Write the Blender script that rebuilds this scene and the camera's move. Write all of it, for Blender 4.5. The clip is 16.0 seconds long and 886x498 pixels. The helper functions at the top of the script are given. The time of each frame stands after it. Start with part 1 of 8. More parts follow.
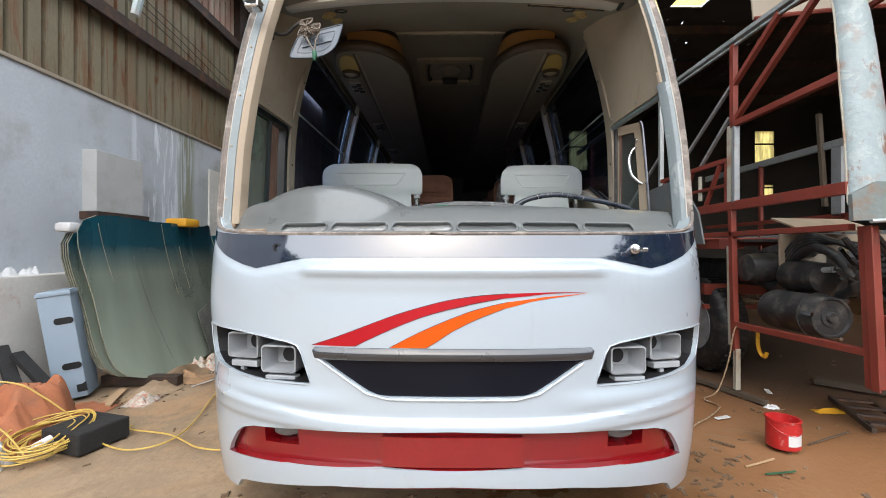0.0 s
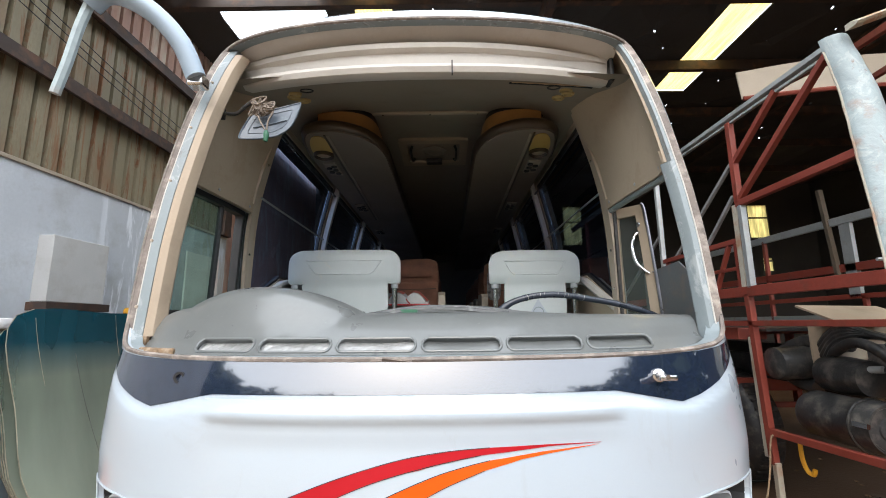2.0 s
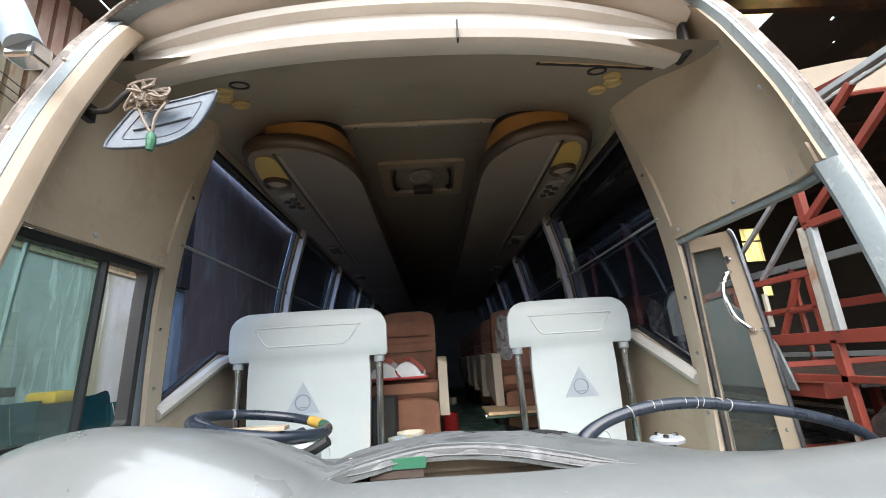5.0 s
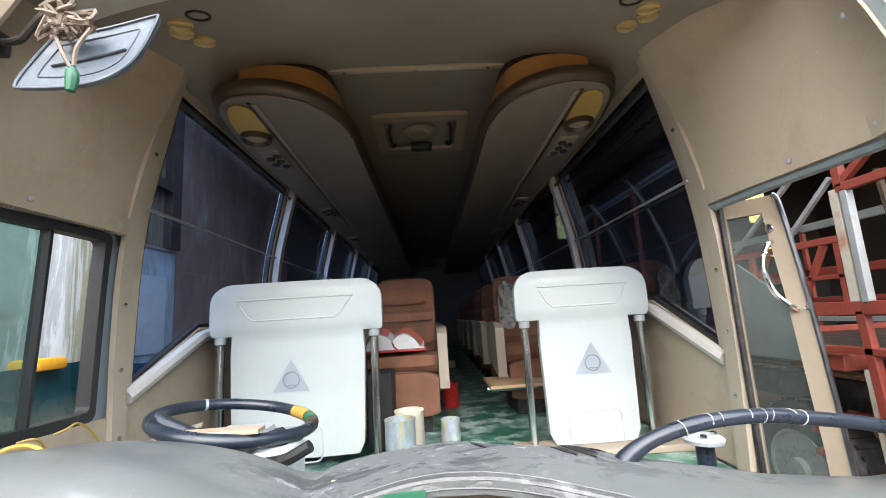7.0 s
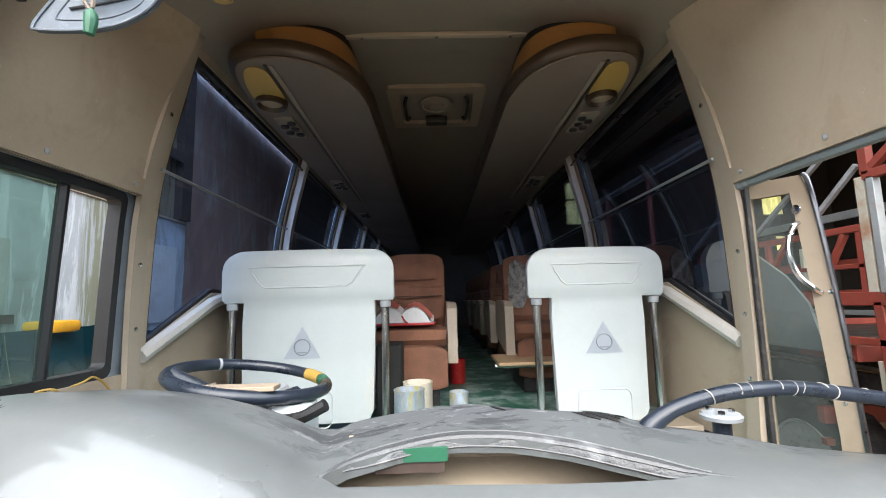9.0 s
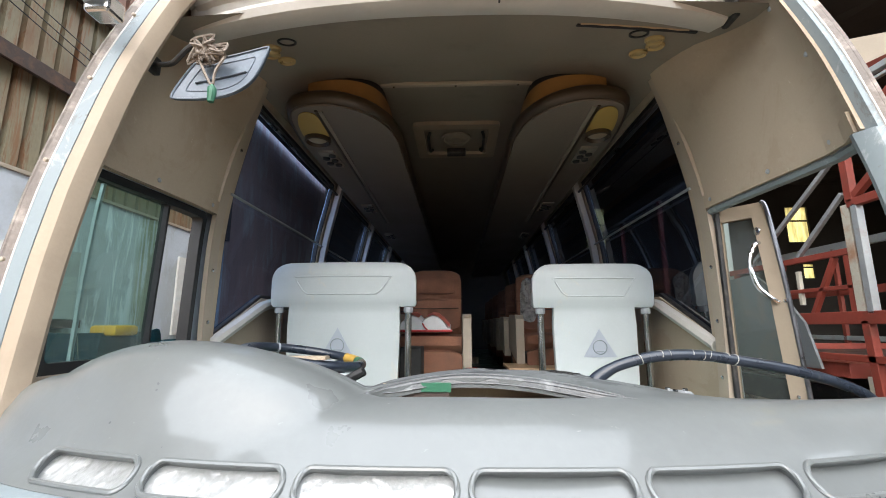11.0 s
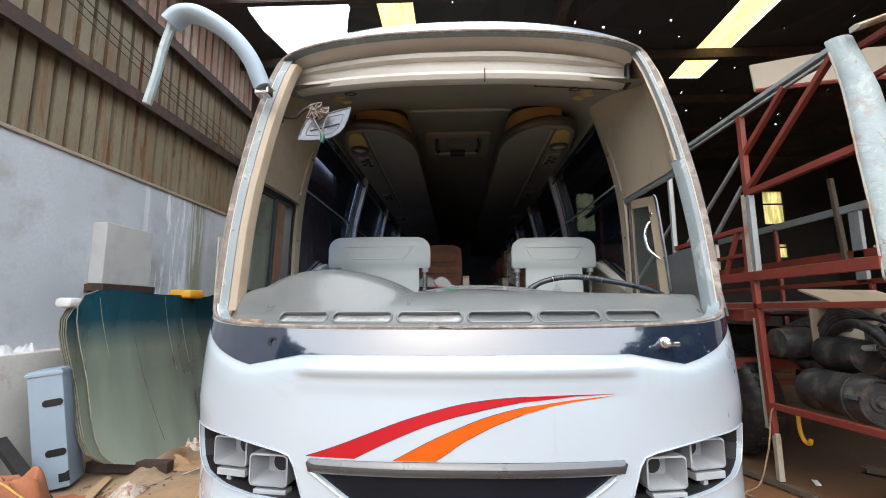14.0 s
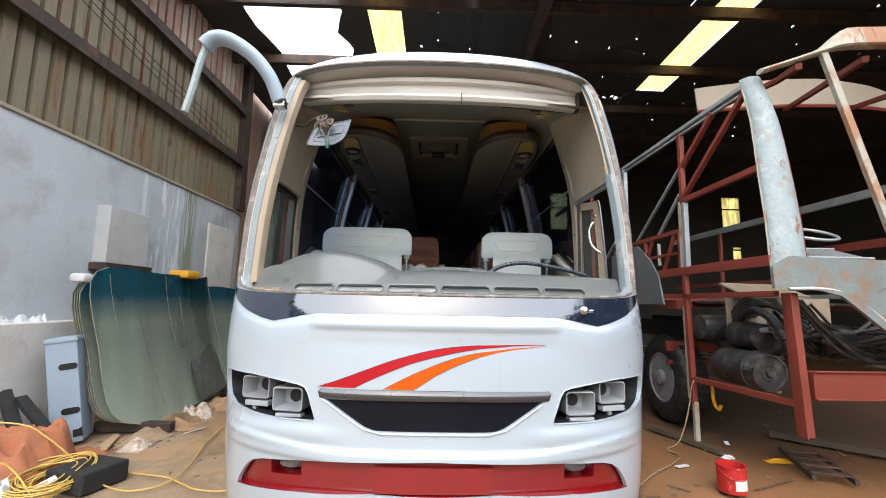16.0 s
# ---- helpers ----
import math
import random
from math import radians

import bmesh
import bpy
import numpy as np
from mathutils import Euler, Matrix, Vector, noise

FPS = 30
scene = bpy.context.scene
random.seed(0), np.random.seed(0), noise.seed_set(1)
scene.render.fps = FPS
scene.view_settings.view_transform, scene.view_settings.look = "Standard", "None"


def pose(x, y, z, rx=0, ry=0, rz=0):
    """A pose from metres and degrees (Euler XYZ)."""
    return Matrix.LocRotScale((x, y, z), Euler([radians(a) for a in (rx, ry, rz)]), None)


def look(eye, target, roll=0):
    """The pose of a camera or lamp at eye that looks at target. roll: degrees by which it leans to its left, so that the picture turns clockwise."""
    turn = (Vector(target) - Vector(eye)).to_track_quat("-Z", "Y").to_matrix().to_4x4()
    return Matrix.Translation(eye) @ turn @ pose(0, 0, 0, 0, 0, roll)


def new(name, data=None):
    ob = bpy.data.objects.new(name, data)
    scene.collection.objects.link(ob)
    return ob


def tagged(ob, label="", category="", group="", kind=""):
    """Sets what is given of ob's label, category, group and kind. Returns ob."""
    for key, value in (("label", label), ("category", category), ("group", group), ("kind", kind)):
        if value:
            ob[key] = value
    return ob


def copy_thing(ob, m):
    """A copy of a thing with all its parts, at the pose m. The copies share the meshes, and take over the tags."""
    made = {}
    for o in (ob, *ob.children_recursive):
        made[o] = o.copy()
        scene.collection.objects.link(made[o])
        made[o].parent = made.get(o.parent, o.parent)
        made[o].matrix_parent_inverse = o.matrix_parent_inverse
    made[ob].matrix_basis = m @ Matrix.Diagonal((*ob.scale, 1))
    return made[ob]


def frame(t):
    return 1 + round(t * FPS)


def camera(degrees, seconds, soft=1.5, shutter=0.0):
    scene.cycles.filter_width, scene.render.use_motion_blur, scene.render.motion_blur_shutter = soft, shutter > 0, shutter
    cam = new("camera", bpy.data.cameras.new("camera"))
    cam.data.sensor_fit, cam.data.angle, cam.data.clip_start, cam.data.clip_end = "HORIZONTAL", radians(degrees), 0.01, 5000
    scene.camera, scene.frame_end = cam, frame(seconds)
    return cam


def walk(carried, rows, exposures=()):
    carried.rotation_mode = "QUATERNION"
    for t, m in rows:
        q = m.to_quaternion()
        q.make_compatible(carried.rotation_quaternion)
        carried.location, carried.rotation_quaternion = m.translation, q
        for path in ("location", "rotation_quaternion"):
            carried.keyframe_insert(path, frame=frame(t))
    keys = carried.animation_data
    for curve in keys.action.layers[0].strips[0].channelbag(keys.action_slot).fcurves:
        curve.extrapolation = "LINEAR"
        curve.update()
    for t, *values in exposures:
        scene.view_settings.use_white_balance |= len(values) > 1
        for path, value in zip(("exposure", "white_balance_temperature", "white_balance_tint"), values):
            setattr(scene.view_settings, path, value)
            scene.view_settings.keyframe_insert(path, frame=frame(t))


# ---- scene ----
# camera and its walk
cam = camera(91.9, 16.0, soft=0.95)
ROWS = [
    (0.0, (-0.018, -0.146, 1.367), (-0.040, 1.654, 1.368), -0.0),
    (0.5, (-0.030, -0.081, 1.401), (-0.055, 1.717, 1.468), 0.1),
    (1.0, (0.001, 0.029, 1.450), (-0.026, 1.822, 1.606), 0.2),
    (1.5, (0.085, 0.157, 1.498), (0.065, 1.939, 1.754), 0.0),
    (2.0, (0.107, 0.279, 1.543), (0.095, 2.053, 1.848), -0.6),
    (2.5, (0.061, 0.446, 1.614), (0.138, 2.187, 2.066), -2.1),
    (3.0, (-0.005, 0.580, 1.659), (0.088, 2.311, 2.142), -2.9),
    (5.3, (0.015, 1.168, 1.803), (0.076, 2.913, 2.240), -3.7),
    (5.5, (-0.012, 1.198, 1.810), (0.059, 2.946, 2.232), -3.8),
    (6.0, (-0.028, 1.251, 1.840), (0.069, 3.017, 2.171), -4.0),
    (6.5, (-0.019, 1.299, 1.864), (0.060, 3.073, 2.155), -3.8),
    (7.0, (0.011, 1.335, 1.877), (0.072, 3.111, 2.159), -3.5),
    (7.5, (0.032, 1.377, 1.876), (0.085, 3.158, 2.126), -3.4),
    (8.0, (0.027, 1.390, 1.872), (0.080, 3.173, 2.103), -3.1),
    (8.5, (0.016, 1.390, 1.860), (0.063, 3.176, 2.073), -2.5),
    (9.0, (-0.027, 1.366, 1.834), (0.004, 3.152, 2.046), -1.4),
    (9.5, (-0.055, 1.318, 1.811), (-0.035, 3.103, 2.037), -0.8),
    (10.0, (-0.018, 1.247, 1.773), (-0.075, 3.027, 2.030), -0.4),
    (10.2, (0.014, 1.204, 1.767), (-0.058, 2.981, 2.036), -0.4),
    (12.3, (-0.021, 0.678, 1.625), (-0.059, 2.443, 1.979), 0.4),
    (12.5, (0.001, 0.608, 1.604), (-0.047, 2.379, 1.921), 0.3),
    (13.0, (0.047, 0.417, 1.568), (0.003, 2.191, 1.869), -0.8),
    (13.5, (0.000, 0.188, 1.528), (-0.047, 1.963, 1.818), -1.3),
    (14.0, (-0.022, -0.021, 1.506), (-0.079, 1.761, 1.752), -0.3),
    (14.5, (0.050, -0.188, 1.458), (-0.030, 1.600, 1.655), 0.3),
    (15.0, (0.104, -0.365, 1.448), (0.028, 1.422, 1.646), 0.7),
    (15.5, (0.062, -0.470, 1.425), (0.011, 1.317, 1.637), 1.1),
    (16.0, (-0.015, -0.588, 1.399), (0.018, 1.198, 1.620), 1.1),
]

walk(cam, [(t, look(eye, aim, roll)) for t, eye, aim, roll in ROWS],
     [(0.0, 1.27), (1.5, 1.31), (2.0, 1.42), (2.5, 1.74), (3.0, 1.8), (5.5, 2.28), (7.0, 2.42), (8.5, 2.42), (9.5, 2.04), (10.0, 2.02), (12.5, 1.58), (14.0, 1.38), (16.0, 1.38)])

# world, daylight
world = bpy.data.worlds.new("overcast_sky")
scene.world = world
world.use_nodes = True
wn = world.node_tree
sky = wn.nodes.new("ShaderNodeTexSky")
sky.sky_type = "NISHITA"
sky.sun_disc = False
sky.sun_elevation = radians(41.1)
sky.sun_rotation = radians(187.3)
sky.dust_density = 3.0
wn.nodes["Background"].inputs["Strength"].default_value = 0.235
soft_white = wn.nodes.new("ShaderNodeMix")
soft_white.data_type = "RGBA"
soft_white.inputs[0].default_value = 0.7
soft_white.inputs[7].default_value = (6.12, 6.5, 6.85, 1)
wn.links.new(sky.outputs[0], soft_white.inputs[6])
wn.links.new(soft_white.outputs[2], wn.nodes["Background"].inputs["Color"])
sun_data = bpy.data.lights.new("sun", "SUN")
sun_data.energy = 0.75
sun_data.angle = radians(110)
sun_data.color = (0.985, 0.99, 0.98)
sun = new("sun", sun_data)
sun.matrix_world = look((-1.2, -9.4, 8.4), (0, 0, 0))


# materials
def mat(name, base, rough=0.6, metal=0.0, vary=0.15, scale=3.0, fine=60.0, bump=0.1, dirt=None, dirt_amount=0.0,
        coat=0.0, spots=0.5, island=0.0, clear=0.0, stretch=(1, 1, 1), coat_ior=1.5, spec=0.5, wet=0.0):
    m = bpy.data.materials.new(name)
    m.use_nodes = True
    nt = m.node_tree
    bs = nt.nodes["Principled BSDF"]
    co = nt.nodes.new("ShaderNodeTexCoord")
    mp = nt.nodes.new("ShaderNodeMapping")
    mp.inputs["Scale"].default_value = stretch
    nt.links.new(co.outputs["Object"], mp.inputs["Vector"])

    def noise_at(s, detail=5.0):
        n = nt.nodes.new("ShaderNodeTexNoise")
        n.inputs["Scale"].default_value = s
        n.inputs["Detail"].default_value = detail
        n.inputs["Roughness"].default_value = 0.6
        nt.links.new(mp.outputs[0], n.inputs["Vector"])
        return n.outputs["Fac"]

    big, small = noise_at(scale), noise_at(fine, 3.0)

    def mix(fac, a, b):
        x = nt.nodes.new("ShaderNodeMix")
        x.data_type = "RGBA"
        for sock, val in ((x.inputs[0], fac), (x.inputs[6], a), (x.inputs[7], b)):
            if isinstance(val, (int, float)):
                sock.default_value = val
            elif isinstance(val, tuple):
                sock.default_value = (*val, 1)
            else:
                nt.links.new(val, sock)
        return x.outputs[2]

    def ramp(src, lo, hi):
        r = nt.nodes.new("ShaderNodeMapRange")
        r.inputs[1].default_value, r.inputs[2].default_value = lo, hi
        nt.links.new(src, r.inputs[0])
        return r.outputs[0]

    dark = tuple(c * (1 - vary) for c in base)
    light = tuple(min(1, c * (1 + vary * 0.7)) for c in base)
    col = mix(ramp(big, 0.3, 0.7), dark, light)
    col = mix(ramp(small, 0.25, 0.9), col, tuple(c * (1 - vary * 0.8) for c in base))
    if dirt:
        w = noise_at(scale * 1.7, 8.0)
        r = ramp(w, spots, spots + 0.18)
        k = nt.nodes.new("ShaderNodeMath")
        k.operation = "MULTIPLY"
        k.inputs[1].default_value = dirt_amount
        nt.links.new(r, k.inputs[0])
        col = mix(k.outputs[0], col, dirt)
    if island:
        oi = nt.nodes.new("ShaderNodeObjectInfo")
        hs = nt.nodes.new("ShaderNodeHueSaturation")
        nt.links.new(col, hs.inputs["Color"])
        nt.links.new(ramp(oi.outputs["Random"], 0.0, 1.0), hs.inputs["Value"])
        mr = hs.inputs["Value"].links[0].from_node
        mr.inputs[3].default_value, mr.inputs[4].default_value = 1 - island, 1 + island
        col = hs.outputs[0]
    nt.links.new(col, bs.inputs["Base Color"])
    rr = nt.nodes.new("ShaderNodeMapRange")
    rr.inputs[1].default_value, rr.inputs[2].default_value = 0.3, 0.7
    rr.inputs[3].default_value, rr.inputs[4].default_value = max(0.02, rough * 0.8), min(1, rough * 1.2)
    nt.links.new(big, rr.inputs[0])
    rough_out = rr.outputs[0]
    if wet:
        sx = nt.nodes.new("ShaderNodeSeparateXYZ")
        nt.links.new(co.outputs["Object"], sx.inputs[0])
        east = ramp(sx.outputs[0], -1.2, 1.6)
        add = nt.nodes.new("ShaderNodeMath")
        add.operation = "MULTIPLY_ADD"
        add.inputs[1].default_value = 0.2
        nt.links.new(east, add.inputs[0])
        nt.links.new(noise_at(0.55, 6.0), add.inputs[2])
        pool = ramp(add.outputs[0], 0.5, 0.66)
        wm = nt.nodes.new("ShaderNodeMix")
        nt.links.new(pool, wm.inputs[0])
        nt.links.new(rough_out, wm.inputs[2])
        wm.inputs[3].default_value = wet
        rough_out = wm.outputs[0]
        col = mix(pool, col, (0.115, 0.055, 0.021))
        nt.links.new(col, bs.inputs["Base Color"])
    nt.links.new(rough_out, bs.inputs["Roughness"])
    bs.inputs["Metallic"].default_value = metal
    bs.inputs["Coat Weight"].default_value = coat
    bs.inputs["Coat Roughness"].default_value = 0.05
    bs.inputs["Coat IOR"].default_value = coat_ior
    bs.inputs["Specular IOR Level"].default_value = spec
    bs.inputs["Transmission Weight"].default_value = clear
    if bump:
        bp = nt.nodes.new("ShaderNodeBump")
        bp.inputs["Strength"].default_value = bump
        bp.inputs["Distance"].default_value = 0.01
        nt.links.new(small, bp.inputs["Height"])
        nt.links.new(bp.outputs[0], bs.inputs["Normal"])
    return m


def glass_mat(name, tint, rough=0.02, veil=None, veil_amount=0.0, share=1.0):
    """A thin pane: tinted see-through, mirror gloss by Fresnel, and a veil for dust and painted haze."""
    m = bpy.data.materials.new(name)
    m.use_nodes = True
    nt = m.node_tree
    nt.nodes.remove(nt.nodes["Principled BSDF"])
    out = nt.nodes["Material Output"]
    tr = nt.nodes.new("ShaderNodeBsdfTransparent")
    tr.inputs[0].default_value = (*tint, 1)
    gl = nt.nodes.new("ShaderNodeBsdfGlossy")
    gl.inputs["Roughness"].default_value = rough
    fr = nt.nodes.new("ShaderNodeFresnel")
    fr.inputs[0].default_value = 1.5
    sh = nt.nodes.new("ShaderNodeMath")
    sh.operation = "MULTIPLY"
    sh.inputs[1].default_value = share
    nt.links.new(fr.outputs[0], sh.inputs[0])
    mx = nt.nodes.new("ShaderNodeMixShader")
    last = tr.outputs[0]
    if veil:
        df = nt.nodes.new("ShaderNodeBsdfDiffuse")
        df.inputs[0].default_value = (*veil, 1)
        no = nt.nodes.new("ShaderNodeTexNoise")
        no.inputs["Scale"].default_value = 2.2
        no.inputs["Detail"].default_value = 7
        co = nt.nodes.new("ShaderNodeTexCoord")
        nt.links.new(co.outputs["Object"], no.inputs["Vector"])
        mr = nt.nodes.new("ShaderNodeMapRange")
        mr.inputs[1].default_value, mr.inputs[2].default_value = 0.3, 0.75
        mr.inputs[3].default_value, mr.inputs[4].default_value = veil_amount * 0.5, min(1, veil_amount * 1.4)
        nt.links.new(no.outputs["Fac"], mr.inputs[0])
        mv = nt.nodes.new("ShaderNodeMixShader")
        nt.links.new(mr.outputs[0], mv.inputs[0])
        nt.links.new(last, mv.inputs[1])
        nt.links.new(df.outputs[0], mv.inputs[2])
        last = mv.outputs[0]
    nt.links.new(sh.outputs[0], mx.inputs[0])
    nt.links.new(last, mx.inputs[1])
    nt.links.new(gl.outputs[0], mx.inputs[2])
    nt.links.new(mx.outputs[0], out.inputs[0])
    return m


def screen_mat(name):
    """Laminated green glass, shading to teal along its top, under streaks of dust."""
    m = bpy.data.materials.new(name)
    m.use_nodes = True
    nt = m.node_tree
    nt.nodes.remove(nt.nodes["Principled BSDF"])
    co = nt.nodes.new("ShaderNodeTexCoord")
    sp = nt.nodes.new("ShaderNodeSeparateXYZ")
    nt.links.new(co.outputs["Object"], sp.inputs[0])

    def streaks(scale, stretch):
        mp = nt.nodes.new("ShaderNodeMapping")
        mp.inputs["Scale"].default_value = stretch
        nt.links.new(co.outputs["Object"], mp.inputs["Vector"])
        no = nt.nodes.new("ShaderNodeTexNoise")
        no.inputs["Scale"].default_value = scale
        no.inputs["Detail"].default_value = 7
        nt.links.new(mp.outputs[0], no.inputs["Vector"])
        return no.outputs["Fac"]

    def remap(src, a, b, c, d):
        r = nt.nodes.new("ShaderNodeMapRange")
        for k, v in enumerate((a, b, c, d)):
            r.inputs[k + 1].default_value = v
        nt.links.new(src, r.inputs[0])
        return r.outputs[0]

    def blend(fac, a, b):
        x = nt.nodes.new("ShaderNodeMix")
        x.data_type = "RGBA"
        nt.links.new(fac, x.inputs[0])
        x.inputs[6].default_value, x.inputs[7].default_value = (*a, 1), (*b, 1)
        return x.outputs[2]
    top = remap(sp.outputs[2], 1.12, 1.42, 0.0, 1.0)
    tr = nt.nodes.new("ShaderNodeBsdfTransparent")
    nt.links.new(blend(top, (0.5, 0.66, 0.58), (0.04, 0.2, 0.24)), tr.inputs[0])
    df = nt.nodes.new("ShaderNodeBsdfDiffuse")
    nt.links.new(blend(top, (0.25, 0.29, 0.235), (0.012, 0.085, 0.12)), df.inputs[0])
    mv = nt.nodes.new("ShaderNodeMixShader")
    low = remap(sp.outputs[2], 0.1, 0.9, 0.34, 0.0)
    sm = nt.nodes.new("ShaderNodeMath")
    sm.operation = "ADD"
    nt.links.new(low, sm.inputs[0])
    nt.links.new(remap(streaks(1.2, (2, 3.0, 0.35)), 0.3, 0.72, 0.42, 0.64), sm.inputs[1])
    nt.links.new(sm.outputs[0], mv.inputs[0])
    nt.links.new(tr.outputs[0], mv.inputs[1])
    nt.links.new(df.outputs[0], mv.inputs[2])
    gl = nt.nodes.new("ShaderNodeBsdfGlossy")
    gl.inputs["Roughness"].default_value = 0.06
    fr = nt.nodes.new("ShaderNodeFresnel")
    fr.inputs[0].default_value = 1.45
    mx = nt.nodes.new("ShaderNodeMixShader")
    nt.links.new(fr.outputs[0], mx.inputs[0])
    nt.links.new(mv.outputs[0], mx.inputs[1])
    nt.links.new(gl.outputs[0], mx.inputs[2])
    nt.links.new(mx.outputs[0], nt.nodes["Material Output"].inputs[0])
    return m


def sheet_mat(name, color):
    """Yellowed corrugated plastic that lets daylight through."""
    m = bpy.data.materials.new(name)
    m.use_nodes = True
    nt = m.node_tree
    nt.nodes.remove(nt.nodes["Principled BSDF"])
    co = nt.nodes.new("ShaderNodeTexCoord")
    no = nt.nodes.new("ShaderNodeTexNoise")
    no.inputs["Scale"].default_value = 2.0
    no.inputs["Detail"].default_value = 8
    mp = nt.nodes.new("ShaderNodeMapping")
    mp.inputs["Scale"].default_value = (6, 0.7, 1)
    nt.links.new(co.outputs["Object"], mp.inputs["Vector"])
    nt.links.new(mp.outputs[0], no.inputs["Vector"])
    cr = nt.nodes.new("ShaderNodeValToRGB")
    cr.color_ramp.elements[0].position, cr.color_ramp.elements[1].position = 0.35, 0.62
    cr.color_ramp.elements[0].color = (*[c * 0.6 for c in color], 1)
    cr.color_ramp.elements[1].color = (*color, 1)
    nt.links.new(no.outputs["Fac"], cr.inputs[0])
    tl = nt.nodes.new("ShaderNodeBsdfTranslucent")
    nt.links.new(cr.outputs[0], tl.inputs[0])
    nt.links.new(tl.outputs[0], nt.nodes["Material Output"].inputs[0])
    return m


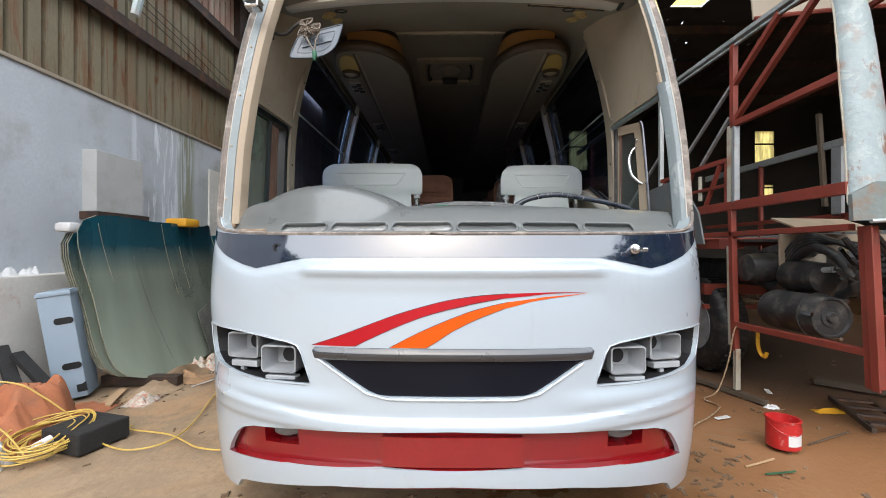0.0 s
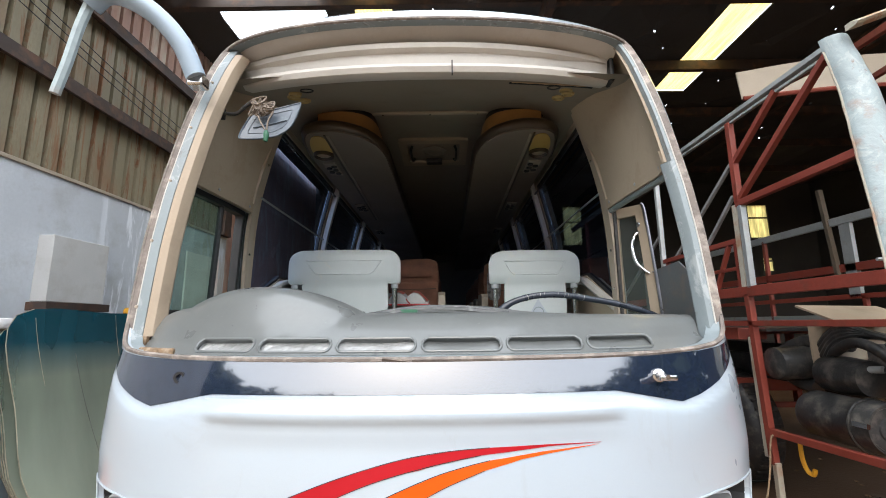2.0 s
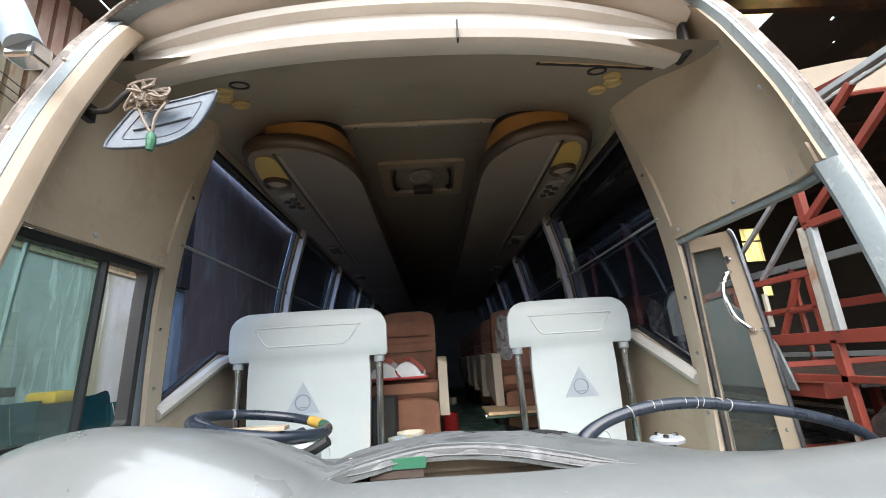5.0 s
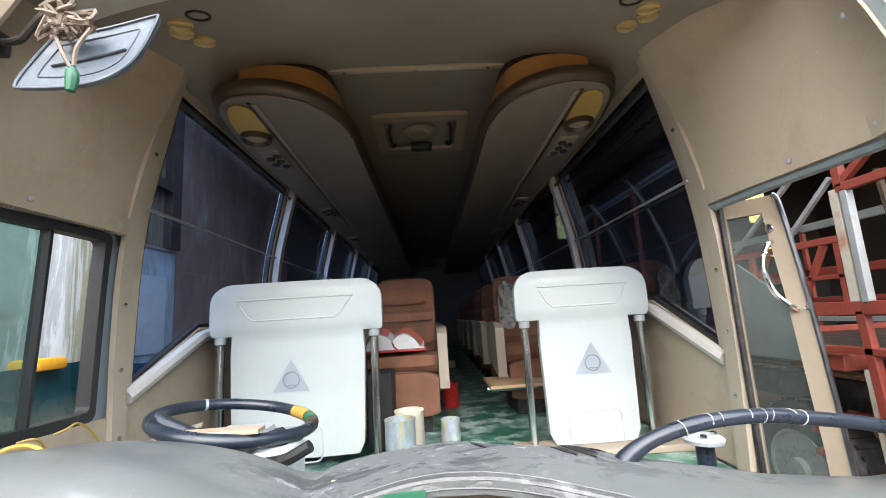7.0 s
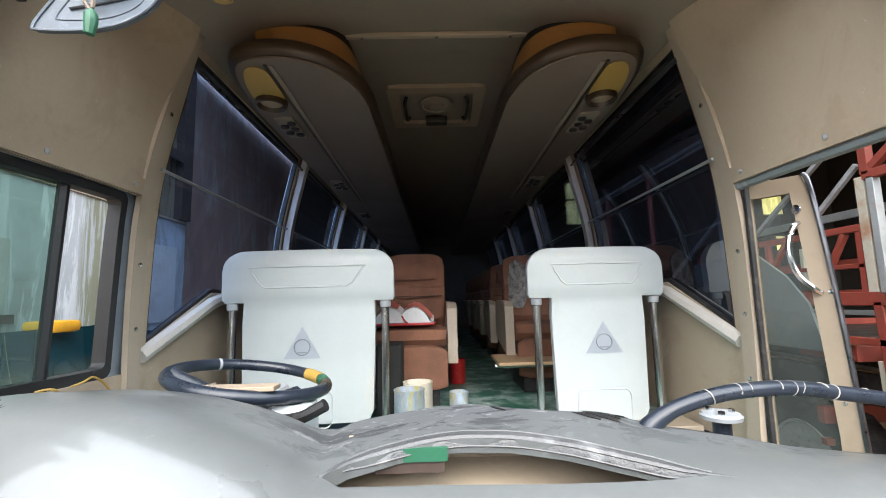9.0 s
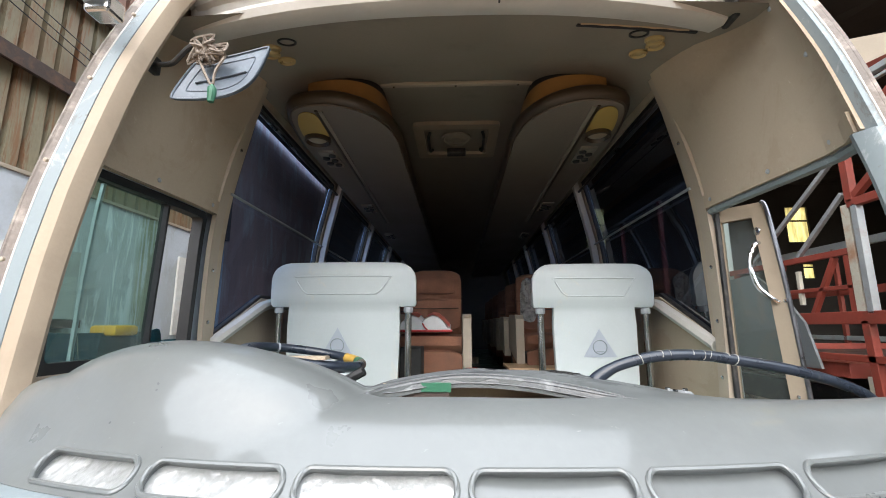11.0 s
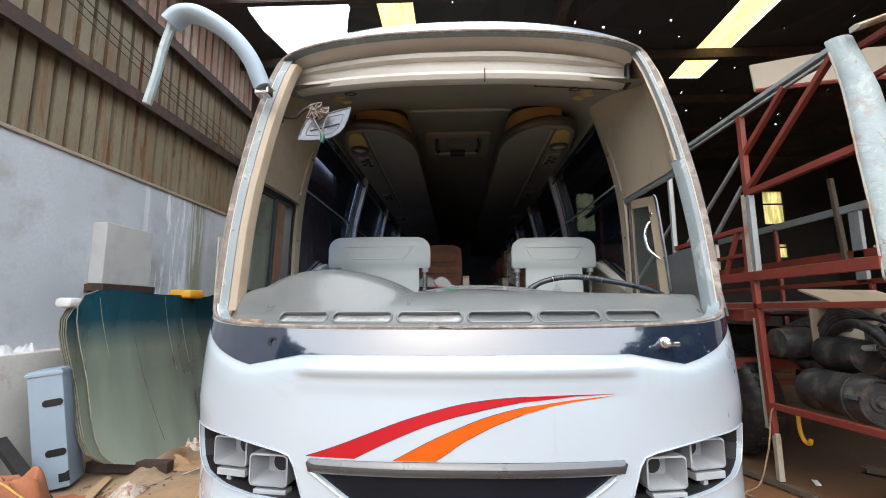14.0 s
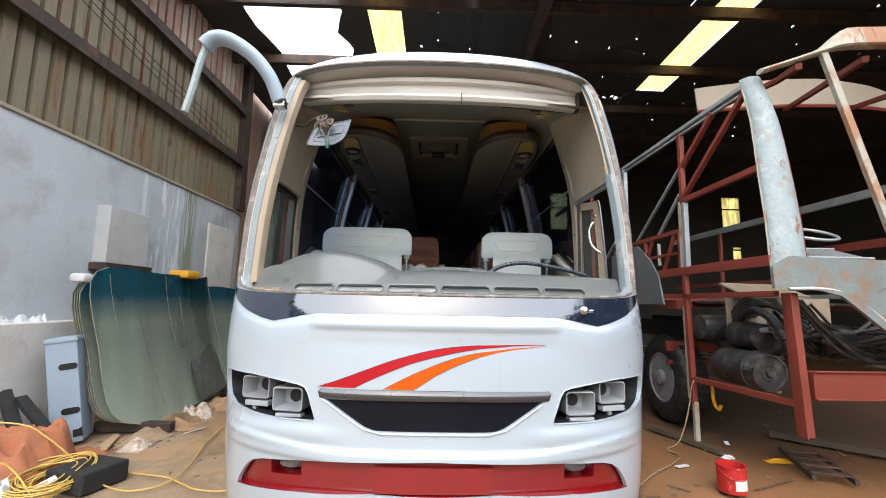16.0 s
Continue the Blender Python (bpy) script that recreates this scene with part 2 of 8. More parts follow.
M = {
    "dirt": mat("trodden_earth", (0.37, 0.265, 0.168), 0.75, wet=0.2, vary=0.4, scale=1.3, fine=26, bump=0.55, dirt=(0.16, 0.105, 0.065), dirt_amount=0.7, spots=0.5),
    "plaster": mat("stained_grey_plaster", (0.5, 0.528, 0.562), 0.9, vary=0.16, scale=0.9, fine=30, bump=0.15, dirt=(0.27, 0.25, 0.22), dirt_amount=0.55, spots=0.53),
    "plinth": mat("raw_cement", (0.66, 0.63, 0.58), 0.9, vary=0.2, scale=1.4, fine=25, bump=0.35, dirt=(0.36, 0.2, 0.15), dirt_amount=0.4, spots=0.56),
    "clad": mat("cream_cladding", (0.235, 0.2, 0.13), 0.6, vary=0.3, scale=1.2, fine=40, bump=0.05, dirt=(0.2, 0.09, 0.045), dirt_amount=0.7, spots=0.52, island=0.16, stretch=(1, 1, 0.35)),
    "clad_rust": mat("rusted_cladding", (0.42, 0.25, 0.19), 0.75, vary=0.3, scale=2.5, fine=40, bump=0.1, dirt=(0.45, 0.38, 0.3), dirt_amount=0.9, spots=0.5, island=0.2, stretch=(1, 1, 0.3)),
    "girt": mat("brown_steel", (0.05, 0.032, 0.025), 0.7, vary=0.3, bump=0.1, dirt=(0.16, 0.07, 0.03), dirt_amount=0.5),
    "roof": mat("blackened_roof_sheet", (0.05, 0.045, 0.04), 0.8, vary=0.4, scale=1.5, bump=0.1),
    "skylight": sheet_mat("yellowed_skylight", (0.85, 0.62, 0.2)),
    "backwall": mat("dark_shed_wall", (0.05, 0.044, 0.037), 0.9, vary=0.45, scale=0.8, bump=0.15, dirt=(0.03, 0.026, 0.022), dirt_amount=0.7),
    "white": mat("pearl_white_paint", (0.398, 0.46, 0.518), 0.3, metal=0.1, vary=0.035, scale=1.0, fine=300, bump=0.0, coat=0.9, coat_ior=1.6),
    "black": mat("gloss_black_paint", (0.011, 0.018, 0.036), 0.12, vary=0.1, scale=1.5, fine=200, bump=0.0, coat=1.0, coat_ior=1.78, spec=0.65, dirt=(0.2, 0.21, 0.23), dirt_amount=0.015, spots=0.55),
    "grille": mat("satin_black_panel", (0.006, 0.007, 0.012), 0.22, vary=0.2, scale=4, fine=120, bump=0.0, coat=0.0, spec=0.15),
    "bar": mat("satin_gunmetal", (0.04, 0.042, 0.048), 0.3, metal=0.1, vary=0.1, scale=5, fine=100, bump=0.0, coat=0.9),
    "red": mat("gloss_red_paint", (0.21, 0.005, 0.008), 0.22, vary=0.12, scale=3, fine=80, bump=0.01, coat=0.8),
    "stripe_red": mat("red_vinyl", (0.36, 0.008, 0.014), 0.4, vary=0.05, bump=0.0, coat=0.05, spec=0.2),
    "stripe_orange": mat("orange_vinyl", (0.7, 0.08, 0.003), 0.4, vary=0.05, bump=0.0, coat=0.05, spec=0.2),
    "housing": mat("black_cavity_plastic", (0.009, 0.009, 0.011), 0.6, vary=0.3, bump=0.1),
    "cup": mat("grey_primer_plastic", (0.32, 0.34, 0.36), 0.45, vary=0.12, scale=8, bump=0.05),
    "fog": mat("dull_lamp_glass", (0.16, 0.165, 0.17), 0.3, metal=0.3, vary=0.3, scale=14, bump=0.05, coat=0.4),
    "sealant": mat("dirty_sealant", (0.2, 0.17, 0.15), 0.8, vary=0.4, scale=9, fine=70, bump=0.4, dirt=(0.42, 0.37, 0.32), dirt_amount=0.7),
    "frame_grey": mat("pale_blue_grey_paint", (0.19, 0.225, 0.238), 0.45, vary=0.1, scale=3, bump=0.06, dirt=(0.2, 0.2, 0.2), dirt_amount=0.3, spots=0.58),
    "beige": mat("beige_trim_panel", (0.39, 0.318, 0.236), 0.6, vary=0.1, scale=2, fine=90, bump=0.05, dirt=(0.2, 0.15, 0.11), dirt_amount=0.35, spots=0.56),
    "beige_dull": mat("dull_brown_beige", (0.33, 0.262, 0.19), 0.6, vary=0.12, scale=3, fine=90, bump=0.05, dirt=(0.16, 0.12, 0.09), dirt_amount=0.4, spots=0.55),
    "speaker": mat("cream_yellow_plastic", (0.4, 0.29, 0.12), 0.45, vary=0.12, bump=0.02),
    "offcut": mat("grimy_dark_glass", (0.11, 0.115, 0.105), 0.35, vary=0.35, scale=4, bump=0.1, dirt=(0.25, 0.23, 0.19), dirt_amount=0.5),
    "beige_light": mat("pale_beige_trim", (0.36, 0.3, 0.232), 0.5, vary=0.1, scale=3, fine=90, bump=0.04),
    "ceiling": mat("grimy_grey_headlining", (0.245, 0.21, 0.168), 0.65, vary=0.14, scale=2, fine=80, bump=0.04, dirt=(0.12, 0.1, 0.08), dirt_amount=0.4, spots=0.57),
    "rack": mat("brown_grey_rack_board", (0.16, 0.13, 0.104), 0.6, vary=0.14, scale=2, fine=80, bump=0.03),
    "visor": mat("cream_moulded_visor", (0.53, 0.505, 0.465), 0.45, vary=0.1, scale=3, bump=0.03, dirt=(0.35, 0.27, 0.2), dirt_amount=0.3, spots=0.57),
    "dash": mat("glossy_grey_vinyl", (0.118, 0.126, 0.125), 0.32, vary=0.12, scale=5, fine=50, bump=0.03, coat=0.4, coat_ior=1.6, spec=0.45, dirt=(0.15, 0.15, 0.15), dirt_amount=0.2, spots=0.56),
    # film over the left vents; its pale grey and flecks paint in the highlights
    "slot_film_glint": mat("crinkled_film_over_vinyl", (0.3, 0.305, 0.3), 0.35, vary=0.3, scale=14, fine=60, bump=0.3, coat=1.0, coat_ior=1.7, dirt=(0.6, 0.6, 0.58), dirt_amount=0.5, spots=0.55),
    "dash_worn": mat("scuffed_dark_vinyl", (0.085, 0.088, 0.09), 0.38, vary=0.4, scale=7, fine=60, bump=0.35, dirt=(0.36, 0.365, 0.37), dirt_amount=0.6, spots=0.57),
    "shell": mat("white_moulded_plastic", (0.42, 0.458, 0.464), 0.4, vary=0.07, scale=4, fine=150, bump=0.02, dirt=(0.42, 0.4, 0.36), dirt_amount=0.25, spots=0.58),
    "emblem": mat("silver_grey_sticker", (0.35, 0.385, 0.44), 0.35, metal=0.3, vary=0.06, bump=0.0),
    "edge_steel": mat("worn_steel_edge", (0.2, 0.2, 0.215), 0.32, metal=1.0, vary=0.3, scale=12, bump=0.03),
    "chrome": mat("dull_chrome", (0.6, 0.6, 0.6), 0.2, metal=1.0, vary=0.15, scale=12, bump=0.02),
    "rubber": mat("black_rubber", (0.014, 0.014, 0.015), 0.55, vary=0.3, scale=10, bump=0.1, dirt=(0.12, 0.1, 0.08), dirt_amount=0.35),
    "grip": mat("blue_black_grip", (0.018, 0.024, 0.036), 0.3, vary=0.3, scale=12, bump=0.08, dirt=(0.3, 0.3, 0.3), dirt_amount=0.3, spots=0.62),
    "tape_yellow": mat("yellow_tape", (0.38, 0.24, 0.05), 0.5, vary=0.15, bump=0.05),
    "tape_green": mat("green_tape", (0.018, 0.105, 0.055), 0.5, vary=0.15, bump=0.05),
    "tape_white": mat("old_white_tape", (0.34, 0.33, 0.3), 0.6, vary=0.2, bump=0.1),
    "plush": mat("brown_plush", (0.235, 0.105, 0.063), 0.95, vary=0.4, scale=7, fine=200, bump=0.35),
    "cloth": mat("patterned_cloth", (0.3, 0.28, 0.26), 0.95, vary=0.5, scale=18, fine=40, bump=0.3, dirt=(0.05, 0.045, 0.045), dirt_amount=0.9, spots=0.5),
    "floor_green": mat("worn_green_lino", (0.04, 0.17, 0.115), 0.35, vary=0.35, scale=4, fine=30, bump=0.1, dirt=(0.46, 0.58, 0.56), dirt_amount=0.9, spots=0.455),
    "lamp_well": mat("yellow_lamp_plastic", (0.42, 0.28, 0.075), 0.4, vary=0.1, bump=0.0),
    "amber": mat("amber_plastic", (0.26, 0.13, 0.036), 0.45, vary=0.15, scale=5, bump=0.02),
    "rim_brown": mat("olive_brown_moulding", (0.04, 0.025, 0.012), 0.45, vary=0.15, bump=0.03),
    "rust_red": mat("red_oxide_steel", (0.2, 0.034, 0.02), 0.6, vary=0.25, scale=4, fine=40, bump=0.12, dirt=(0.1, 0.04, 0.025), dirt_amount=0.6, spots=0.55),
    "galv": mat("galvanised_steel", (0.4, 0.42, 0.42), 0.45, metal=0.5, vary=0.2, scale=4, bump=0.06, dirt=(0.28, 0.14, 0.07), dirt_amount=0.5, spots=0.58),
    "peeling": mat("peeling_pale_blue_paint", (0.31, 0.375, 0.39), 0.5, vary=0.2, scale=3, fine=35, bump=0.35, dirt=(0.27, 0.13, 0.06), dirt_amount=0.85, spots=0.55),
    "cab_paint": mat("scraped_grey_green_paint", (0.16, 0.19, 0.185), 0.55, vary=0.3, scale=4, fine=40, bump=0.25, dirt=(0.2, 0.1, 0.05), dirt_amount=0.8, spots=0.5),
    "channel": mat("chipped_black_channel", (0.012, 0.013, 0.015), 0.5, vary=0.3, scale=10, bump=0.08, dirt=(0.42, 0.42, 0.42), dirt_amount=0.5, spots=0.67),
    "peel_cream": mat("peeling_cream_paint", (0.38, 0.35, 0.285), 0.6, vary=0.15, scale=3, bump=0.2, dirt=(0.25, 0.11, 0.05), dirt_amount=0.8, spots=0.55),
    "oily": mat("oily_black_metal", (0.032, 0.032, 0.032), 0.38, metal=0.2, vary=0.5, scale=6, fine=50, bump=0.2, dirt=(0.15, 0.13, 0.11), dirt_amount=0.5),
    "sheet_grey": mat("dull_grey_side_sheet", (0.13, 0.145, 0.15), 0.5, vary=0.25, scale=3, bump=0.05, dirt=(0.22, 0.16, 0.11), dirt_amount=0.4),
    "rim_grey": mat("grey_wheel_paint", (0.22, 0.225, 0.23), 0.5, vary=0.2, scale=8, bump=0.1, dirt=(0.08, 0.06, 0.05), dirt_amount=0.5),
    "duct": mat("pale_blue_sheet_metal", (0.3, 0.38, 0.46), 0.45, vary=0.08, scale=3, bump=0.03, dirt=(0.2, 0.22, 0.24), dirt_amount=0.3, spots=0.57),
    "boxwhite": mat("whitewashed_board", (0.47, 0.47, 0.46), 0.85, vary=0.1, scale=2, bump=0.1, dirt=(0.33, 0.3, 0.27), dirt_amount=0.4),
    "orange_cloth": mat("faded_orange_tarpaulin", (0.42, 0.15, 0.07), 0.85, vary=0.25, scale=4, bump=0.3, dirt=(0.17, 0.1, 0.07), dirt_amount=0.5),
    "yellow_cable": mat("yellow_cable", (0.62, 0.42, 0.1), 0.5, vary=0.2, scale=20, bump=0.05),
    "black_box": mat("black_foam_block", (0.02, 0.02, 0.02), 0.8, vary=0.4, scale=8, bump=0.3),
    "paper": mat("crumpled_white_paper", (0.62, 0.62, 0.62), 0.8, vary=0.15, scale=10, bump=0.3),
    "cord": mat("dirty_tan_cord", (0.22, 0.18, 0.145), 0.9, vary=0.4, scale=40, bump=0.3),
    "foam": mat("old_brown_foam", (0.26, 0.17, 0.1), 0.95, vary=0.4, scale=20, bump=0.5, dirt=(0.4, 0.33, 0.25), dirt_amount=0.6),
    "rag": mat("tan_rag", (0.4, 0.24, 0.13), 0.95, vary=0.4, scale=9, bump=0.4),
    "print_rag": mat("red_and_white_cloth", (0.55, 0.5, 0.43), 0.95, vary=0.3, scale=12, bump=0.4, dirt=(0.4, 0.12, 0.06), dirt_amount=0.95, spots=0.48),
    "yellow": mat("yellow_plastic", (0.65, 0.33, 0.02), 0.5, vary=0.2, scale=8, bump=0.05),
    "book_pink": mat("faded_red_paper", (0.6, 0.16, 0.12), 0.8, vary=0.15, scale=10, bump=0.05),
    "can_red": mat("red_printed_tin", (0.45, 0.02, 0.02), 0.35, vary=0.25, scale=14, bump=0.05, dirt=(0.5, 0.4, 0.36), dirt_amount=0.7, spots=0.6),
    "tin": mat("paint_spattered_tin", (0.36, 0.42, 0.5), 0.4, metal=0.2, vary=0.4, scale=14, bump=0.05, dirt=(0.45, 0.36, 0.04), dirt_amount=0.9, spots=0.5, stretch=(2, 2, 0.6)),
    "cream_tin": mat("cream_tin", (0.6, 0.55, 0.45), 0.5, vary=0.15, scale=10, bump=0.05),
    "wood": mat("pale_plywood", (0.5, 0.34, 0.2), 0.6, vary=0.2, scale=4, fine=60, bump=0.1, stretch=(1, 6, 6)),
    "old_wood": mat("weathered_dark_timber", (0.1, 0.075, 0.052), 0.8, vary=0.3, scale=5, fine=50, bump=0.2, stretch=(4, 1, 4)),
    "rubble_mix": mat("dusty_chips", (0.17, 0.11, 0.065), 0.9, vary=0.5, scale=3, bump=0.2, dirt=(0.5, 0.46, 0.4), dirt_amount=0.9, spots=0.58),
    "joint": mat("yellowed_glass_edge", (0.33, 0.3, 0.22), 0.5, vary=0.4, scale=9, bump=0.1, dirt=(0.14, 0.11, 0.08), dirt_amount=0.7, spots=0.5),
    "leaf": mat("far_foliage", (0.05, 0.075, 0.03), 0.9, vary=0.4, scale=0.5, bump=0.0),
    "tinted": glass_mat("dark_tinted_glass", (0.075, 0.11, 0.19), share=0.25, veil=(0.05, 0.065, 0.1), veil_amount=0.12),
    # west panes: same glass, tint and veil brightened for the light and reflections there
    "tinted_lit": glass_mat("lit_tinted_glass", (0.23, 0.35, 0.6), share=0.4, veil=(0.1, 0.14, 0.26), veil_amount=0.08),
    "green_glass": glass_mat("green_glass", (0.34, 0.52, 0.46), veil=(0.4, 0.5, 0.45), veil_amount=0.16),
    "door_glass": glass_mat("clear_door_glass", (0.6, 0.68, 0.64), veil=(0.3, 0.34, 0.32), veil_amount=0.12),
    "dusty_glass": screen_mat("dusty_green_windscreen"),
    "window_sheet": sheet_mat("pale_window_sheet", (0.95, 0.85, 0.5)),
    "drum": mat("dusty_black_drum", (0.03, 0.03, 0.031), 0.5, vary=0.35, scale=5, bump=0.1, dirt=(0.2, 0.18, 0.15), dirt_amount=0.5),
    "mirror": mat("mirror_back", (0.075, 0.095, 0.12), 0.35, metal=0.0, vary=0.3, scale=9, bump=0.05, coat=0.05, dirt=(0.17, 0.2, 0.23), dirt_amount=0.6, spots=0.5),
}


def scuff_or_shade(m, lo, hi, color, amount, scale, stretch, thresh):
    """Marks of wear, stain and painted shade within a box of the object, fading at its edges."""
    nt = m.node_tree
    bs = nt.nodes["Principled BSDF"]
    old = bs.inputs["Base Color"].links[0].from_socket
    co = nt.nodes.new("ShaderNodeTexCoord")
    mp = nt.nodes.new("ShaderNodeMapping")
    mp.inputs["Scale"].default_value = stretch
    nt.links.new(co.outputs["Object"], mp.inputs["Vector"])
    no = nt.nodes.new("ShaderNodeTexNoise")
    no.inputs["Scale"].default_value = scale
    no.inputs["Detail"].default_value = 9
    no.inputs["Roughness"].default_value = 0.72
    no.inputs["Distortion"].default_value = 0.8
    nt.links.new(mp.outputs[0], no.inputs["Vector"])
    mr = nt.nodes.new("ShaderNodeMapRange")
    mr.inputs[1].default_value, mr.inputs[2].default_value, mr.inputs[4].default_value = thresh, thresh + 0.06, amount
    nt.links.new(no.outputs["Fac"], mr.inputs[0])
    fac = mr.outputs[0]
    sp = nt.nodes.new("ShaderNodeSeparateXYZ")
    nt.links.new(co.outputs["Object"], sp.inputs[0])
    for k in (0, 1):
        soft = 0.25 * (hi[k] - lo[k])
        for a, b in ((lo[k], lo[k] + soft), (hi[k], hi[k] - soft)):
            r = nt.nodes.new("ShaderNodeMapRange")
            r.inputs[1].default_value, r.inputs[2].default_value = a, b
            nt.links.new(sp.outputs[k], r.inputs[0])
            x = nt.nodes.new("ShaderNodeMath")
            x.operation = "MULTIPLY"
            nt.links.new(fac, x.inputs[0])
            nt.links.new(r.outputs[0], x.inputs[1])
            fac = x.outputs[0]
    mx = nt.nodes.new("ShaderNodeMix")
    mx.data_type = "RGBA"
    nt.links.new(fac, mx.inputs[0])
    nt.links.new(old, mx.inputs[6])
    mx.inputs[7].default_value = (*color, 1)
    nt.links.new(mx.outputs[2], bs.inputs["Base Color"])
    rg = nt.nodes.new("ShaderNodeMix")
    nt.links.new(fac, rg.inputs[0])
    nt.links.new(bs.inputs["Roughness"].links[0].from_socket, rg.inputs[2])
    rg.inputs[3].default_value = 0.7
    nt.links.new(rg.outputs[0], bs.inputs["Roughness"])
    inv = nt.nodes.new("ShaderNodeMath")
    inv.operation = "MULTIPLY_ADD"
    inv.inputs[1].default_value, inv.inputs[2].default_value = -0.9, bs.inputs["Coat Weight"].default_value
    inv.use_clamp = True
    nt.links.new(fac, inv.inputs[0])
    if not bs.inputs["Coat Weight"].links:
        nt.links.new(inv.outputs[0], bs.inputs["Coat Weight"])




def film_over(m, rough, scale, strength):
    """A clear film that lies in slight waves over the surface."""
    nt = m.node_tree
    bs = nt.nodes["Principled BSDF"]
    bs.inputs["Coat Roughness"].default_value = rough
    co = nt.nodes.new("ShaderNodeTexCoord")
    no = nt.nodes.new("ShaderNodeTexNoise")
    no.inputs["Scale"].default_value = scale
    no.inputs["Detail"].default_value = 1
    nt.links.new(co.outputs["Object"], no.inputs["Vector"])
    bp = nt.nodes.new("ShaderNodeBump")
    bp.inputs["Strength"].default_value = strength
    bp.inputs["Distance"].default_value = 0.02
    nt.links.new(no.outputs["Fac"], bp.inputs["Height"])
    nt.links.new(bp.outputs[0], bs.inputs["Coat Normal"])


film_over(M["dash"], 0.05, 6.0, 0.12)
film_over(M["slot_film_glint"], 0.05, 38.0, 0.7)
scuff_or_shade(M["dash"], (-0.55, 2.05), (0.9, 2.75), (0.095, 0.1, 0.105), 0.75, 3.0, (1, 1, 1), 0.3)
scuff_or_shade(M["dash"], (-0.62, 2.04), (0.95, 2.75), (0.4, 0.405, 0.41), 0.55, 24.0, (1, 1.6, 1.6), 0.57)
scuff_or_shade(M["dash"], (-0.5, 2.04), (0.9, 2.7), (0.02, 0.022, 0.025), 0.85, 7.0, (1, 1.5, 1.5), 0.53)
scuff_or_shade(M["dash"], (-1.6, 1.6), (1.6, 2.9), (0.4, 0.4, 0.4), 0.5, 30.0, (1, 1.4, 1.4), 0.66)
scuff_or_shade(M["peeling"], (1.5, 0.2), (7.0, 5.5), (0.55, 0.58, 0.56), 0.3, 9.0, (1, 1, 0.7), 0.52)
scuff_or_shade(M["peeling"], (1.5, 0.2), (7.0, 5.5), (0.2, 0.08, 0.035), 0.85, 7.0, (1, 1, 0.5), 0.59)
scuff_or_shade(M["peel_cream"], (1.5, 0.2), (7.0, 5.5), (0.3, 0.12, 0.05), 0.8, 3.0, (1, 1, 0.5), 0.53)
scuff_or_shade(M["plaster"], (-7, 6.35), (-2, 6.85), (0.2, 0.2, 0.09), 0.75, 1.5, (1, 8, 0.4), 0.42)
scuff_or_shade(M["plaster"], (-7, 6.7), (-2, 9.5), (0.33, 0.32, 0.27), 0.7, 1.2, (1, 2.5, 0.6), 0.47)
scuff_or_shade(M["plaster"], (-7, 5.3), (-2, 6.6), (0.88, 0.9, 0.94), 0.6, 1.5, (1, 3, 0.3), 0.5)
scuff_or_shade(M["plaster"], (-7, -4), (-2, 5.0), (0.5, 0.52, 0.56), 0.45, 0.6, (1, 1, 0.7), 0.52)
scuff_or_shade(M["dirt"], (-3.6, 1.8), (-1.0, 7.5), (0.46, 0.27, 0.14), 0.5, 1.3, (1, 1, 1), 0.48)
scuff_or_shade(M["dirt"], (0.5, 0.2), (6.5, 6.6), (0.25, 0.115, 0.045), 0.85, 1.1, (1, 1, 1), 0.32)
# wet mud, painted darker still for the shade under the bus frame
scuff_or_shade(M["dirt"], (1.9, 2.6), (9.0, 11.0), (0.075, 0.042, 0.024), 0.8, 1.4, (1, 1, 1), 0.28)
scuff_or_shade(M["dirt"], (2.1, 2.9), (6.5, 9.5), (0.05, 0.03, 0.018), 0.85, 1.8, (1, 1, 1), 0.25)
scuff_or_shade(M["frame_grey"], (-4, 0), (4, 8), (0.4, 0.42, 0.42), 0.5, 7.0, (1, 1, 0.6), 0.56)
scuff_or_shade(M["frame_grey"], (-4, 0), (4, 8), (0.13, 0.12, 0.11), 0.6, 9.0, (1, 1, 0.6), 0.6)
scuff_or_shade(M["clad"], (-8, -6), (0, 12), (0.2, 0.09, 0.04), 0.8, 2.2, (1, 3.5, 0.35), 0.57)
scuff_or_shade(M["clad"], (-8, 2.5), (0, 14), (0.17, 0.065, 0.025), 0.85, 3.0, (1, 4.0, 0.3), 0.55)
scuff_or_shade(M["plinth"], (-8, -8), (8, 12), (0.45, 0.2, 0.16), 0.6, 2.5, (1, 1, 1), 0.62)
scuff_or_shade(M["beige"], (-4, 0), (4, 12), (0.3, 0.23, 0.16), 0.4, 2.5, (1, 1, 1), 0.53)
scuff_or_shade(M["beige"], (-4, 0), (4, 12), (0.6, 0.52, 0.42), 0.5, 18.0, (1, 1, 0.6), 0.64)
scuff_or_shade(M["shell"], (-4, -4), (4, 12), (0.52, 0.48, 0.38), 0.35, 5.0, (1, 1, 0.5), 0.58)
scuff_or_shade(M["white"], (-6, -4), (6, 16), (0.34, 0.36, 0.38), 0.25, 4.0, (1, 1, 0.5), 0.58)

# building helpers
def part(name, bm, material, parent=None, label="", smooth=False, normals=True):
    if normals:
        bmesh.ops.recalc_face_normals(bm, faces=bm.faces)
    me = bpy.data.meshes.new(name)
    bm.to_mesh(me)
    bm.free()
    if smooth:
        me.shade_smooth()
        me.set_sharp_from_angle(angle=radians(38))
    me.materials.append(M[material])
    ob = new(name, me)
    ob.parent = parent
    if label:
        tagged(ob, label)
    return ob


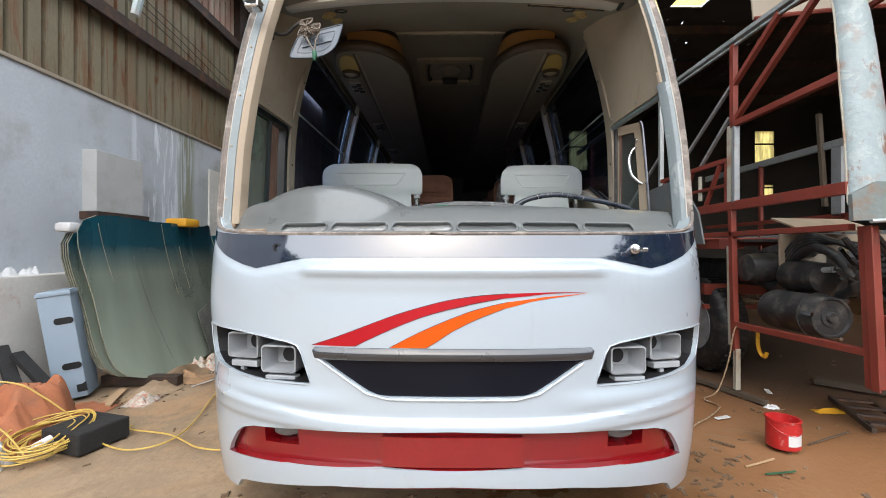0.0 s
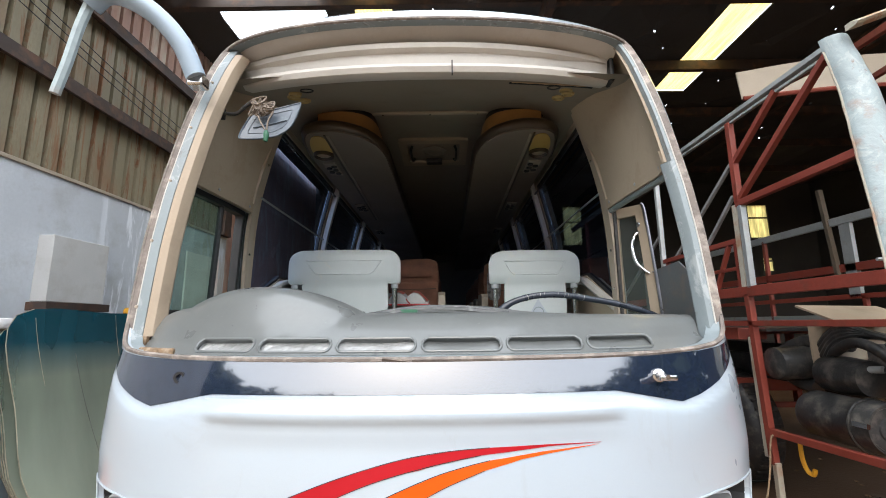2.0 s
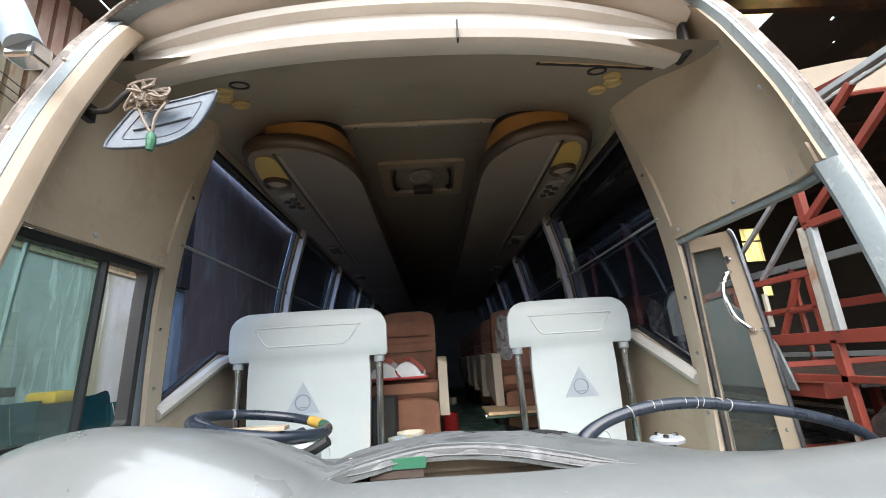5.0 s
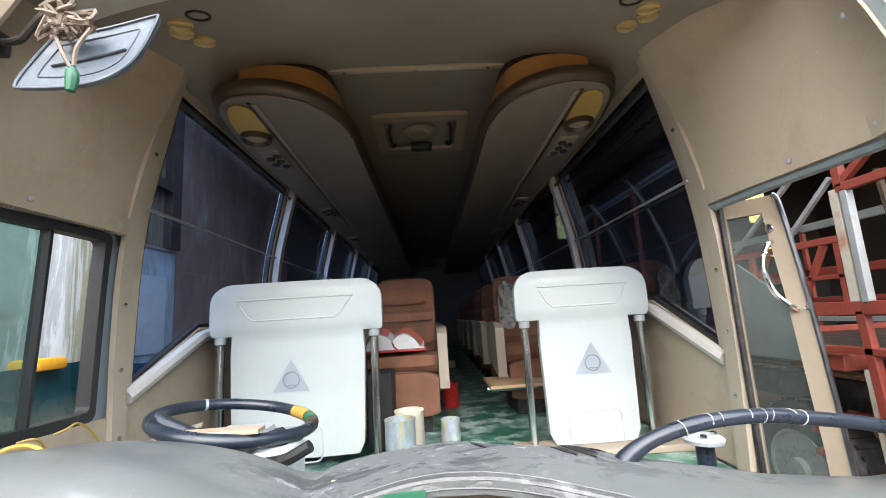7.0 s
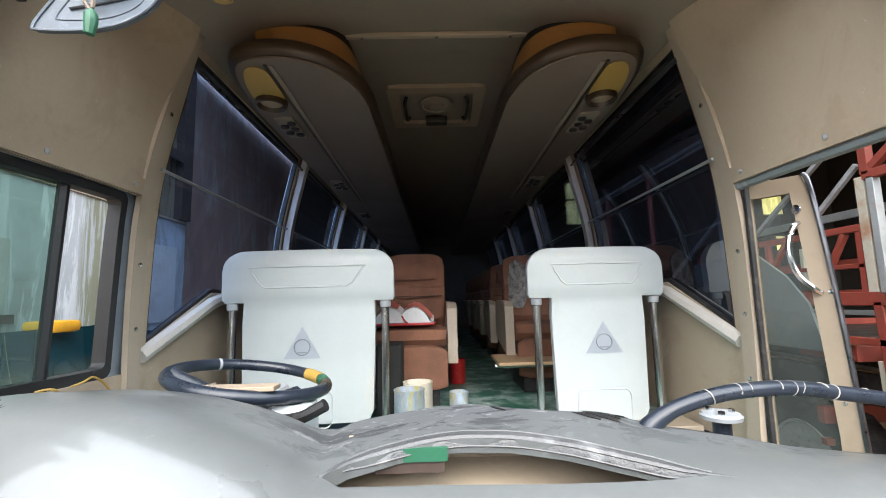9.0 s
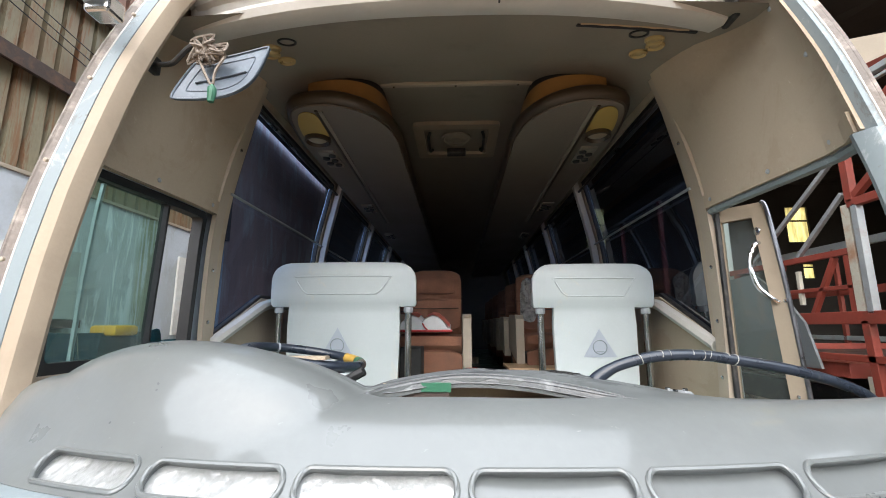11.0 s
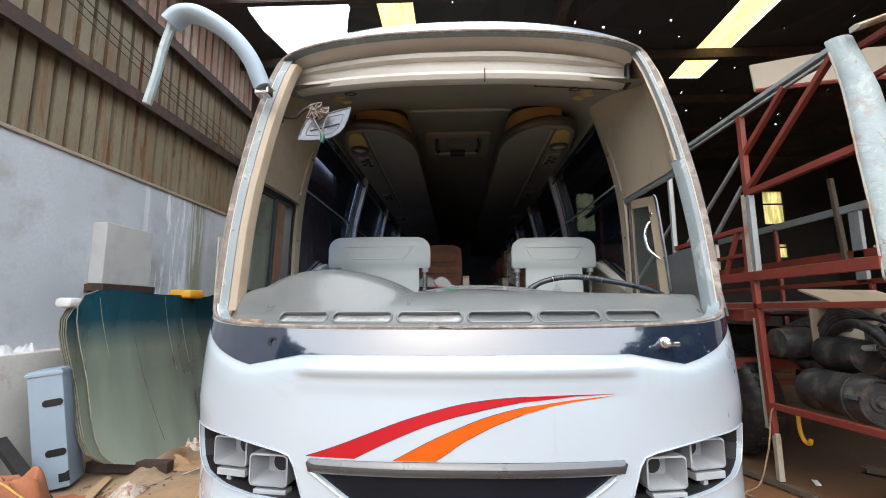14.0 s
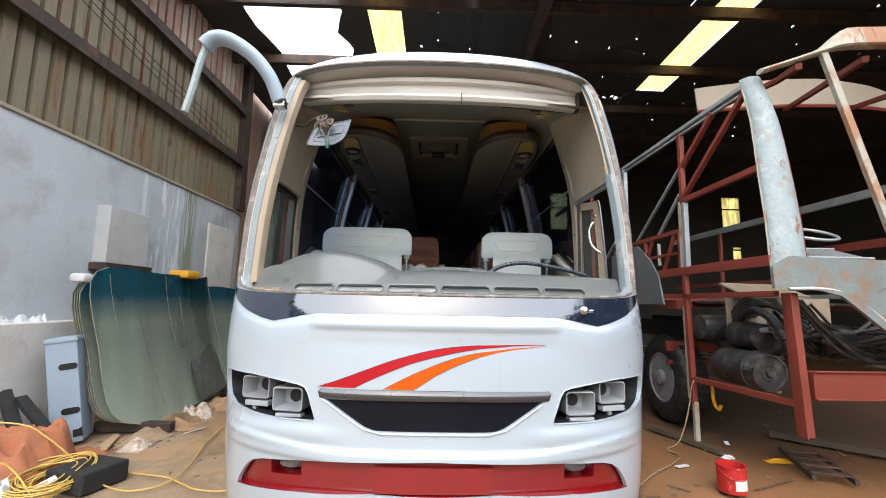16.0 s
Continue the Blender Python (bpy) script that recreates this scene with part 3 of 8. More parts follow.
def thing(name, label, category, group="", kind="", at=(0, 0, 0)):
    ob = new(name)
    ob.location = at
    ob.empty_display_size = 0.1
    return tagged(ob, label, category, group, kind)


def solid(name, bm, material, label, category, group="", kind="", smooth=False):
    return tagged(part(name, bm, material, None, "", smooth), label, category, group, kind)


def box(bm, x0, x1, y0, y1, z0, z1, bevel=0.0, m=None):
    r = bmesh.ops.create_cube(bm, size=1.0)
    vs = r["verts"]
    for v in vs:
        v.co = Vector(((x0 + x1) / 2 + v.co.x * (x1 - x0), (y0 + y1) / 2 + v.co.y * (y1 - y0), (z0 + z1) / 2 + v.co.z * (z1 - z0)))
    if bevel:
        es = list({e for v in vs for e in v.link_edges})
        r = bmesh.ops.bevel(bm, geom=es, offset=bevel, segments=2, affect="EDGES", profile=0.5)
        vs = list({v for f in r["faces"] for v in f.verts} | {v for v in vs if v.is_valid})
    if m is not None:
        for v in vs:
            v.co = m @ v.co
    return vs


def B(*args, **kw):
    bm = bmesh.new()
    box(bm, *args, **kw)
    return bm


def beam(bm, a, b, w, h, up=(0, 0, 1), bevel=0.0):
    """A rectangular bar from a to b, w wide and h high."""
    a, b = Vector(a), Vector(b)
    d = (b - a).normalized()
    up = Vector(up)
    if abs(d.dot(up)) > 0.98:
        up = Vector((0, 1, 0))
    s = d.cross(up).normalized()
    u = s.cross(d).normalized()
    m = Matrix((( *s, 0), (*d, 0), (*u, 0), (0, 0, 0, 1))).transposed()
    m.translation = (a + b) / 2
    L = (b - a).length
    box(bm, -w / 2, w / 2, -L / 2, L / 2, -h / 2, h / 2, bevel, m)
    return bm


def Bm(a, b, w, h, **kw):
    return beam(bmesh.new(), a, b, w, h, **kw)


def tube(bm, pts, r, seg=10, closed=False, taper=None, flat=1.0):
    pts = [Vector(p) for p in pts]
    n = len(pts)
    rings = []
    ref = Vector((0, 0, 1))
    for i, p in enumerate(pts):
        if closed:
            d = pts[(i + 1) % n] - pts[i - 1]
        else:
            d = pts[min(i + 1, n - 1)] - pts[max(i - 1, 0)]
        d.normalize()
        if abs(d.dot(ref)) > 0.95:
            ref = Vector((0.3, 1, 0.1)).normalized()
        s = d.cross(ref).normalized()
        u = s.cross(d)
        rr = r if taper is None else r * taper[i]
        rings.append([bm.verts.new(p + (s * math.cos(2 * math.pi * k / seg) + u * flat * math.sin(2 * math.pi * k / seg)) * rr) for k in range(seg)])
    for i in range(n if closed else n - 1):
        a, b = rings[i], rings[(i + 1) % n]
        for k in range(seg):
            bm.faces.new((a[k], a[(k + 1) % seg], b[(k + 1) % seg], b[k]))
    if not closed:
        bm.faces.new(rings[0][::-1])
        bm.faces.new(rings[-1])
    return bm


def T(pts, r, **kw):
    return tube(bmesh.new(), pts, r, **kw)


def lathe(bm, profile, center, axis="z", seg=24, cap=True):
    """profile: rows of (radius, height along the axis)."""
    c = Vector(center)
    rings = []
    for r, h in profile:
        ring = []
        for k in range(seg):
            a = 2 * math.pi * k / seg
            u, v = r * math.cos(a), r * math.sin(a)
            off = {"z": (u, v, h), "x": (h, u, v), "y": (v, h, u)}[axis]
            ring.append(bm.verts.new(c + Vector(off)))
        rings.append(ring)
    for a, b in zip(rings, rings[1:]):
        for k in range(seg):
            bm.faces.new((a[k], a[(k + 1) % seg], b[(k + 1) % seg], b[k]))
    if cap:
        bm.faces.new(rings[0][::-1])
        bm.faces.new(rings[-1])
    return bm


def spline(pts, n=6, closed=False):
    """Catmull-Rom through the points."""
    pts = [Vector(p) for p in pts]
    out = []
    m = len(pts)
    for i in range(m if closed else m - 1):
        p1, p2 = pts[i], pts[(i + 1) % m]
        p0 = pts[i - 1] if closed or i else p1
        p3 = pts[(i + 2) % m] if closed or i + 2 < m else p2
        for k in range(n):
            t = k / n
            out.append(0.5 * ((2 * p1) + (p2 - p0) * t + (2 * p0 - 5 * p1 + 4 * p2 - p3) * t * t + (3 * p1 - p0 - 3 * p2 + p3) * t ** 3))
    if not closed:
        out.append(pts[-1])
    return out


def prism(bm, outline, lo, hi, axis="y"):
    """An outline of (u, v) extruded from lo to hi along an axis."""
    def P(u, v, w):
        return {"y": (u, w, v), "x": (w, u, v), "z": (u, v, w)}[axis]
    a = [bm.verts.new(P(u, v, lo)) for u, v in outline]
    b = [bm.verts.new(P(u, v, hi)) for u, v in outline]
    n = len(a)
    for i in range(n):
        bm.faces.new((a[i], a[(i + 1) % n], b[(i + 1) % n], b[i]))
    bm.faces.new(a[::-1])
    bm.faces.new(b)
    return bm


def rounded(x0, x1, z0, z1, r, n=5):
    out = []
    for cx, cz, a0 in ((x1 - r, z1 - r, 0), (x0 + r, z1 - r, 90), (x0 + r, z0 + r, 180), (x1 - r, z0 + r, 270)):
        for k in range(n + 1):
            a = radians(a0 + 90 * k / n)
            out.append((cx + r * math.cos(a), cz + r * math.sin(a)))
    return out


def inside(p, poly):
    x, y = p
    hit = False
    for i in range(len(poly)):
        (x1, y1), (x2, y2) = poly[i - 1], poly[i]
        if (y1 > y) != (y2 > y) and x < (x2 - x1) * (y - y1) / (y2 - y1) + x1:
            hit = not hit
    return hit


def densify(poly, step):
    out = []
    for i in range(len(poly)):
        a, b = poly[i], poly[(i + 1) % len(poly)]
        n = max(1, int(math.hypot(b[0] - a[0], b[1] - a[1]) / step))
        out += [(a[0] + (b[0] - a[0]) * k / n, a[1] + (b[1] - a[1]) * k / n) for k in range(n)]
    return out


def mapped(outline, holes, place, step=0.05, thick=0.01, grid=None):
    """A sheet with holes: cut out flat, then carried onto place(u, v, depth). thick: to the back."""
    from mathutils.geometry import delaunay_2d_cdt
    gx, gy = grid or (step, step)
    loops = [densify(outline, step)] + [densify(h, step) for h in holes]
    vs, es = [], []
    for lp in loops:
        k = len(vs)
        vs += [Vector(p) for p in lp]
        es += [(k + i, k + (i + 1) % len(lp)) for i in range(len(lp))]
    us = [p[0] for p in outline]
    ws = [p[1] for p in outline]
    for i in range(1, int((max(us) - min(us)) / gx) + 1):
        for j in range(1, int((max(ws) - min(ws)) / gy) + 1):
            p = (min(us) + i * gx, min(ws) + j * gy)
            if inside(p, loops[0]) and not any(inside(p, h) for h in loops[1:]):
                vs.append(Vector(p))
    V, E, F, _, _, _ = delaunay_2d_cdt(vs, es, [], 0, 1e-5)
    keep = []
    for f in F:
        c = (sum(V[i].x for i in f) / len(f), sum(V[i].y for i in f) / len(f))
        if inside(c, loops[0]) and not any(inside(c, h) for h in loops[1:]):
            keep.append(list(f))
    bm = bmesh.new()
    front = [bm.verts.new(place(v.x, v.y, 0.0)) for v in V]
    back = [bm.verts.new(place(v.x, v.y, thick)) for v in V] if thick else None
    count = {}
    for f in keep:
        bm.faces.new([front[i] for i in f])
        if thick:
            bm.faces.new([back[i] for i in reversed(f)])
        for a, b in zip(f, f[1:] + f[:1]):
            count[(a, b)] = 1
    if thick:
        for a, b in list(count):
            if (b, a) not in count:
                bm.faces.new((front[a], back[a], back[b], front[b]))
    loose = [v for v in bm.verts if not v.link_faces]
    bmesh.ops.delete(bm, geom=loose, context="VERTS")
    return bm


def lerp(rows, z):
    if z <= rows[0][0]:
        return rows[0][1]
    for (z0, v0), (z1, v1) in zip(rows, rows[1:]):
        if z <= z1:
            return v0 + (v1 - v0) * (z - z0) / (z1 - z0)
    return rows[-1][1]


def curve(rows, z):
    """Like lerp, but smooth through the rows."""
    if z <= rows[0][0]:
        return rows[0][1]
    for i in range(len(rows) - 1):
        (z0, v0), (z1, v1) = rows[i], rows[i + 1]
        if z <= z1:
            m = [(rows[min(k + 1, len(rows) - 1)][1] - rows[max(k - 1, 0)][1]) / (rows[min(k + 1, len(rows) - 1)][0] - rows[max(k - 1, 0)][0]) for k in (i, i + 1)]
            t, h = (z - z0) / (z1 - z0), z1 - z0
            return (2 * t ** 3 - 3 * t * t + 1) * v0 + (t ** 3 - 2 * t * t + t) * h * m[0] + (3 * t * t - 2 * t ** 3) * v1 + (t ** 3 - t * t) * h * m[1]
    return rows[-1][1]


def smooth_step(a, b, x):
    k = min(1, max(0, (x - a) / (b - a)))
    return k * k * (3 - 2 * k)


# the coach's front surface: half width and nose line by height, rounded corners in plan
HALF = [(0.2, 1.245), (0.6, 1.263), (1.4, 1.272), (2.1, 1.255), (2.3, 1.24), (2.5, 1.225), (2.7, 1.207), (2.88, 1.185), (3.05, 1.14), (3.15, 1.05), (3.22, 0.9), (3.28, 0.6)]
NOSE = [(0.2, 1.62), (0.43, 1.58), (0.85, 1.58), (1.1, 1.582), (1.25, 1.597), (1.35, 1.615), (1.45, 1.643), (2.0, 1.79), (2.5, 1.95), (2.88, 2.12), (3.05, 2.20), (3.15, 2.28), (3.22, 2.36), (3.28, 2.5)]
ROUND = [(1.45, 0.74), (2.88, 0.36)]
POW = 2.3


FULLER = [(0.4, 0.0), (0.85, 0.012), (1.1, 0.032), (1.9, 0.036), (2.1, 0.03), (2.4, 0.016), (2.7, 0.004), (2.9, -0.004), (3.1, 0.0)]


SHOULDER = [(0.0, 1.316), (0.63, 1.316), (0.7, 1.308), (0.87, 1.28), (0.95, 1.296), (1.06, 1.33), (1.17, 1.388), (1.24, 1.46)]


def relief(x, z):
    """How far the skin stands proud of the plain curve."""
    ax = abs(x)
    fold = 0.665 + 0.05 * smooth_step(0.35, 1.15, ax)
    r = 0.02 * (1 - smooth_step(fold - 0.008, fold + 0.022, z))
    fold2 = 0.615 + 0.02 * smooth_step(0.3, 1.1, ax)
    r -= 0.014 * (1 - smooth_step(fold2 - 0.012, fold2 + 0.012, z))
    shelf = (1 - smooth_step(0.585, 0.64, ax)) * (1 - smooth_step(1.3, 1.314, z))
    r += 0.019 * shelf * smooth_step(1.245, 1.274, z) + 0.012 * shelf * smooth_step(1.17, 1.25, z)
    rim_z = lerp(SHOULDER, ax)
    r += 0.014 * smooth_step(0.56, 0.66, ax) * (1 - smooth_step(rim_z - 0.03, rim_z - 0.004, z)) * smooth_step(rim_z - 0.22, rim_z - 0.05, z)
    chin = smooth_step(0.36, 0.62, ax)
    r += 0.014 * chin * (1 - smooth_step(0.74, 0.80, z)) * smooth_step(0.66, 0.74, z)
    return r


def half(z):
    """Half width at the front, a little fuller beside the screen."""
    return curve(HALF, z) + lerp(FULLER, z)


def nose(s, z, depth=0.0, rel=True):
    """Place on the front: s runs -1 to 1 from one corner to the other and past 1 along the side."""
    a, y0 = half(z), curve(NOSE, z)
    k = min(1.0, abs(s))
    ph = k * math.pi / 2
    c, sn = max(0.0, math.cos(ph)), max(0.0, math.sin(ph))
    x = a * sn ** (2 / POW)
    deep = lerp(ROUND, z)
    y = y0 + deep * (1 - c ** (2 / POW)) + max(0.0, abs(s) - 1) * 1.6
    nx, ny = sn ** (2 - 2 / POW) / a, -(c ** (2 - 2 / POW)) / deep
    n = math.hypot(nx, ny)
    off = (relief(x, z) * (1 - 0.96 * smooth_step(0.45, 0.82, k)) if rel else 0) - depth
    x, y = x + nx / n * off, y + ny / n * off
    if s > 0:
        x, y = x + 0.014 * sn ** 4, y - 0.022 * sn ** 4
    return Vector((x if s >= 0 else -x, y, z))


def s_of(x, z):
    q = min(1.0, abs(x) / half(z))
    return math.copysign(math.asin(q ** (POW / 2)) / (math.pi / 2), x)


def on_nose(pts):
    return [(s_of(x, z), z) for x, z in pts]


def mirrored(pts):
    """Closes the half outline (x >= 0, in order) with its mirror image."""
    return pts + [(-x, z) for x, z in reversed(pts) if x > 1e-6]


def nose_patch(outline, holes=(), lift=0.0, thick=0.01, step=0.03, grid=(0.03, 0.03), rel=True):
    return mapped(on_nose(outline), [on_nose(h) for h in holes], lambda s, z, d: nose(s, z, d - lift, rel), step, thick, grid)


# the shed: ground, walls, roof
rng = random.Random(7)


def ground_height(x, y):
    h = 0.03 * noise.noise((x * 0.6, y * 0.6, 0)) + 0.012 * noise.noise((x * 3, y * 3, 4))
    far = max(0, math.hypot(x, y - 4) - 9)
    return h * max(0, 1 - far / 6) - 0.02


def make_ground():
    xs = [-3000, -400, -60, -20] + [-12 + 0.16 * i for i in range(151)] + [16, 24, 60, 400, 3000]
    ys = [-3000, -400, -60, -20] + [-4 + 0.16 * i for i in range(126)] + [20, 40, 400, 3000]
    bm = bmesh.new()
    vs = [[bm.verts.new((x, y, ground_height(x, y))) for x in xs] for y in ys]
    for j in range(len(ys) - 1):
        for i in range(len(xs) - 1):
            bm.faces.new((vs[j][i], vs[j][i + 1], vs[j + 1][i + 1], vs[j + 1][i]))
    solid("ground", bm, "dirt", "brown trodden earth floor, damp in patches, shade painted under the bus frame", "ground", kind="structure", smooth=True)


make_ground()
WX = -4.17

wall = solid("wall_west", B(WX - 0.22, WX, -0.3, 8.45, -0.05, 3.17), "plaster", "long grey plastered wall with stains", "wall", kind="structure")
part("plinth", B(WX + 0.001, WX + 0.2, -0.3, 4.75, -0.05, 1.12, bevel=0.012), "plinth", wall, "raw cement ledge along the wall")
part("coping", B(WX - 0.24, WX + 0.025, -0.3, 8.45, 3.17, 3.21, bevel=0.006), "beige_light", wall, "cream timber strip")
part("steel_column", B(WX - 0.12, WX + 0.1, 8.16, 8.42, 3.215, 6.6, bevel=0.008), "girt", wall, "dark steel column")
for z in (4.24, 5.34):
    bm = bmesh.new()
    box(bm, WX - 0.02, WX + 0.11, -0.3, 8.155, z - 0.06, z + 0.05, 0.006)
    box(bm, WX + 0.09, WX + 0.115, -0.3, 8.155, z - 0.11, z - 0.05)
    part("girt", bm, "girt", wall, "brown steel wall rail")


def rib_sheet(x, y0, y1, z0, z1, pitch=0.19, depth=0.085):
    """Trapezoid-ribbed cladding facing east."""
    pro = []
    y = y0
    while y < y1 - 0.01:
        for dy, dx in ((0, 0), (0.72, 0), (0.76, -1), (0.97, -1), (1.0, 0)):
            pro.append((min(y + dy * pitch, y1), x + dx * depth))
        y += pitch
    bm = bmesh.new()
    lo = [bm.verts.new((px, py, z0)) for py, px in pro]
    hi = [bm.verts.new((px, py, z1)) for py, px in pro]
    for i in range(len(pro) - 1):
        if (pro[i][0], pro[i][1]) != (pro[i + 1][0], pro[i + 1][1]):
            bm.faces.new((lo[i], lo[i + 1], hi[i + 1], hi[i]))
    return bm


for row, (z0, z1) in enumerate(((3.22, 4.26), (4.20, 5.36), (5.30, 6.6))):
    y = -0.3
    while y < 8.1:
        y1 = min(y + 0.95, 8.15)
        rusty = row == 2 and rng.random() < 0.7
        part("sheet", rib_sheet(WX - 0.03 - 0.004 * rng.random(), y, y1 + 0.02, z0, z1 + 0.03), "clad_rust" if rusty else "clad", wall, normals=False)
        y = y1
for k in range(3):
    part("wire", T(spline([(WX + 0.06, 2.0, 5.25 - 0.1 * k), (WX + 0.09, 5.0, 4.78 - 0.1 * k), (WX + 0.09, 6.6, 4.62 - 0.12 * k), (WX + 0.08, 8.1, 4.45 - 0.2 * k)], 8), 0.006, seg=5), "rubber", wall, "thin slack cable" if k == 0 else "", smooth=True)
solid("wall_west_far", B(WX - 0.6, WX - 0.4, 8.46, 15.2, -0.05, 6.6), "clad_rust", "rusty far stretch of the shed wall", "wall", kind="structure")


def make_far_walls():
    wins = [rounded(10.87, 11.58, 4.39, 5.57, 0.01, 1), rounded(11.2, 11.55, 3.2, 3.66, 0.01, 1), rounded(4.3, 4.95, 4.2, 5.6, 0.01, 1)]
    bm = mapped([(WX - 0.6, -0.05), (13.2, -0.05), (13.2, 6.6), (WX - 0.6, 6.6)], wins, lambda u, v, d: Vector((u, 15.2 + d, v)), 1.0, 0.15, (2, 2))
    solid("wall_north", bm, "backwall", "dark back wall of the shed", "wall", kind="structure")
    for i, w in enumerate(wins):
        us, vs = [p[0] for p in w], [p[1] for p in w]
        win = thing("window_%d" % (i + 1), "yellowed translucent window in the dark shed wall", "window", kind="structure")
        part("pane", B(min(us), max(us), 15.26, 15.27, min(vs), max(vs)), "window_sheet", win)
        mid = (min(vs) + max(vs)) / 2 + 0.1
        part("window_frame", B(min(us), max(us), 15.22, 15.255, mid, mid + 0.05), "girt", win)
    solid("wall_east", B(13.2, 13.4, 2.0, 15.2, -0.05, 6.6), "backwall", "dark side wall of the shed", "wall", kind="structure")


make_far_walls()


def ragged(x0, x1, y0, y1, n, amp):
    out = []
    for (a, b), (c, d) in (((x0, y0), (x1, y0)), ((x1, y0), (x1, y1)), ((x1, y1), (x0, y1)), ((x0, y1), (x0, y0))):
        for k in range(n):
            t = k / n
            out.append((a + (c - a) * t + rng.uniform(-amp, amp), b + (d - b) * t + rng.uniform(-amp, amp)))
    return out


ROOF_Z = 6.35


def make_roof():
    holes = [ragged(-3.3, -1.8, 5.2, 9.1, 12, 0.13),
             [(-1.27, 5.0), (-0.68, 5.0), (-0.68, 7.55), (-1.27, 7.55)],
             [(4.55, 3.0), (5.2, 3.0), (5.2, 8.75), (4.55, 8.75)]]
    for k in range(760):
        x, y = rng.uniform(-4, 9), rng.uniform(5.2, 13)
        w, h = rng.uniform(0.008, 0.035), rng.uniform(0.01, 0.06)
        if k % 13 == 0:
            w, h = 0.02, rng.uniform(0.1, 0.28)
        c = [(x - w, y - h), (x + w * 0.6, y - h * 0.8), (x + w, y + h), (x - w * 0.5, y + h * 0.7)]
        if any(inside((x + dx, y + dy), hl) for hl in holes[:3] for dx in (-0.3, 0, 0.3) for dy in (-0.3, 0, 0.3)):
            continue
        if any(abs(x - q[0][0]) < 0.3 and abs(y - q[0][1]) < 0.7 for q in holes[3:]):
            continue
        holes.append(c)
    for k in range(26):
        x = 2.0 + k * 0.13 + rng.uniform(-0.04, 0.04)
        if 4.45 < x < 5.3:
            continue
        holes.append(ragged(x, x + rng.uniform(0.04, 0.1), 9.05, 9.05 + rng.uniform(0.03, 0.14), 2, 0.012))
    # the unseen strip west of x -2.9, before y 4.9, is added to dim the wall
    bm = mapped([(WX - 0.3, 1.2), (-2.9, 1.2), (-2.9, 4.9), (1.6, 4.9), (1.6, 2.5), (2.4, 2.5), (2.4, 1.2), (13.4, 1.2), (13.4, 15.4), (WX - 0.3, 15.4)], holes,
                lambda u, v, d: Vector((u, v, ROOF_Z + 0.03 * math.sin(u * 20) + d)), 0.4, 0.02, (0.4, 1.0))
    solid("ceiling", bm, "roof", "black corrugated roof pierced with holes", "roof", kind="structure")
    for i, (x0, x1, y0, y1) in enumerate(((-1.3, -0.65, 4.9, 7.6), (4.52, 5.23, 2.9, 8.8))):
        bm = bmesh.new()
        n = 24
        for k in range(n):
            a, b = x0 + (x1 - x0) * k / n, x0 + (x1 - x0) * (k + 1) / n
            za, zb = (ROOF_Z + 0.06 + 0.015 * (q % 2) for q in (k, k + 1))
            bm.faces.new([bm.verts.new(p) for p in ((a, y0, za), (b, y0, zb), (b, y1, zb), (a, y1, za))])
        solid("roof_light_%d" % (i + 1), bm, "skylight", "yellowed translucent roof sheet", "skylight", kind="structure")
    for y in (5.0, 5.85, 7.6, 9.4, 11.2, 13.2):
        bm = bmesh.new()
        box(bm, WX, 13.2, y - 0.035, y + 0.035, ROOF_Z - 0.22, ROOF_Z - 0.05)
        box(bm, WX, 13.2, y - 0.035, y + 0.06, ROOF_Z - 0.235, ROOF_Z - 0.215)

        solid("purlin", bm, "girt", "dark steel roof purlin", "beam", kind="structure")
    for y in (2.6, 4.2):
        solid("purlin", B(1.6, 13.2, y - 0.035, y + 0.035, ROOF_Z - 0.22, ROOF_Z - 0.05), "girt", "dark steel roof purlin", "beam", kind="structure")
    for x in (1.6, 7.0):
        bm = bmesh.new()
        box(bm, x - 0.06, x + 0.06, 2.5, 15.2, ROOF_Z - 0.5, ROOF_Z - 0.24)
        solid("rafter", bm, "girt", "dark steel roof girder", "beam", kind="structure")


make_roof()


def far_trees():
    """Trees round the yard: low and far ahead, taller and nearer to both sides."""
    bm = bmesh.new()
    r2 = random.Random(3)
    for k in range(190):
        az = radians(-88 + 176 * k / 189 + r2.uniform(-0.4, 0.4))
        side_of = smooth_step(radians(40), radians(86), abs(az))
        dist = 28 - 12 * side_of + r2.uniform(-2, 2)
        x, y = dist * math.sin(az), 1.6 - dist * math.cos(az)
        rise = radians(12.5 + 14 * side_of + 2.6 * abs(noise.noise((k * 0.17, 0, 2))) + r2.uniform(0, 1.0))
        top = 1.4 + dist * math.tan(rise)
        spread = 0.5 + 0.03 * dist
        for j in range(int(14 + 7 * top)):
            c = Vector((x + r2.gauss(0, spread), y + r2.gauss(0, 0.8), r2.uniform(0.2, top)))
            q = [c + Vector((r2.gauss(0, 0.5), r2.gauss(0, 0.5), r2.gauss(0, 0.3))) for _ in range(4)]
            v = [bm.verts.new(p) for p in q]
            for f in ((0, 1, 2), (0, 2, 3), (0, 1, 3), (1, 2, 3)):
                bm.faces.new([v[i] for i in f])
    solid("tree_line", bm, "leaf", "far dark line of trees across the yard", "trees", kind="stuff")


far_trees()

# the white coach
coach = thing("coach", "white coach under repair, no windscreen, red and orange stripes", "bus")

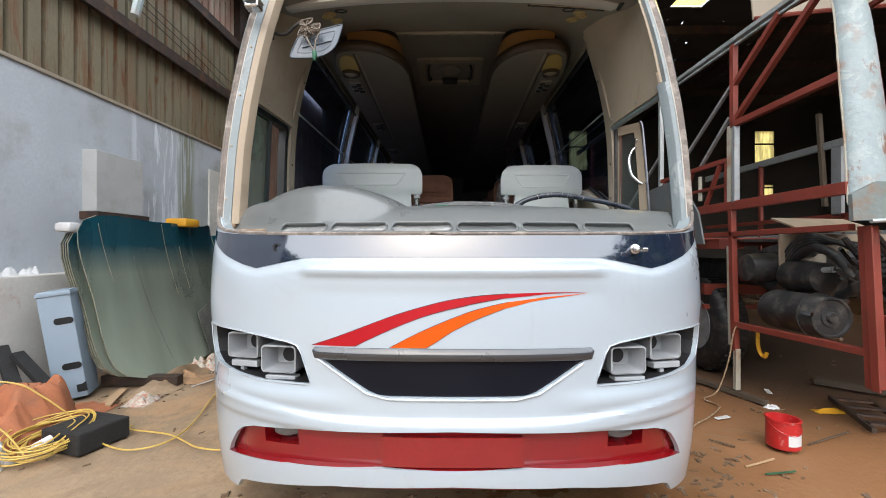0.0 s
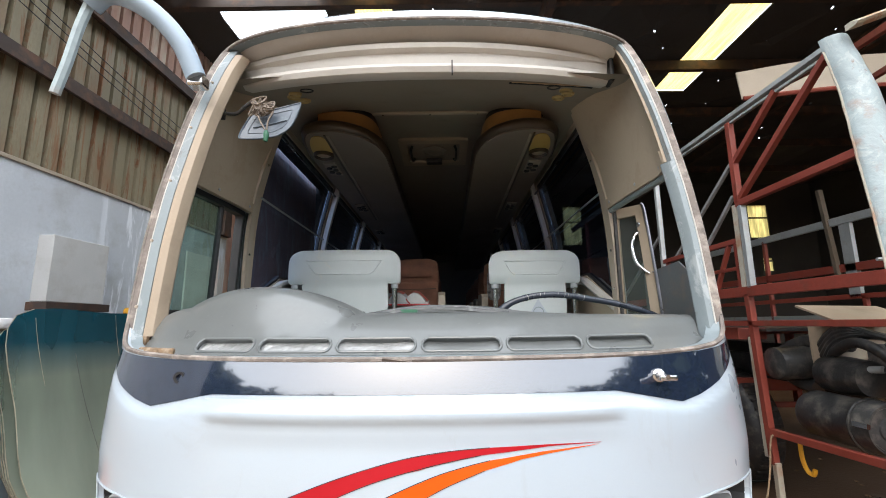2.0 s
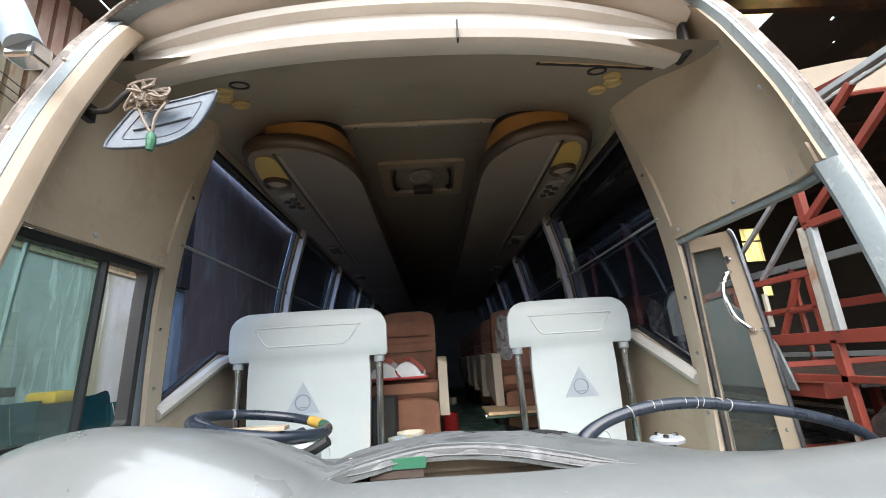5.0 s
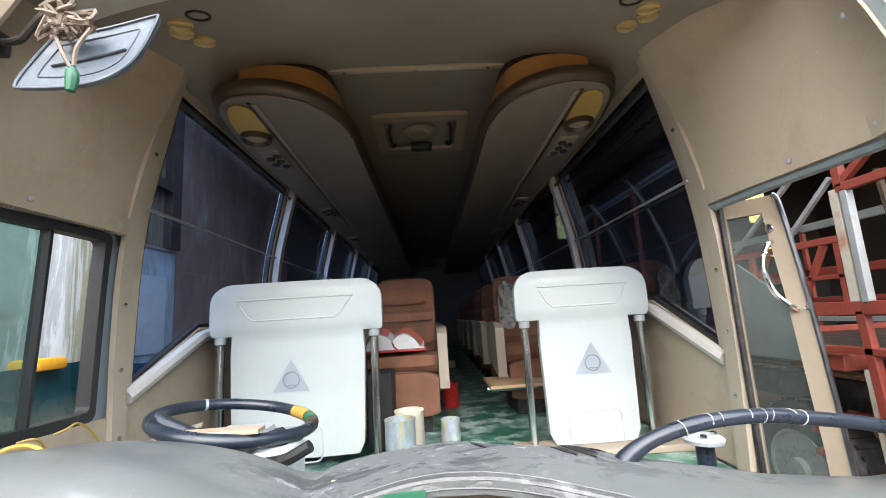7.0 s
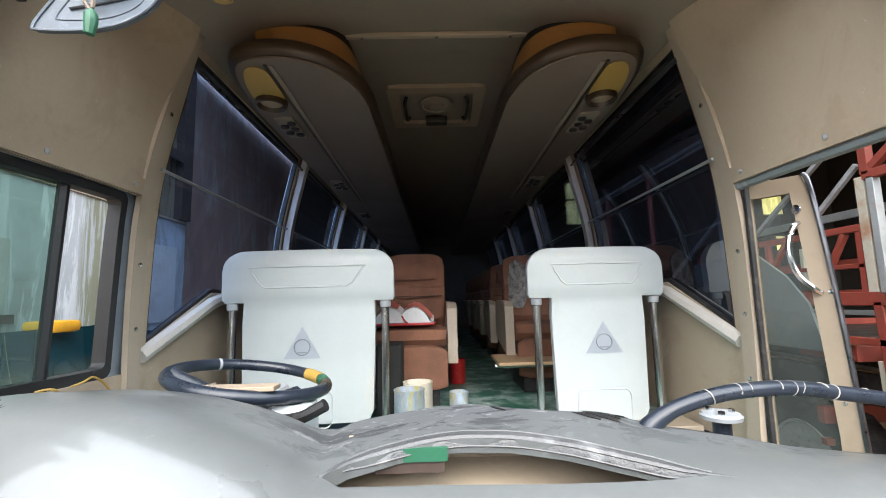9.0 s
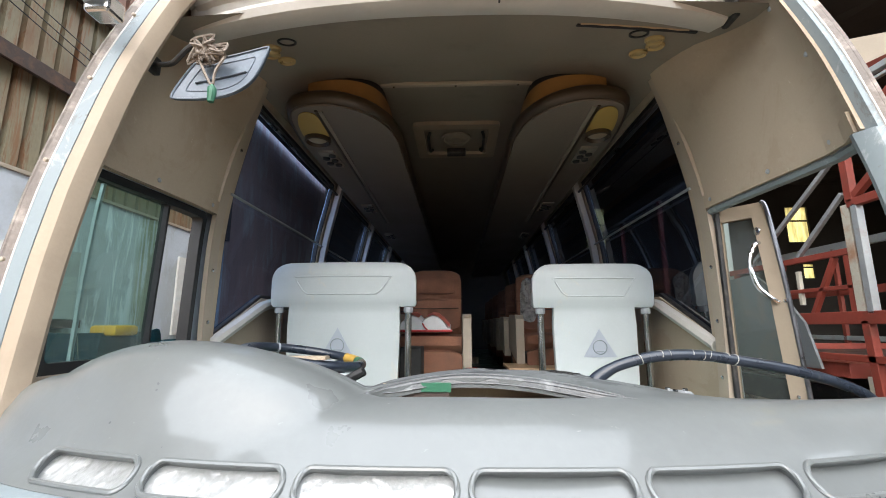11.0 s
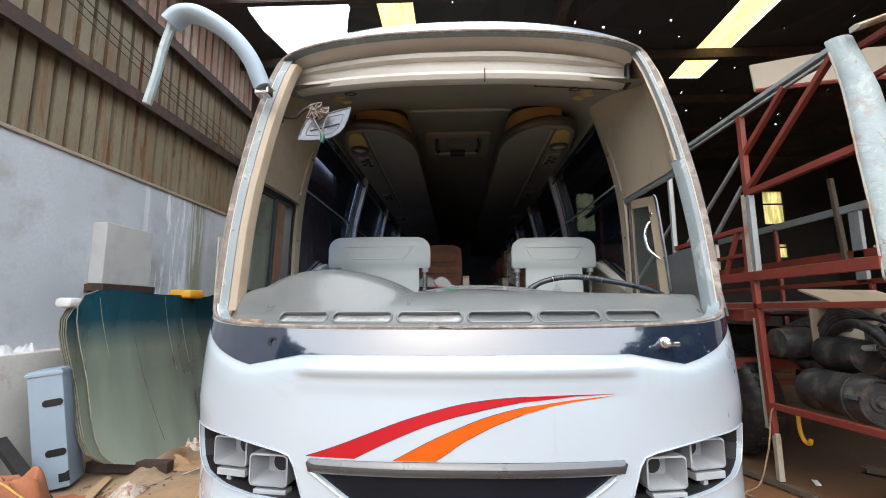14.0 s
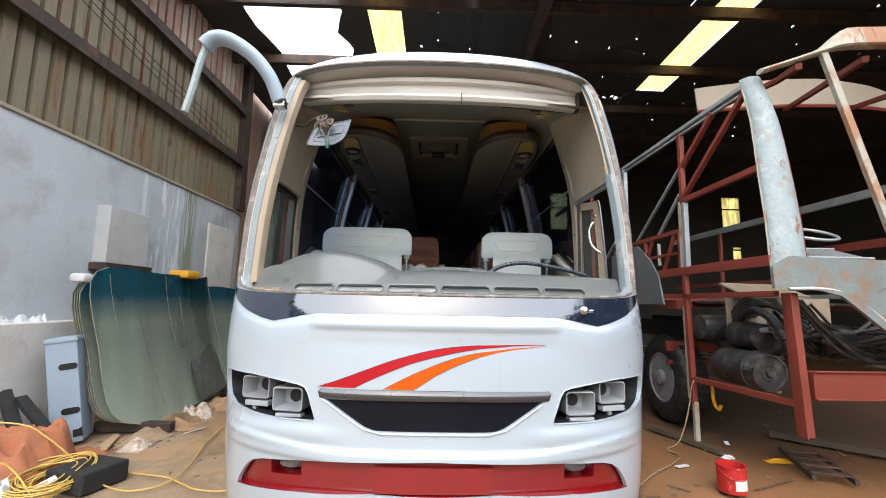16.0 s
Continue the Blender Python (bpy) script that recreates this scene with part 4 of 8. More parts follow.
HL = [(1.195, 1.005), (0.96, 1.003), (0.84, 0.992), (0.70, 0.975), (0.656, 0.962), (0.635, 0.93), (0.594, 0.812), (0.604, 0.802), (0.81, 0.797), (0.97, 0.806), (1.1, 0.825), (1.165, 0.86), (1.19, 0.92)]
HLL = [(-x, z) for x, z in HL]
GRILLE = mirrored([(0.0, 0.768), (0.255, 0.768), (0.30, 0.77), (0.345, 0.786), (0.53, 0.9), (0.575, 0.925), (0.58, 0.955), (0.572, 0.962), (0.0, 0.966)])
BUMP = mirrored([(0.0, 0.478), (0.29, 0.478), (0.7, 0.462), (1.035, 0.432), (1.02, 0.47), (0.97, 0.545), (0.93, 0.575), (0.87, 0.593), (0.5, 0.625), (0.0, 0.64)])
OPEN = mirrored([(0.0, 1.432), (0.5, 1.433), (0.8, 1.437), (1.0, 1.447), (1.1, 1.458), (1.16, 1.475), (1.203, 1.51), (1.216, 1.56), (1.21, 1.9), (1.19, 2.15), (1.168, 2.35), (1.143, 2.56), (1.12, 2.76), (1.102, 2.90), (1.09, 2.98), (1.065, 3.02), (1.02, 3.034), (0.8, 3.043), (0.5, 3.05), (0.0, 3.055)])
skin_out = [(-1.16, 0.255), (-1.0, 0.262), (-0.965, 0.31), (-0.93, 0.325), (-0.5, 0.39), (0.0, 0.41), (0.5, 0.39), (0.93, 0.325), (0.965, 0.31), (1.0, 0.262), (1.16, 0.255)]
so = on_nose(skin_out)
so = [(-1.05, 0.255)] + so + [(1.05, 0.255), (1.05, 0.45), (0.93, 0.47), (0.93, 2.27), (1.05, 2.29), (1.05, 3.1), (0.9, 3.2), (0.5, 3.25), (0.0, 3.26), (-0.5, 3.25), (-0.9, 3.2), (-1.05, 3.1), (-1.05, 2.29), (-0.95, 2.27), (-0.95, 1.58), (-1.05, 1.56)]
bm = mapped(so, [on_nose(h) for h in (HL, HLL, GRILLE, BUMP, OPEN)], lambda s, z, d: nose(s, z, d), 0.025, 0.02, (0.03, 0.0125))
body = part("front_body", bm, "white", coach, "pearl white moulded front", smooth=True)

BAND = mirrored([(0.0, 1.424), (0.5, 1.426), (0.8, 1.43), (1.0, 1.438), (1.12, 1.448), (1.2, 1.462), (1.235, 1.47), (1.225, 1.44), (1.17, 1.392), (1.06, 1.335), (0.95, 1.3), (0.868, 1.284), (0.80, 1.297), (0.70, 1.317), (0.63, 1.33), (0.3, 1.332), (0.0, 1.332)])
part("black_band", nose_patch(BAND, lift=0.0025, thick=0.002, step=0.02), "black", coach, "gloss black band below the windscreen", smooth=True)
RED = [(-0.585, 0.969), (-0.48, 1.006), (-0.377, 1.046), (-0.235, 1.1), (-0.11, 1.138), (-0.004, 1.163), (0.11, 1.179), (0.226, 1.187), (0.40, 1.191), (0.56, 1.19), (0.40, 1.186), (0.319, 1.178), (0.2, 1.167), (0.088, 1.147), (-0.03, 1.12), (-0.142, 1.086), (-0.282, 1.028), (-0.40, 0.970)]
ORANGE = [(-0.256, 0.968), (-0.143, 1.027), (-0.04, 1.073), (0.064, 1.113), (0.15, 1.137), (0.226, 1.153), (0.38, 1.172), (0.555, 1.185), (0.40, 1.167), (0.319, 1.154), (0.21, 1.127), (0.11, 1.09), (0.05, 1.062), (-0.005, 1.034), (-0.06, 0.997), (-0.108, 0.968)]
part("stripe", nose_patch(RED, lift=0.002, thick=0.0015, step=0.015), "stripe_red", coach, "red curved stripe", smooth=True)
for line in (RED, ORANGE):
    tip = max(range(len(line)), key=lambda k: line[k][0])
    for run in (line[:tip], line[tip + 1:]):
        edge = [nose(s_of(x, z), z, -0.0016) for x, z in run if x < 0.3]
        part("stripe_edge", T(spline(edge, 4), 0.0013, seg=5), "rubber", coach, "thin dark outline of the stripe", smooth=True)
part("stripe", nose_patch(ORANGE, lift=0.002, thick=0.0015, step=0.015), "stripe_orange", coach, "orange curved stripe", smooth=True)
gp = mirrored([(0.0, 0.764), (0.26, 0.764), (0.34, 0.779), (0.575, 0.92), (0.0, 0.92)])
grille = part("grille_panel", nose_patch(gp, lift=-0.014, thick=0.01, rel=False), "grille", coach, "matt black grille panel", smooth=True)
part("bar", mapped(mirrored([(0.0, 0.917), (0.55, 0.912), (0.572, 0.918), (0.578, 0.95), (0.57, 0.962), (0.0, 0.965)]), [],
                   lambda x, z, d: nose(s_of(x, z), z, d - 0.004 - 0.014 * math.sin(math.pi * min(1, max(0, (z - 0.912) / 0.053))), False), 0.03, 0.03, (0.03, 0.007)), "bar", grille, "rounded gunmetal trim bar", smooth=True)
rim = [nose(s_of(x, z), z, -0.002) for x, z in densify([(-0.588, 0.93), (-0.35, 0.779), (-0.26, 0.759), (0.26, 0.759), (0.35, 0.779), (0.588, 0.93)], 0.03) if z < 0.93]
part("lip", T(rim[:-1], 0.006, seg=8), "white", grille, "rolled white edge", smooth=True)

bumper = part("bumper_recess", nose_patch(mirrored([(0.0, 0.46), (0.29, 0.46), (1.05, 0.42), (1.06, 0.45), (0.98, 0.56), (0.87, 0.605), (0.0, 0.655)]),
                                          holes=([(0.665, 0.53), (0.84, 0.518), (0.845, 0.592), (0.67, 0.603)], [(-0.665, 0.53), (-0.84, 0.518), (-0.845, 0.592), (-0.67, 0.603)]),
                                          lift=-0.035, thick=0.01), "red", coach, "glossy red recessed bumper", smooth=True)
part("number_plate_blank", nose_patch(rounded(-0.288, 0.288, 0.487, 0.608, 0.006, 2), lift=-0.006, thick=0.028), "red", bumper, "red painted blank plate", smooth=True)
ledge = bmesh.new()
for (s0, s1) in ((-0.62, 0.62),):
    n = 60
    lo = [nose(s0 + (s1 - s0) * k / n, 0.478 - 0.046 * (abs(s0 + (s1 - s0) * k / n) / 0.62) ** 1.7, 0.0) for k in range(n + 1)]
    hi = [nose(s0 + (s1 - s0) * k / n, 0.482 - 0.046 * (abs(s0 + (s1 - s0) * k / n) / 0.62) ** 1.7, 0.034) for k in range(n + 1)]
    vl, vh = [ledge.verts.new(p) for p in lo], [ledge.verts.new(p) for p in hi]
    for k in range(n):
        ledge.faces.new((vl[k], vl[k + 1], vh[k + 1], vh[k]))
part("ledge", ledge, "red", bumper, smooth=True)
part("valance", nose_patch([(-0.93, 0.3), (-0.5, 0.352), (0.0, 0.37), (0.5, 0.352), (0.93, 0.3), (0.93, 0.33), (0.5, 0.395), (0.0, 0.415), (-0.5, 0.395), (-0.93, 0.33)], lift=-0.06, thick=0.01), "red", bumper, "dull red underside edge", smooth=True)
for sg in (-1, 1):
    fog = part("fog_lamp_recess", nose_patch([(sg * 0.655, 0.52), (sg * 0.85, 0.508), (sg * 0.855, 0.6), (sg * 0.66, 0.61)], lift=-0.12, thick=0.005), "red", bumper, "dark red fog lamp pocket")
    bm = bmesh.new()
    c0 = [(0.665, 0.53), (0.84, 0.518), (0.845, 0.592), (0.67, 0.603)]
    a = [bm.verts.new(nose(s_of(sg * x, z), z, 0.036)) for x, z in c0]
    b = [bm.verts.new(nose(s_of(sg * x, z), z, 0.12)) for x, z in c0]
    for k in range(4):
        bm.faces.new((a[k], a[(k + 1) % 4], b[(k + 1) % 4], b[k]))
    part("pocket_wall", bm, "red", fog)
    p = nose(s_of(sg * 0.75, 0.58), 0.58, 0.08)
    bm = bmesh.new()
    lathe(bm, [(0.0, -0.022), (0.03, -0.02), (0.042, -0.01), (0.045, 0.02), (0.03, 0.045)], (0, 0, 0), "y", 18, cap=False)
    bm.transform(Matrix.Translation(p - Vector((0, 0, 0.012))) @ Matrix.Diagonal((1.45, 1.0, 0.62, 1.0)))
    part("fog_lamp", bm, "fog", fog, "dull oval fog lamp bowl", smooth=True)


def headlight(sg):
    h = part("headlight_housing", nose_patch([(sg * x * 1.0, z) for x, z in ((1.23, 1.04), (0.9, 1.04), (0.62, 1.0), (0.56, 0.78), (0.85, 0.76), (1.22, 0.82))], lift=-0.2, thick=0.01, rel=False), "housing", coach, "empty black headlight cavity", smooth=True)
    bm = bmesh.new()
    hl = densify(HL, 0.03)
    a = [bm.verts.new(nose(s_of(sg * x, z), z, 0.018)) for x, z in hl]
    b = [bm.verts.new(nose(s_of(sg * x, z), z, 0.2, False)) for x, z in hl]
    for k in range(len(hl)):
        bm.faces.new((a[k], a[(k + 1) % len(hl)], b[(k + 1) % len(hl)], b[k]))
    part("cavity_wall", bm, "housing", h)
    edge = [nose(s_of(sg * x, z), z, -0.001) for x, z in hl]
    part("edge_lip", T(edge, 0.0035, seg=8, closed=True), "white", h, "rolled white rim", smooth=True)
    for cx, cz, w, hh in ((0.985, 0.925, 0.165, 0.115), (0.775, 0.885, 0.165, 0.12)):
        c = nose(s_of(sg * cx, cz), cz, 0.035, False)
        nrm = (nose(s_of(sg * cx, cz), cz, 0.0, False) - nose(s_of(sg * cx, cz), cz, 0.1, False)).normalized()
        yaw = math.atan2(nrm.x, -nrm.y) * 0.45
        m = Matrix.Translation(c) @ Euler((0, 0, yaw)).to_matrix().to_4x4()
        bm = bmesh.new()
        o1, o2, o3 = rounded(-w / 2, w / 2, -hh / 2, hh / 2, 0.018, 4), rounded(-w / 2 + 0.006, w / 2 - 0.006, -hh / 2 + 0.006, hh / 2 - 0.006, 0.015, 4), rounded(-w / 2 + 0.022, w / 2 - 0.022, -hh / 2 + 0.02, hh / 2 - 0.02, 0.014, 4)
        rings = []
        for o, y in ((o1, 0.12), (o1, 0.0), (o2, -0.003), (o3, 0.1)):
            rings.append([bm.verts.new(m @ Vector((u, y, v))) for u, v in o])
        for r1, r2 in zip(rings, rings[1:]):
            for k in range(len(r1)):
                bm.faces.new((r1[k], r1[(k + 1) % len(r1)], r2[(k + 1) % len(r1)], r2[k]))
        bm.faces.new(rings[-1])
        cup = part("lamp_cup", bm, "cup", h, "grey rectangular lamp holder without lens", smooth=True)
        bm = bmesh.new()
        lathe(bm, [(0.034, 0.0955), (0.034, 0.098)], (0, 0, 0), "y", 18)
        bm.transform(m)
        part("bulb_hole", bm, "housing", cup)
        bm = bmesh.new()
        box(bm, -w / 2 + 0.02, w / 2 - 0.005, 0.0, 0.05, -hh / 2 - 0.04, -hh / 2 - 0.012, 0.003, m)
        box(bm, -0.02, 0.0, 0.01, 0.03, -hh / 2 - 0.07, -hh / 2 - 0.035, 0.0, m)
        part("bracket", bm, "cup", cup, "grey mounting bracket")


headlight(-1)
headlight(1)
p = nose(s_of(-0.768, 1.375), 1.375)
bm = bmesh.new()
lathe(bm, [(0.019, 0.002), (0.019, -0.006), (0.011, -0.006), (0.011, 0.004)], p, "y", 18)
part("wiper_hole", bm, "housing", coach, "empty wiper spindle hole", smooth=True)
p = nose(s_of(0.79, 1.368), 1.368)
bm = bmesh.new()
lathe(bm, [(0.021, 0.004), (0.021, -0.012), (0.015, -0.016), (0.015, -0.03), (0.008, -0.032), (0.008, -0.07)], p, "y", 18)
box(bm, p.x - 0.02, p.x + 0.034, p.y - 0.062, p.y - 0.048, p.z - 0.011, p.z + 0.006, 0.004)
part("wiper_spindle", bm, "chrome", coach, "bare chrome wiper spindle", smooth=True)

# windscreen surround
op = on_nose(OPEN)
ring = densify(op, 0.03)
bm = bmesh.new()
rows = []
for dep in (-0.004, 0.02, 0.06):
    rows.append([bm.verts.new(nose(s, z, dep)) for s, z in ring])
for r1, r2 in zip(rows, rows[1:]):
    for k in range(len(ring)):
        bm.faces.new((r1[k], r1[(k + 1) % len(ring)], r2[(k + 1) % len(ring)], r2[k]))
surround = part("windscreen_surround", bm, "frame_grey", coach, "pale grey windscreen flange", smooth=True)
bm = bmesh.new()
tube(bm, [nose(s, z, 0.002) for s, z in ring], 0.009, seg=6, closed=True)
part("sealant_bead", bm, "sealant", surround, "old rough sealant bead", smooth=True)


pill = [(1.216, 1.56), (1.21, 1.9), (1.19, 2.15), (1.168, 2.35), (1.143, 2.56), (1.12, 2.76), (1.102, 2.9), (1.08, 3.0)]


def pillar_loft(sg, section, z_lo, z_hi):
    """A strip along the screen's upright edge; section: rows of (inwards, backwards) from that edge."""
    bm = bmesh.new()
    prev = None
    m = 34
    for k in range(m + 1):
        z = z_lo + (z_hi - z_lo) * k / m
        e = nose(s_of(sg * lerp([(b, a) for a, b in pill], z), z), z, 0.0, False)
        q = [bm.verts.new((e.x - sg * dx, e.y + dy, z)) for dx, dy in section]
        if prev:
            for j in range(len(q)):
                bm.faces.new((prev[j], prev[(j + 1) % len(q)], q[(j + 1) % len(q)], q[j]))
        else:
            bm.faces.new(q)
        prev = q
    bm.faces.new(prev[::-1])
    return bm


for sg in (-1, 1):
    part("sealant_strip", pillar_loft(sg, ((-0.006, 0.0), (-0.002, -0.005), (0.012, -0.003), (0.023, 0.001), (0.022, 0.03), (0.0, 0.03)), 1.5, 3.0), "sealant", surround, "grey-brown strip of old sealant", smooth=True)
    part("bead", pillar_loft(sg, ((0.0225, 0.003), (0.0245, 0.0), (0.0275, 0.002), (0.028, 0.02), (0.023, 0.02)), 1.48, 3.0), "visor", surround, "thin white bead", smooth=True)
part("pillar", pillar_loft(-1, ((0.027, 0.003), (0.066, 0.006), (0.07, 0.05), (0.027, 0.05)), 1.47, 3.02), "frame_grey", surround, "pale grey screen flange", smooth=True)
part("pillar", pillar_loft(1, ((0.027, 0.006), (0.042, 0.009), (0.044, 0.04), (0.027, 0.04)), 2.262, 3.02), "frame_grey", surround, "pale grey screen flange", smooth=True)
part("pillar", pillar_loft(1, ((0.027, 0.006), (0.05, 0.008), (0.056, 0.014), (0.072, 0.055), (0.066, 0.07), (0.027, 0.06)), 1.45, 2.262), "frame_grey", surround, "pale blue-grey screen pillar with a folded inner face", smooth=True)
part("pillar_trim", pillar_loft(-1, ((0.062, 0.05), (0.063, 0.016), (0.069, 0.007), (0.086, 0.006), (0.104, 0.012), (0.11, 0.022), (0.122, 0.06), (0.116, 0.075)), 1.5, 2.98), "beige_dull", surround, "beige inner pillar cover", smooth=True)
part("trim_foot", pillar_loft(-1, ((0.066, 0.0), (0.09, 0.0), (0.09, 0.03), (0.066, 0.03)), 1.455, 1.5), "foam", surround, "broken brown stub below the cover")
for k in range(5):
    z = 1.62 + 0.28 * k
    p = nose(s_of(-(lerp([(b, a) for a, b in pill], z) - 0.07), z), z, 0.0, False) + Vector((0, 0.015, 0))
    bm = bmesh.new()
    lathe(bm, [(0.006, 0.004), (0.006, -0.003), (0.003, -0.005)], p, "y", 10)
    part("screw", bm, "beige_light", surround, smooth=True)
bm = bmesh.new()
flr = []
for s in [k / 40 for k in range(-36, 37)]:
    flr.append((nose(s, 1.436, 0.018), nose(s, 1.437, 0.11)))
va = [[bm.verts.new(p) for p in pr] for pr in flr]
for a, b in zip(va, va[1:]):
    bm.faces.new((a[0], b[0], b[1], a[1]))
for a, b, lift in ((-0.73, -0.5, 0.0), (-0.62, -0.44, 0.008),):
    pts = [nose(a + (b - a) * k / 14, 1.444 + lift, 0.045 + 0.012 * math.sin(2.1 * k), False) for k in range(15)]
    part("old_foam", T(pts, 0.007, seg=7, flat=1.6), "foam", surround, "torn strip of old tan foam", smooth=True)
part("sill_flange", bm, "frame_grey", surround, "pale grey lower screen flange", smooth=True)

# dashboard


def dash_front(x):
    return nose(s_of(x, 1.44), 1.44, 0.12, False).y


EDGE = [(-0.2, 0.258), (-0.168, 0.295), (-0.098, 0.322), (-0.026, 0.335), (0.084, 0.328), (0.166, 0.297), (0.238, 0.258), (0.305, 0.226), (0.345, 0.215)]


PROFILE = [(-0.05, 1.432), (-0.02, 1.433), (0.0, 1.446), (0.03, 1.47), (0.052, 1.4885), (0.075, 1.505), (0.1, 1.525), (0.13, 1.547), (0.155, 1.561), (0.18, 1.571), (0.21, 1.579), (0.25, 1.585), (0.3, 1.59), (0.36, 1.594), (0.45, 1.598), (0.6, 1.6), (1.0, 1.6)]
BACK = [(-0.3, 0.62), (-0.05, 0.6), (0.03, 0.58), (0.17, 0.5), (0.28, 0.46), (0.36, 0.41), (0.55, 0.385), (0.8, 0.37), (1.1, 0.32)]
BULGE = [(0.1, -0.48), (0.15, -0.41), (0.2, -0.35), (0.3, -0.3), (0.45, -0.275), (0.8, -0.2)]


def dash_z(x, d):
    full = max(0.2, 2.5 - dash_front(x))
    dd = d * (0.75 / full if d > 0.06 else 1)
    low = 1.555 - 0.07 * smooth_step(0.95, 1.2, abs(x)) - 0.045 * smooth_step(0.25, 0.65, x)
    left = curve(BULGE, dd)
    up = 0.058 * min(1.0, max(0.0, (x - left) / 0.3)) ** 0.6 * smooth_step(0.95, 0.45, x)
    front = lerp(PROFILE, dd)
    rise = smooth_step(0.15, 0.45, dd)
    centre = front + (low + up - 1.6) * rise
    dome = 1 - ((x + 0.67) / (0.47 if x > -0.67 else 0.4)) ** 2 - ((dd - 0.33) / (0.3 if dd < 0.33 else 0.45)) ** 2
    lobe = 1 - ((x + 0.93) / 0.2) ** 2 - ((dd - 0.26) / 0.26) ** 2
    flat = front + (low - 1.6) * rise
    z = max(centre, flat + 0.132 * max(0.0, dome) ** 0.9 * smooth_step(0.045, 0.17, dd), flat + 0.045 * max(0.0, lobe) ** 0.7 * smooth_step(0.045, 0.15, dd))
    if d > lerp(EDGE, x) - 0.014 and -0.3 < x < 0.48:
        z += 0.008 * smooth_step(0.55, 0.33, d) * smooth_step(0.33, 0.1, abs(x - 0.07))
    z -= 0.2 * smooth_step(lerp(BACK, x) - 0.02, lerp(BACK, x) + 0.13, d)
    return z


def dash_at(x, d, depth):
    k = 0.7 if d < 0.06 else max(0.0, 0.7 * (1 - (d - 0.06) / 0.04))
    return Vector((x, dash_front(x) + d + depth * k, dash_z(x, d) - depth * (1 - 0.4 * k)))


slots = [rounded(x - w, x + w, 0.002, 0.054, 0.024, 6) for x, w in ((-0.702, 0.118), (-0.428, 0.131), (-0.137, 0.136), (0.158, 0.136), (0.45, 0.134), (0.738, 0.13))]
cut = [(-0.2, 0.258), (-0.166, 0.228), (0.027, 0.222), (0.141, 0.216), (0.26, 0.213), (0.33, 0.211)] + EDGE[:0:-1]
xs = [-1.15 + 2.3 * k / 40 for k in range(41)]
bm = mapped([(x, -0.012) for x in xs] + [(x, max(0.12, 2.5 - dash_front(x))) for x in reversed(xs)], slots + [cut], dash_at, 0.016, 0.022, (0.022, 0.016))
dash = part("dashboard", bm, "dash", coach, "shiny grey vinyl dashboard, scuffed", smooth=True)
for sl in slots:
    cu = sum(p[0] for p in sl) / len(sl)
    bm = mapped(sl, [], lambda u, v, d: dash_at(u, v, 0.021 - 0.007 * (abs(u - cu) / 0.13) ** 3 + d), 0.02, 0.004, (0.03, 0.012))
    slot = part("vent_slot", bm, "slot_film_glint" if cu < 0 else "dash", dash, "recessed demister vent", smooth=True)
    part("vent_rim", T([dash_at(u, v, -0.001) for u, v in densify(sl, 0.02)], 0.0055, seg=8, closed=True), "dash", slot, smooth=True)
bm = mapped([(-0.22, 0.0), (0.42, 0.0), (0.42, 0.24), (-0.22, 0.24)], [], lambda u, v, d: Vector((u, 1.99 + v, 1.5 + 0.16 * v - d)), 0.2, 0.01, (0.2, 0.2))
tray = part("cavity_tray", bm, "beige", dash, "bare cream cavity under the hood")
part("cavity_back", B(-0.2, 0.4, 2.22, 2.228, 1.5, 1.58), "beige", tray, "bare cream back of the cavity")
part("green_strip", B(-0.132, -0.015, 2.085, 2.092, 1.578, 1.599), "tape_green", tray, "green foam strip")
part("dark_board", B(-0.132, -0.02, 2.089, 2.096, 1.56, 1.58), "girt", tray, "dark strip")
lip = spline([(u, v, 0) for u, v in [(-0.222, 0.243)] + EDGE + [(0.385, 0.205)]], 5)


def lip_at(p, out, up):
    e = smooth_step(0.32, 0.2, abs(p.x - 0.075))
    return dash_at(p.x, p.y + 0.003, 0.0) + Vector((0, out * e, up * e))


bm = bmesh.new()
prev = None
for p in lip:
    q = [bm.verts.new(lip_at(p, a, b)) for a, b in ((0.03, 0.004), (0.012, 0.007), (0.0, 0.004), (-0.004, -0.003), (-0.006, -0.012), (0.002, -0.02), (0.02, -0.022))]
    if prev:
        for i in range(len(q) - 1):
            bm.faces.new((prev[i], prev[i + 1], q[i + 1], q[i]))
    prev = q
hood = part("instrument_hood", bm, "dash_worn", dash, "scuffed torn lip of the hood", smooth=True, normals=False)
for a, b in ((0.012, 0.007), (-0.003, 0.0), (-0.006, -0.012)):
    part("hood_bead", T([lip_at(p, a, b) for p in lip[4:-4]], 0.0016, seg=5), "dash_worn", hood, "pale bead along the lip", smooth=True)

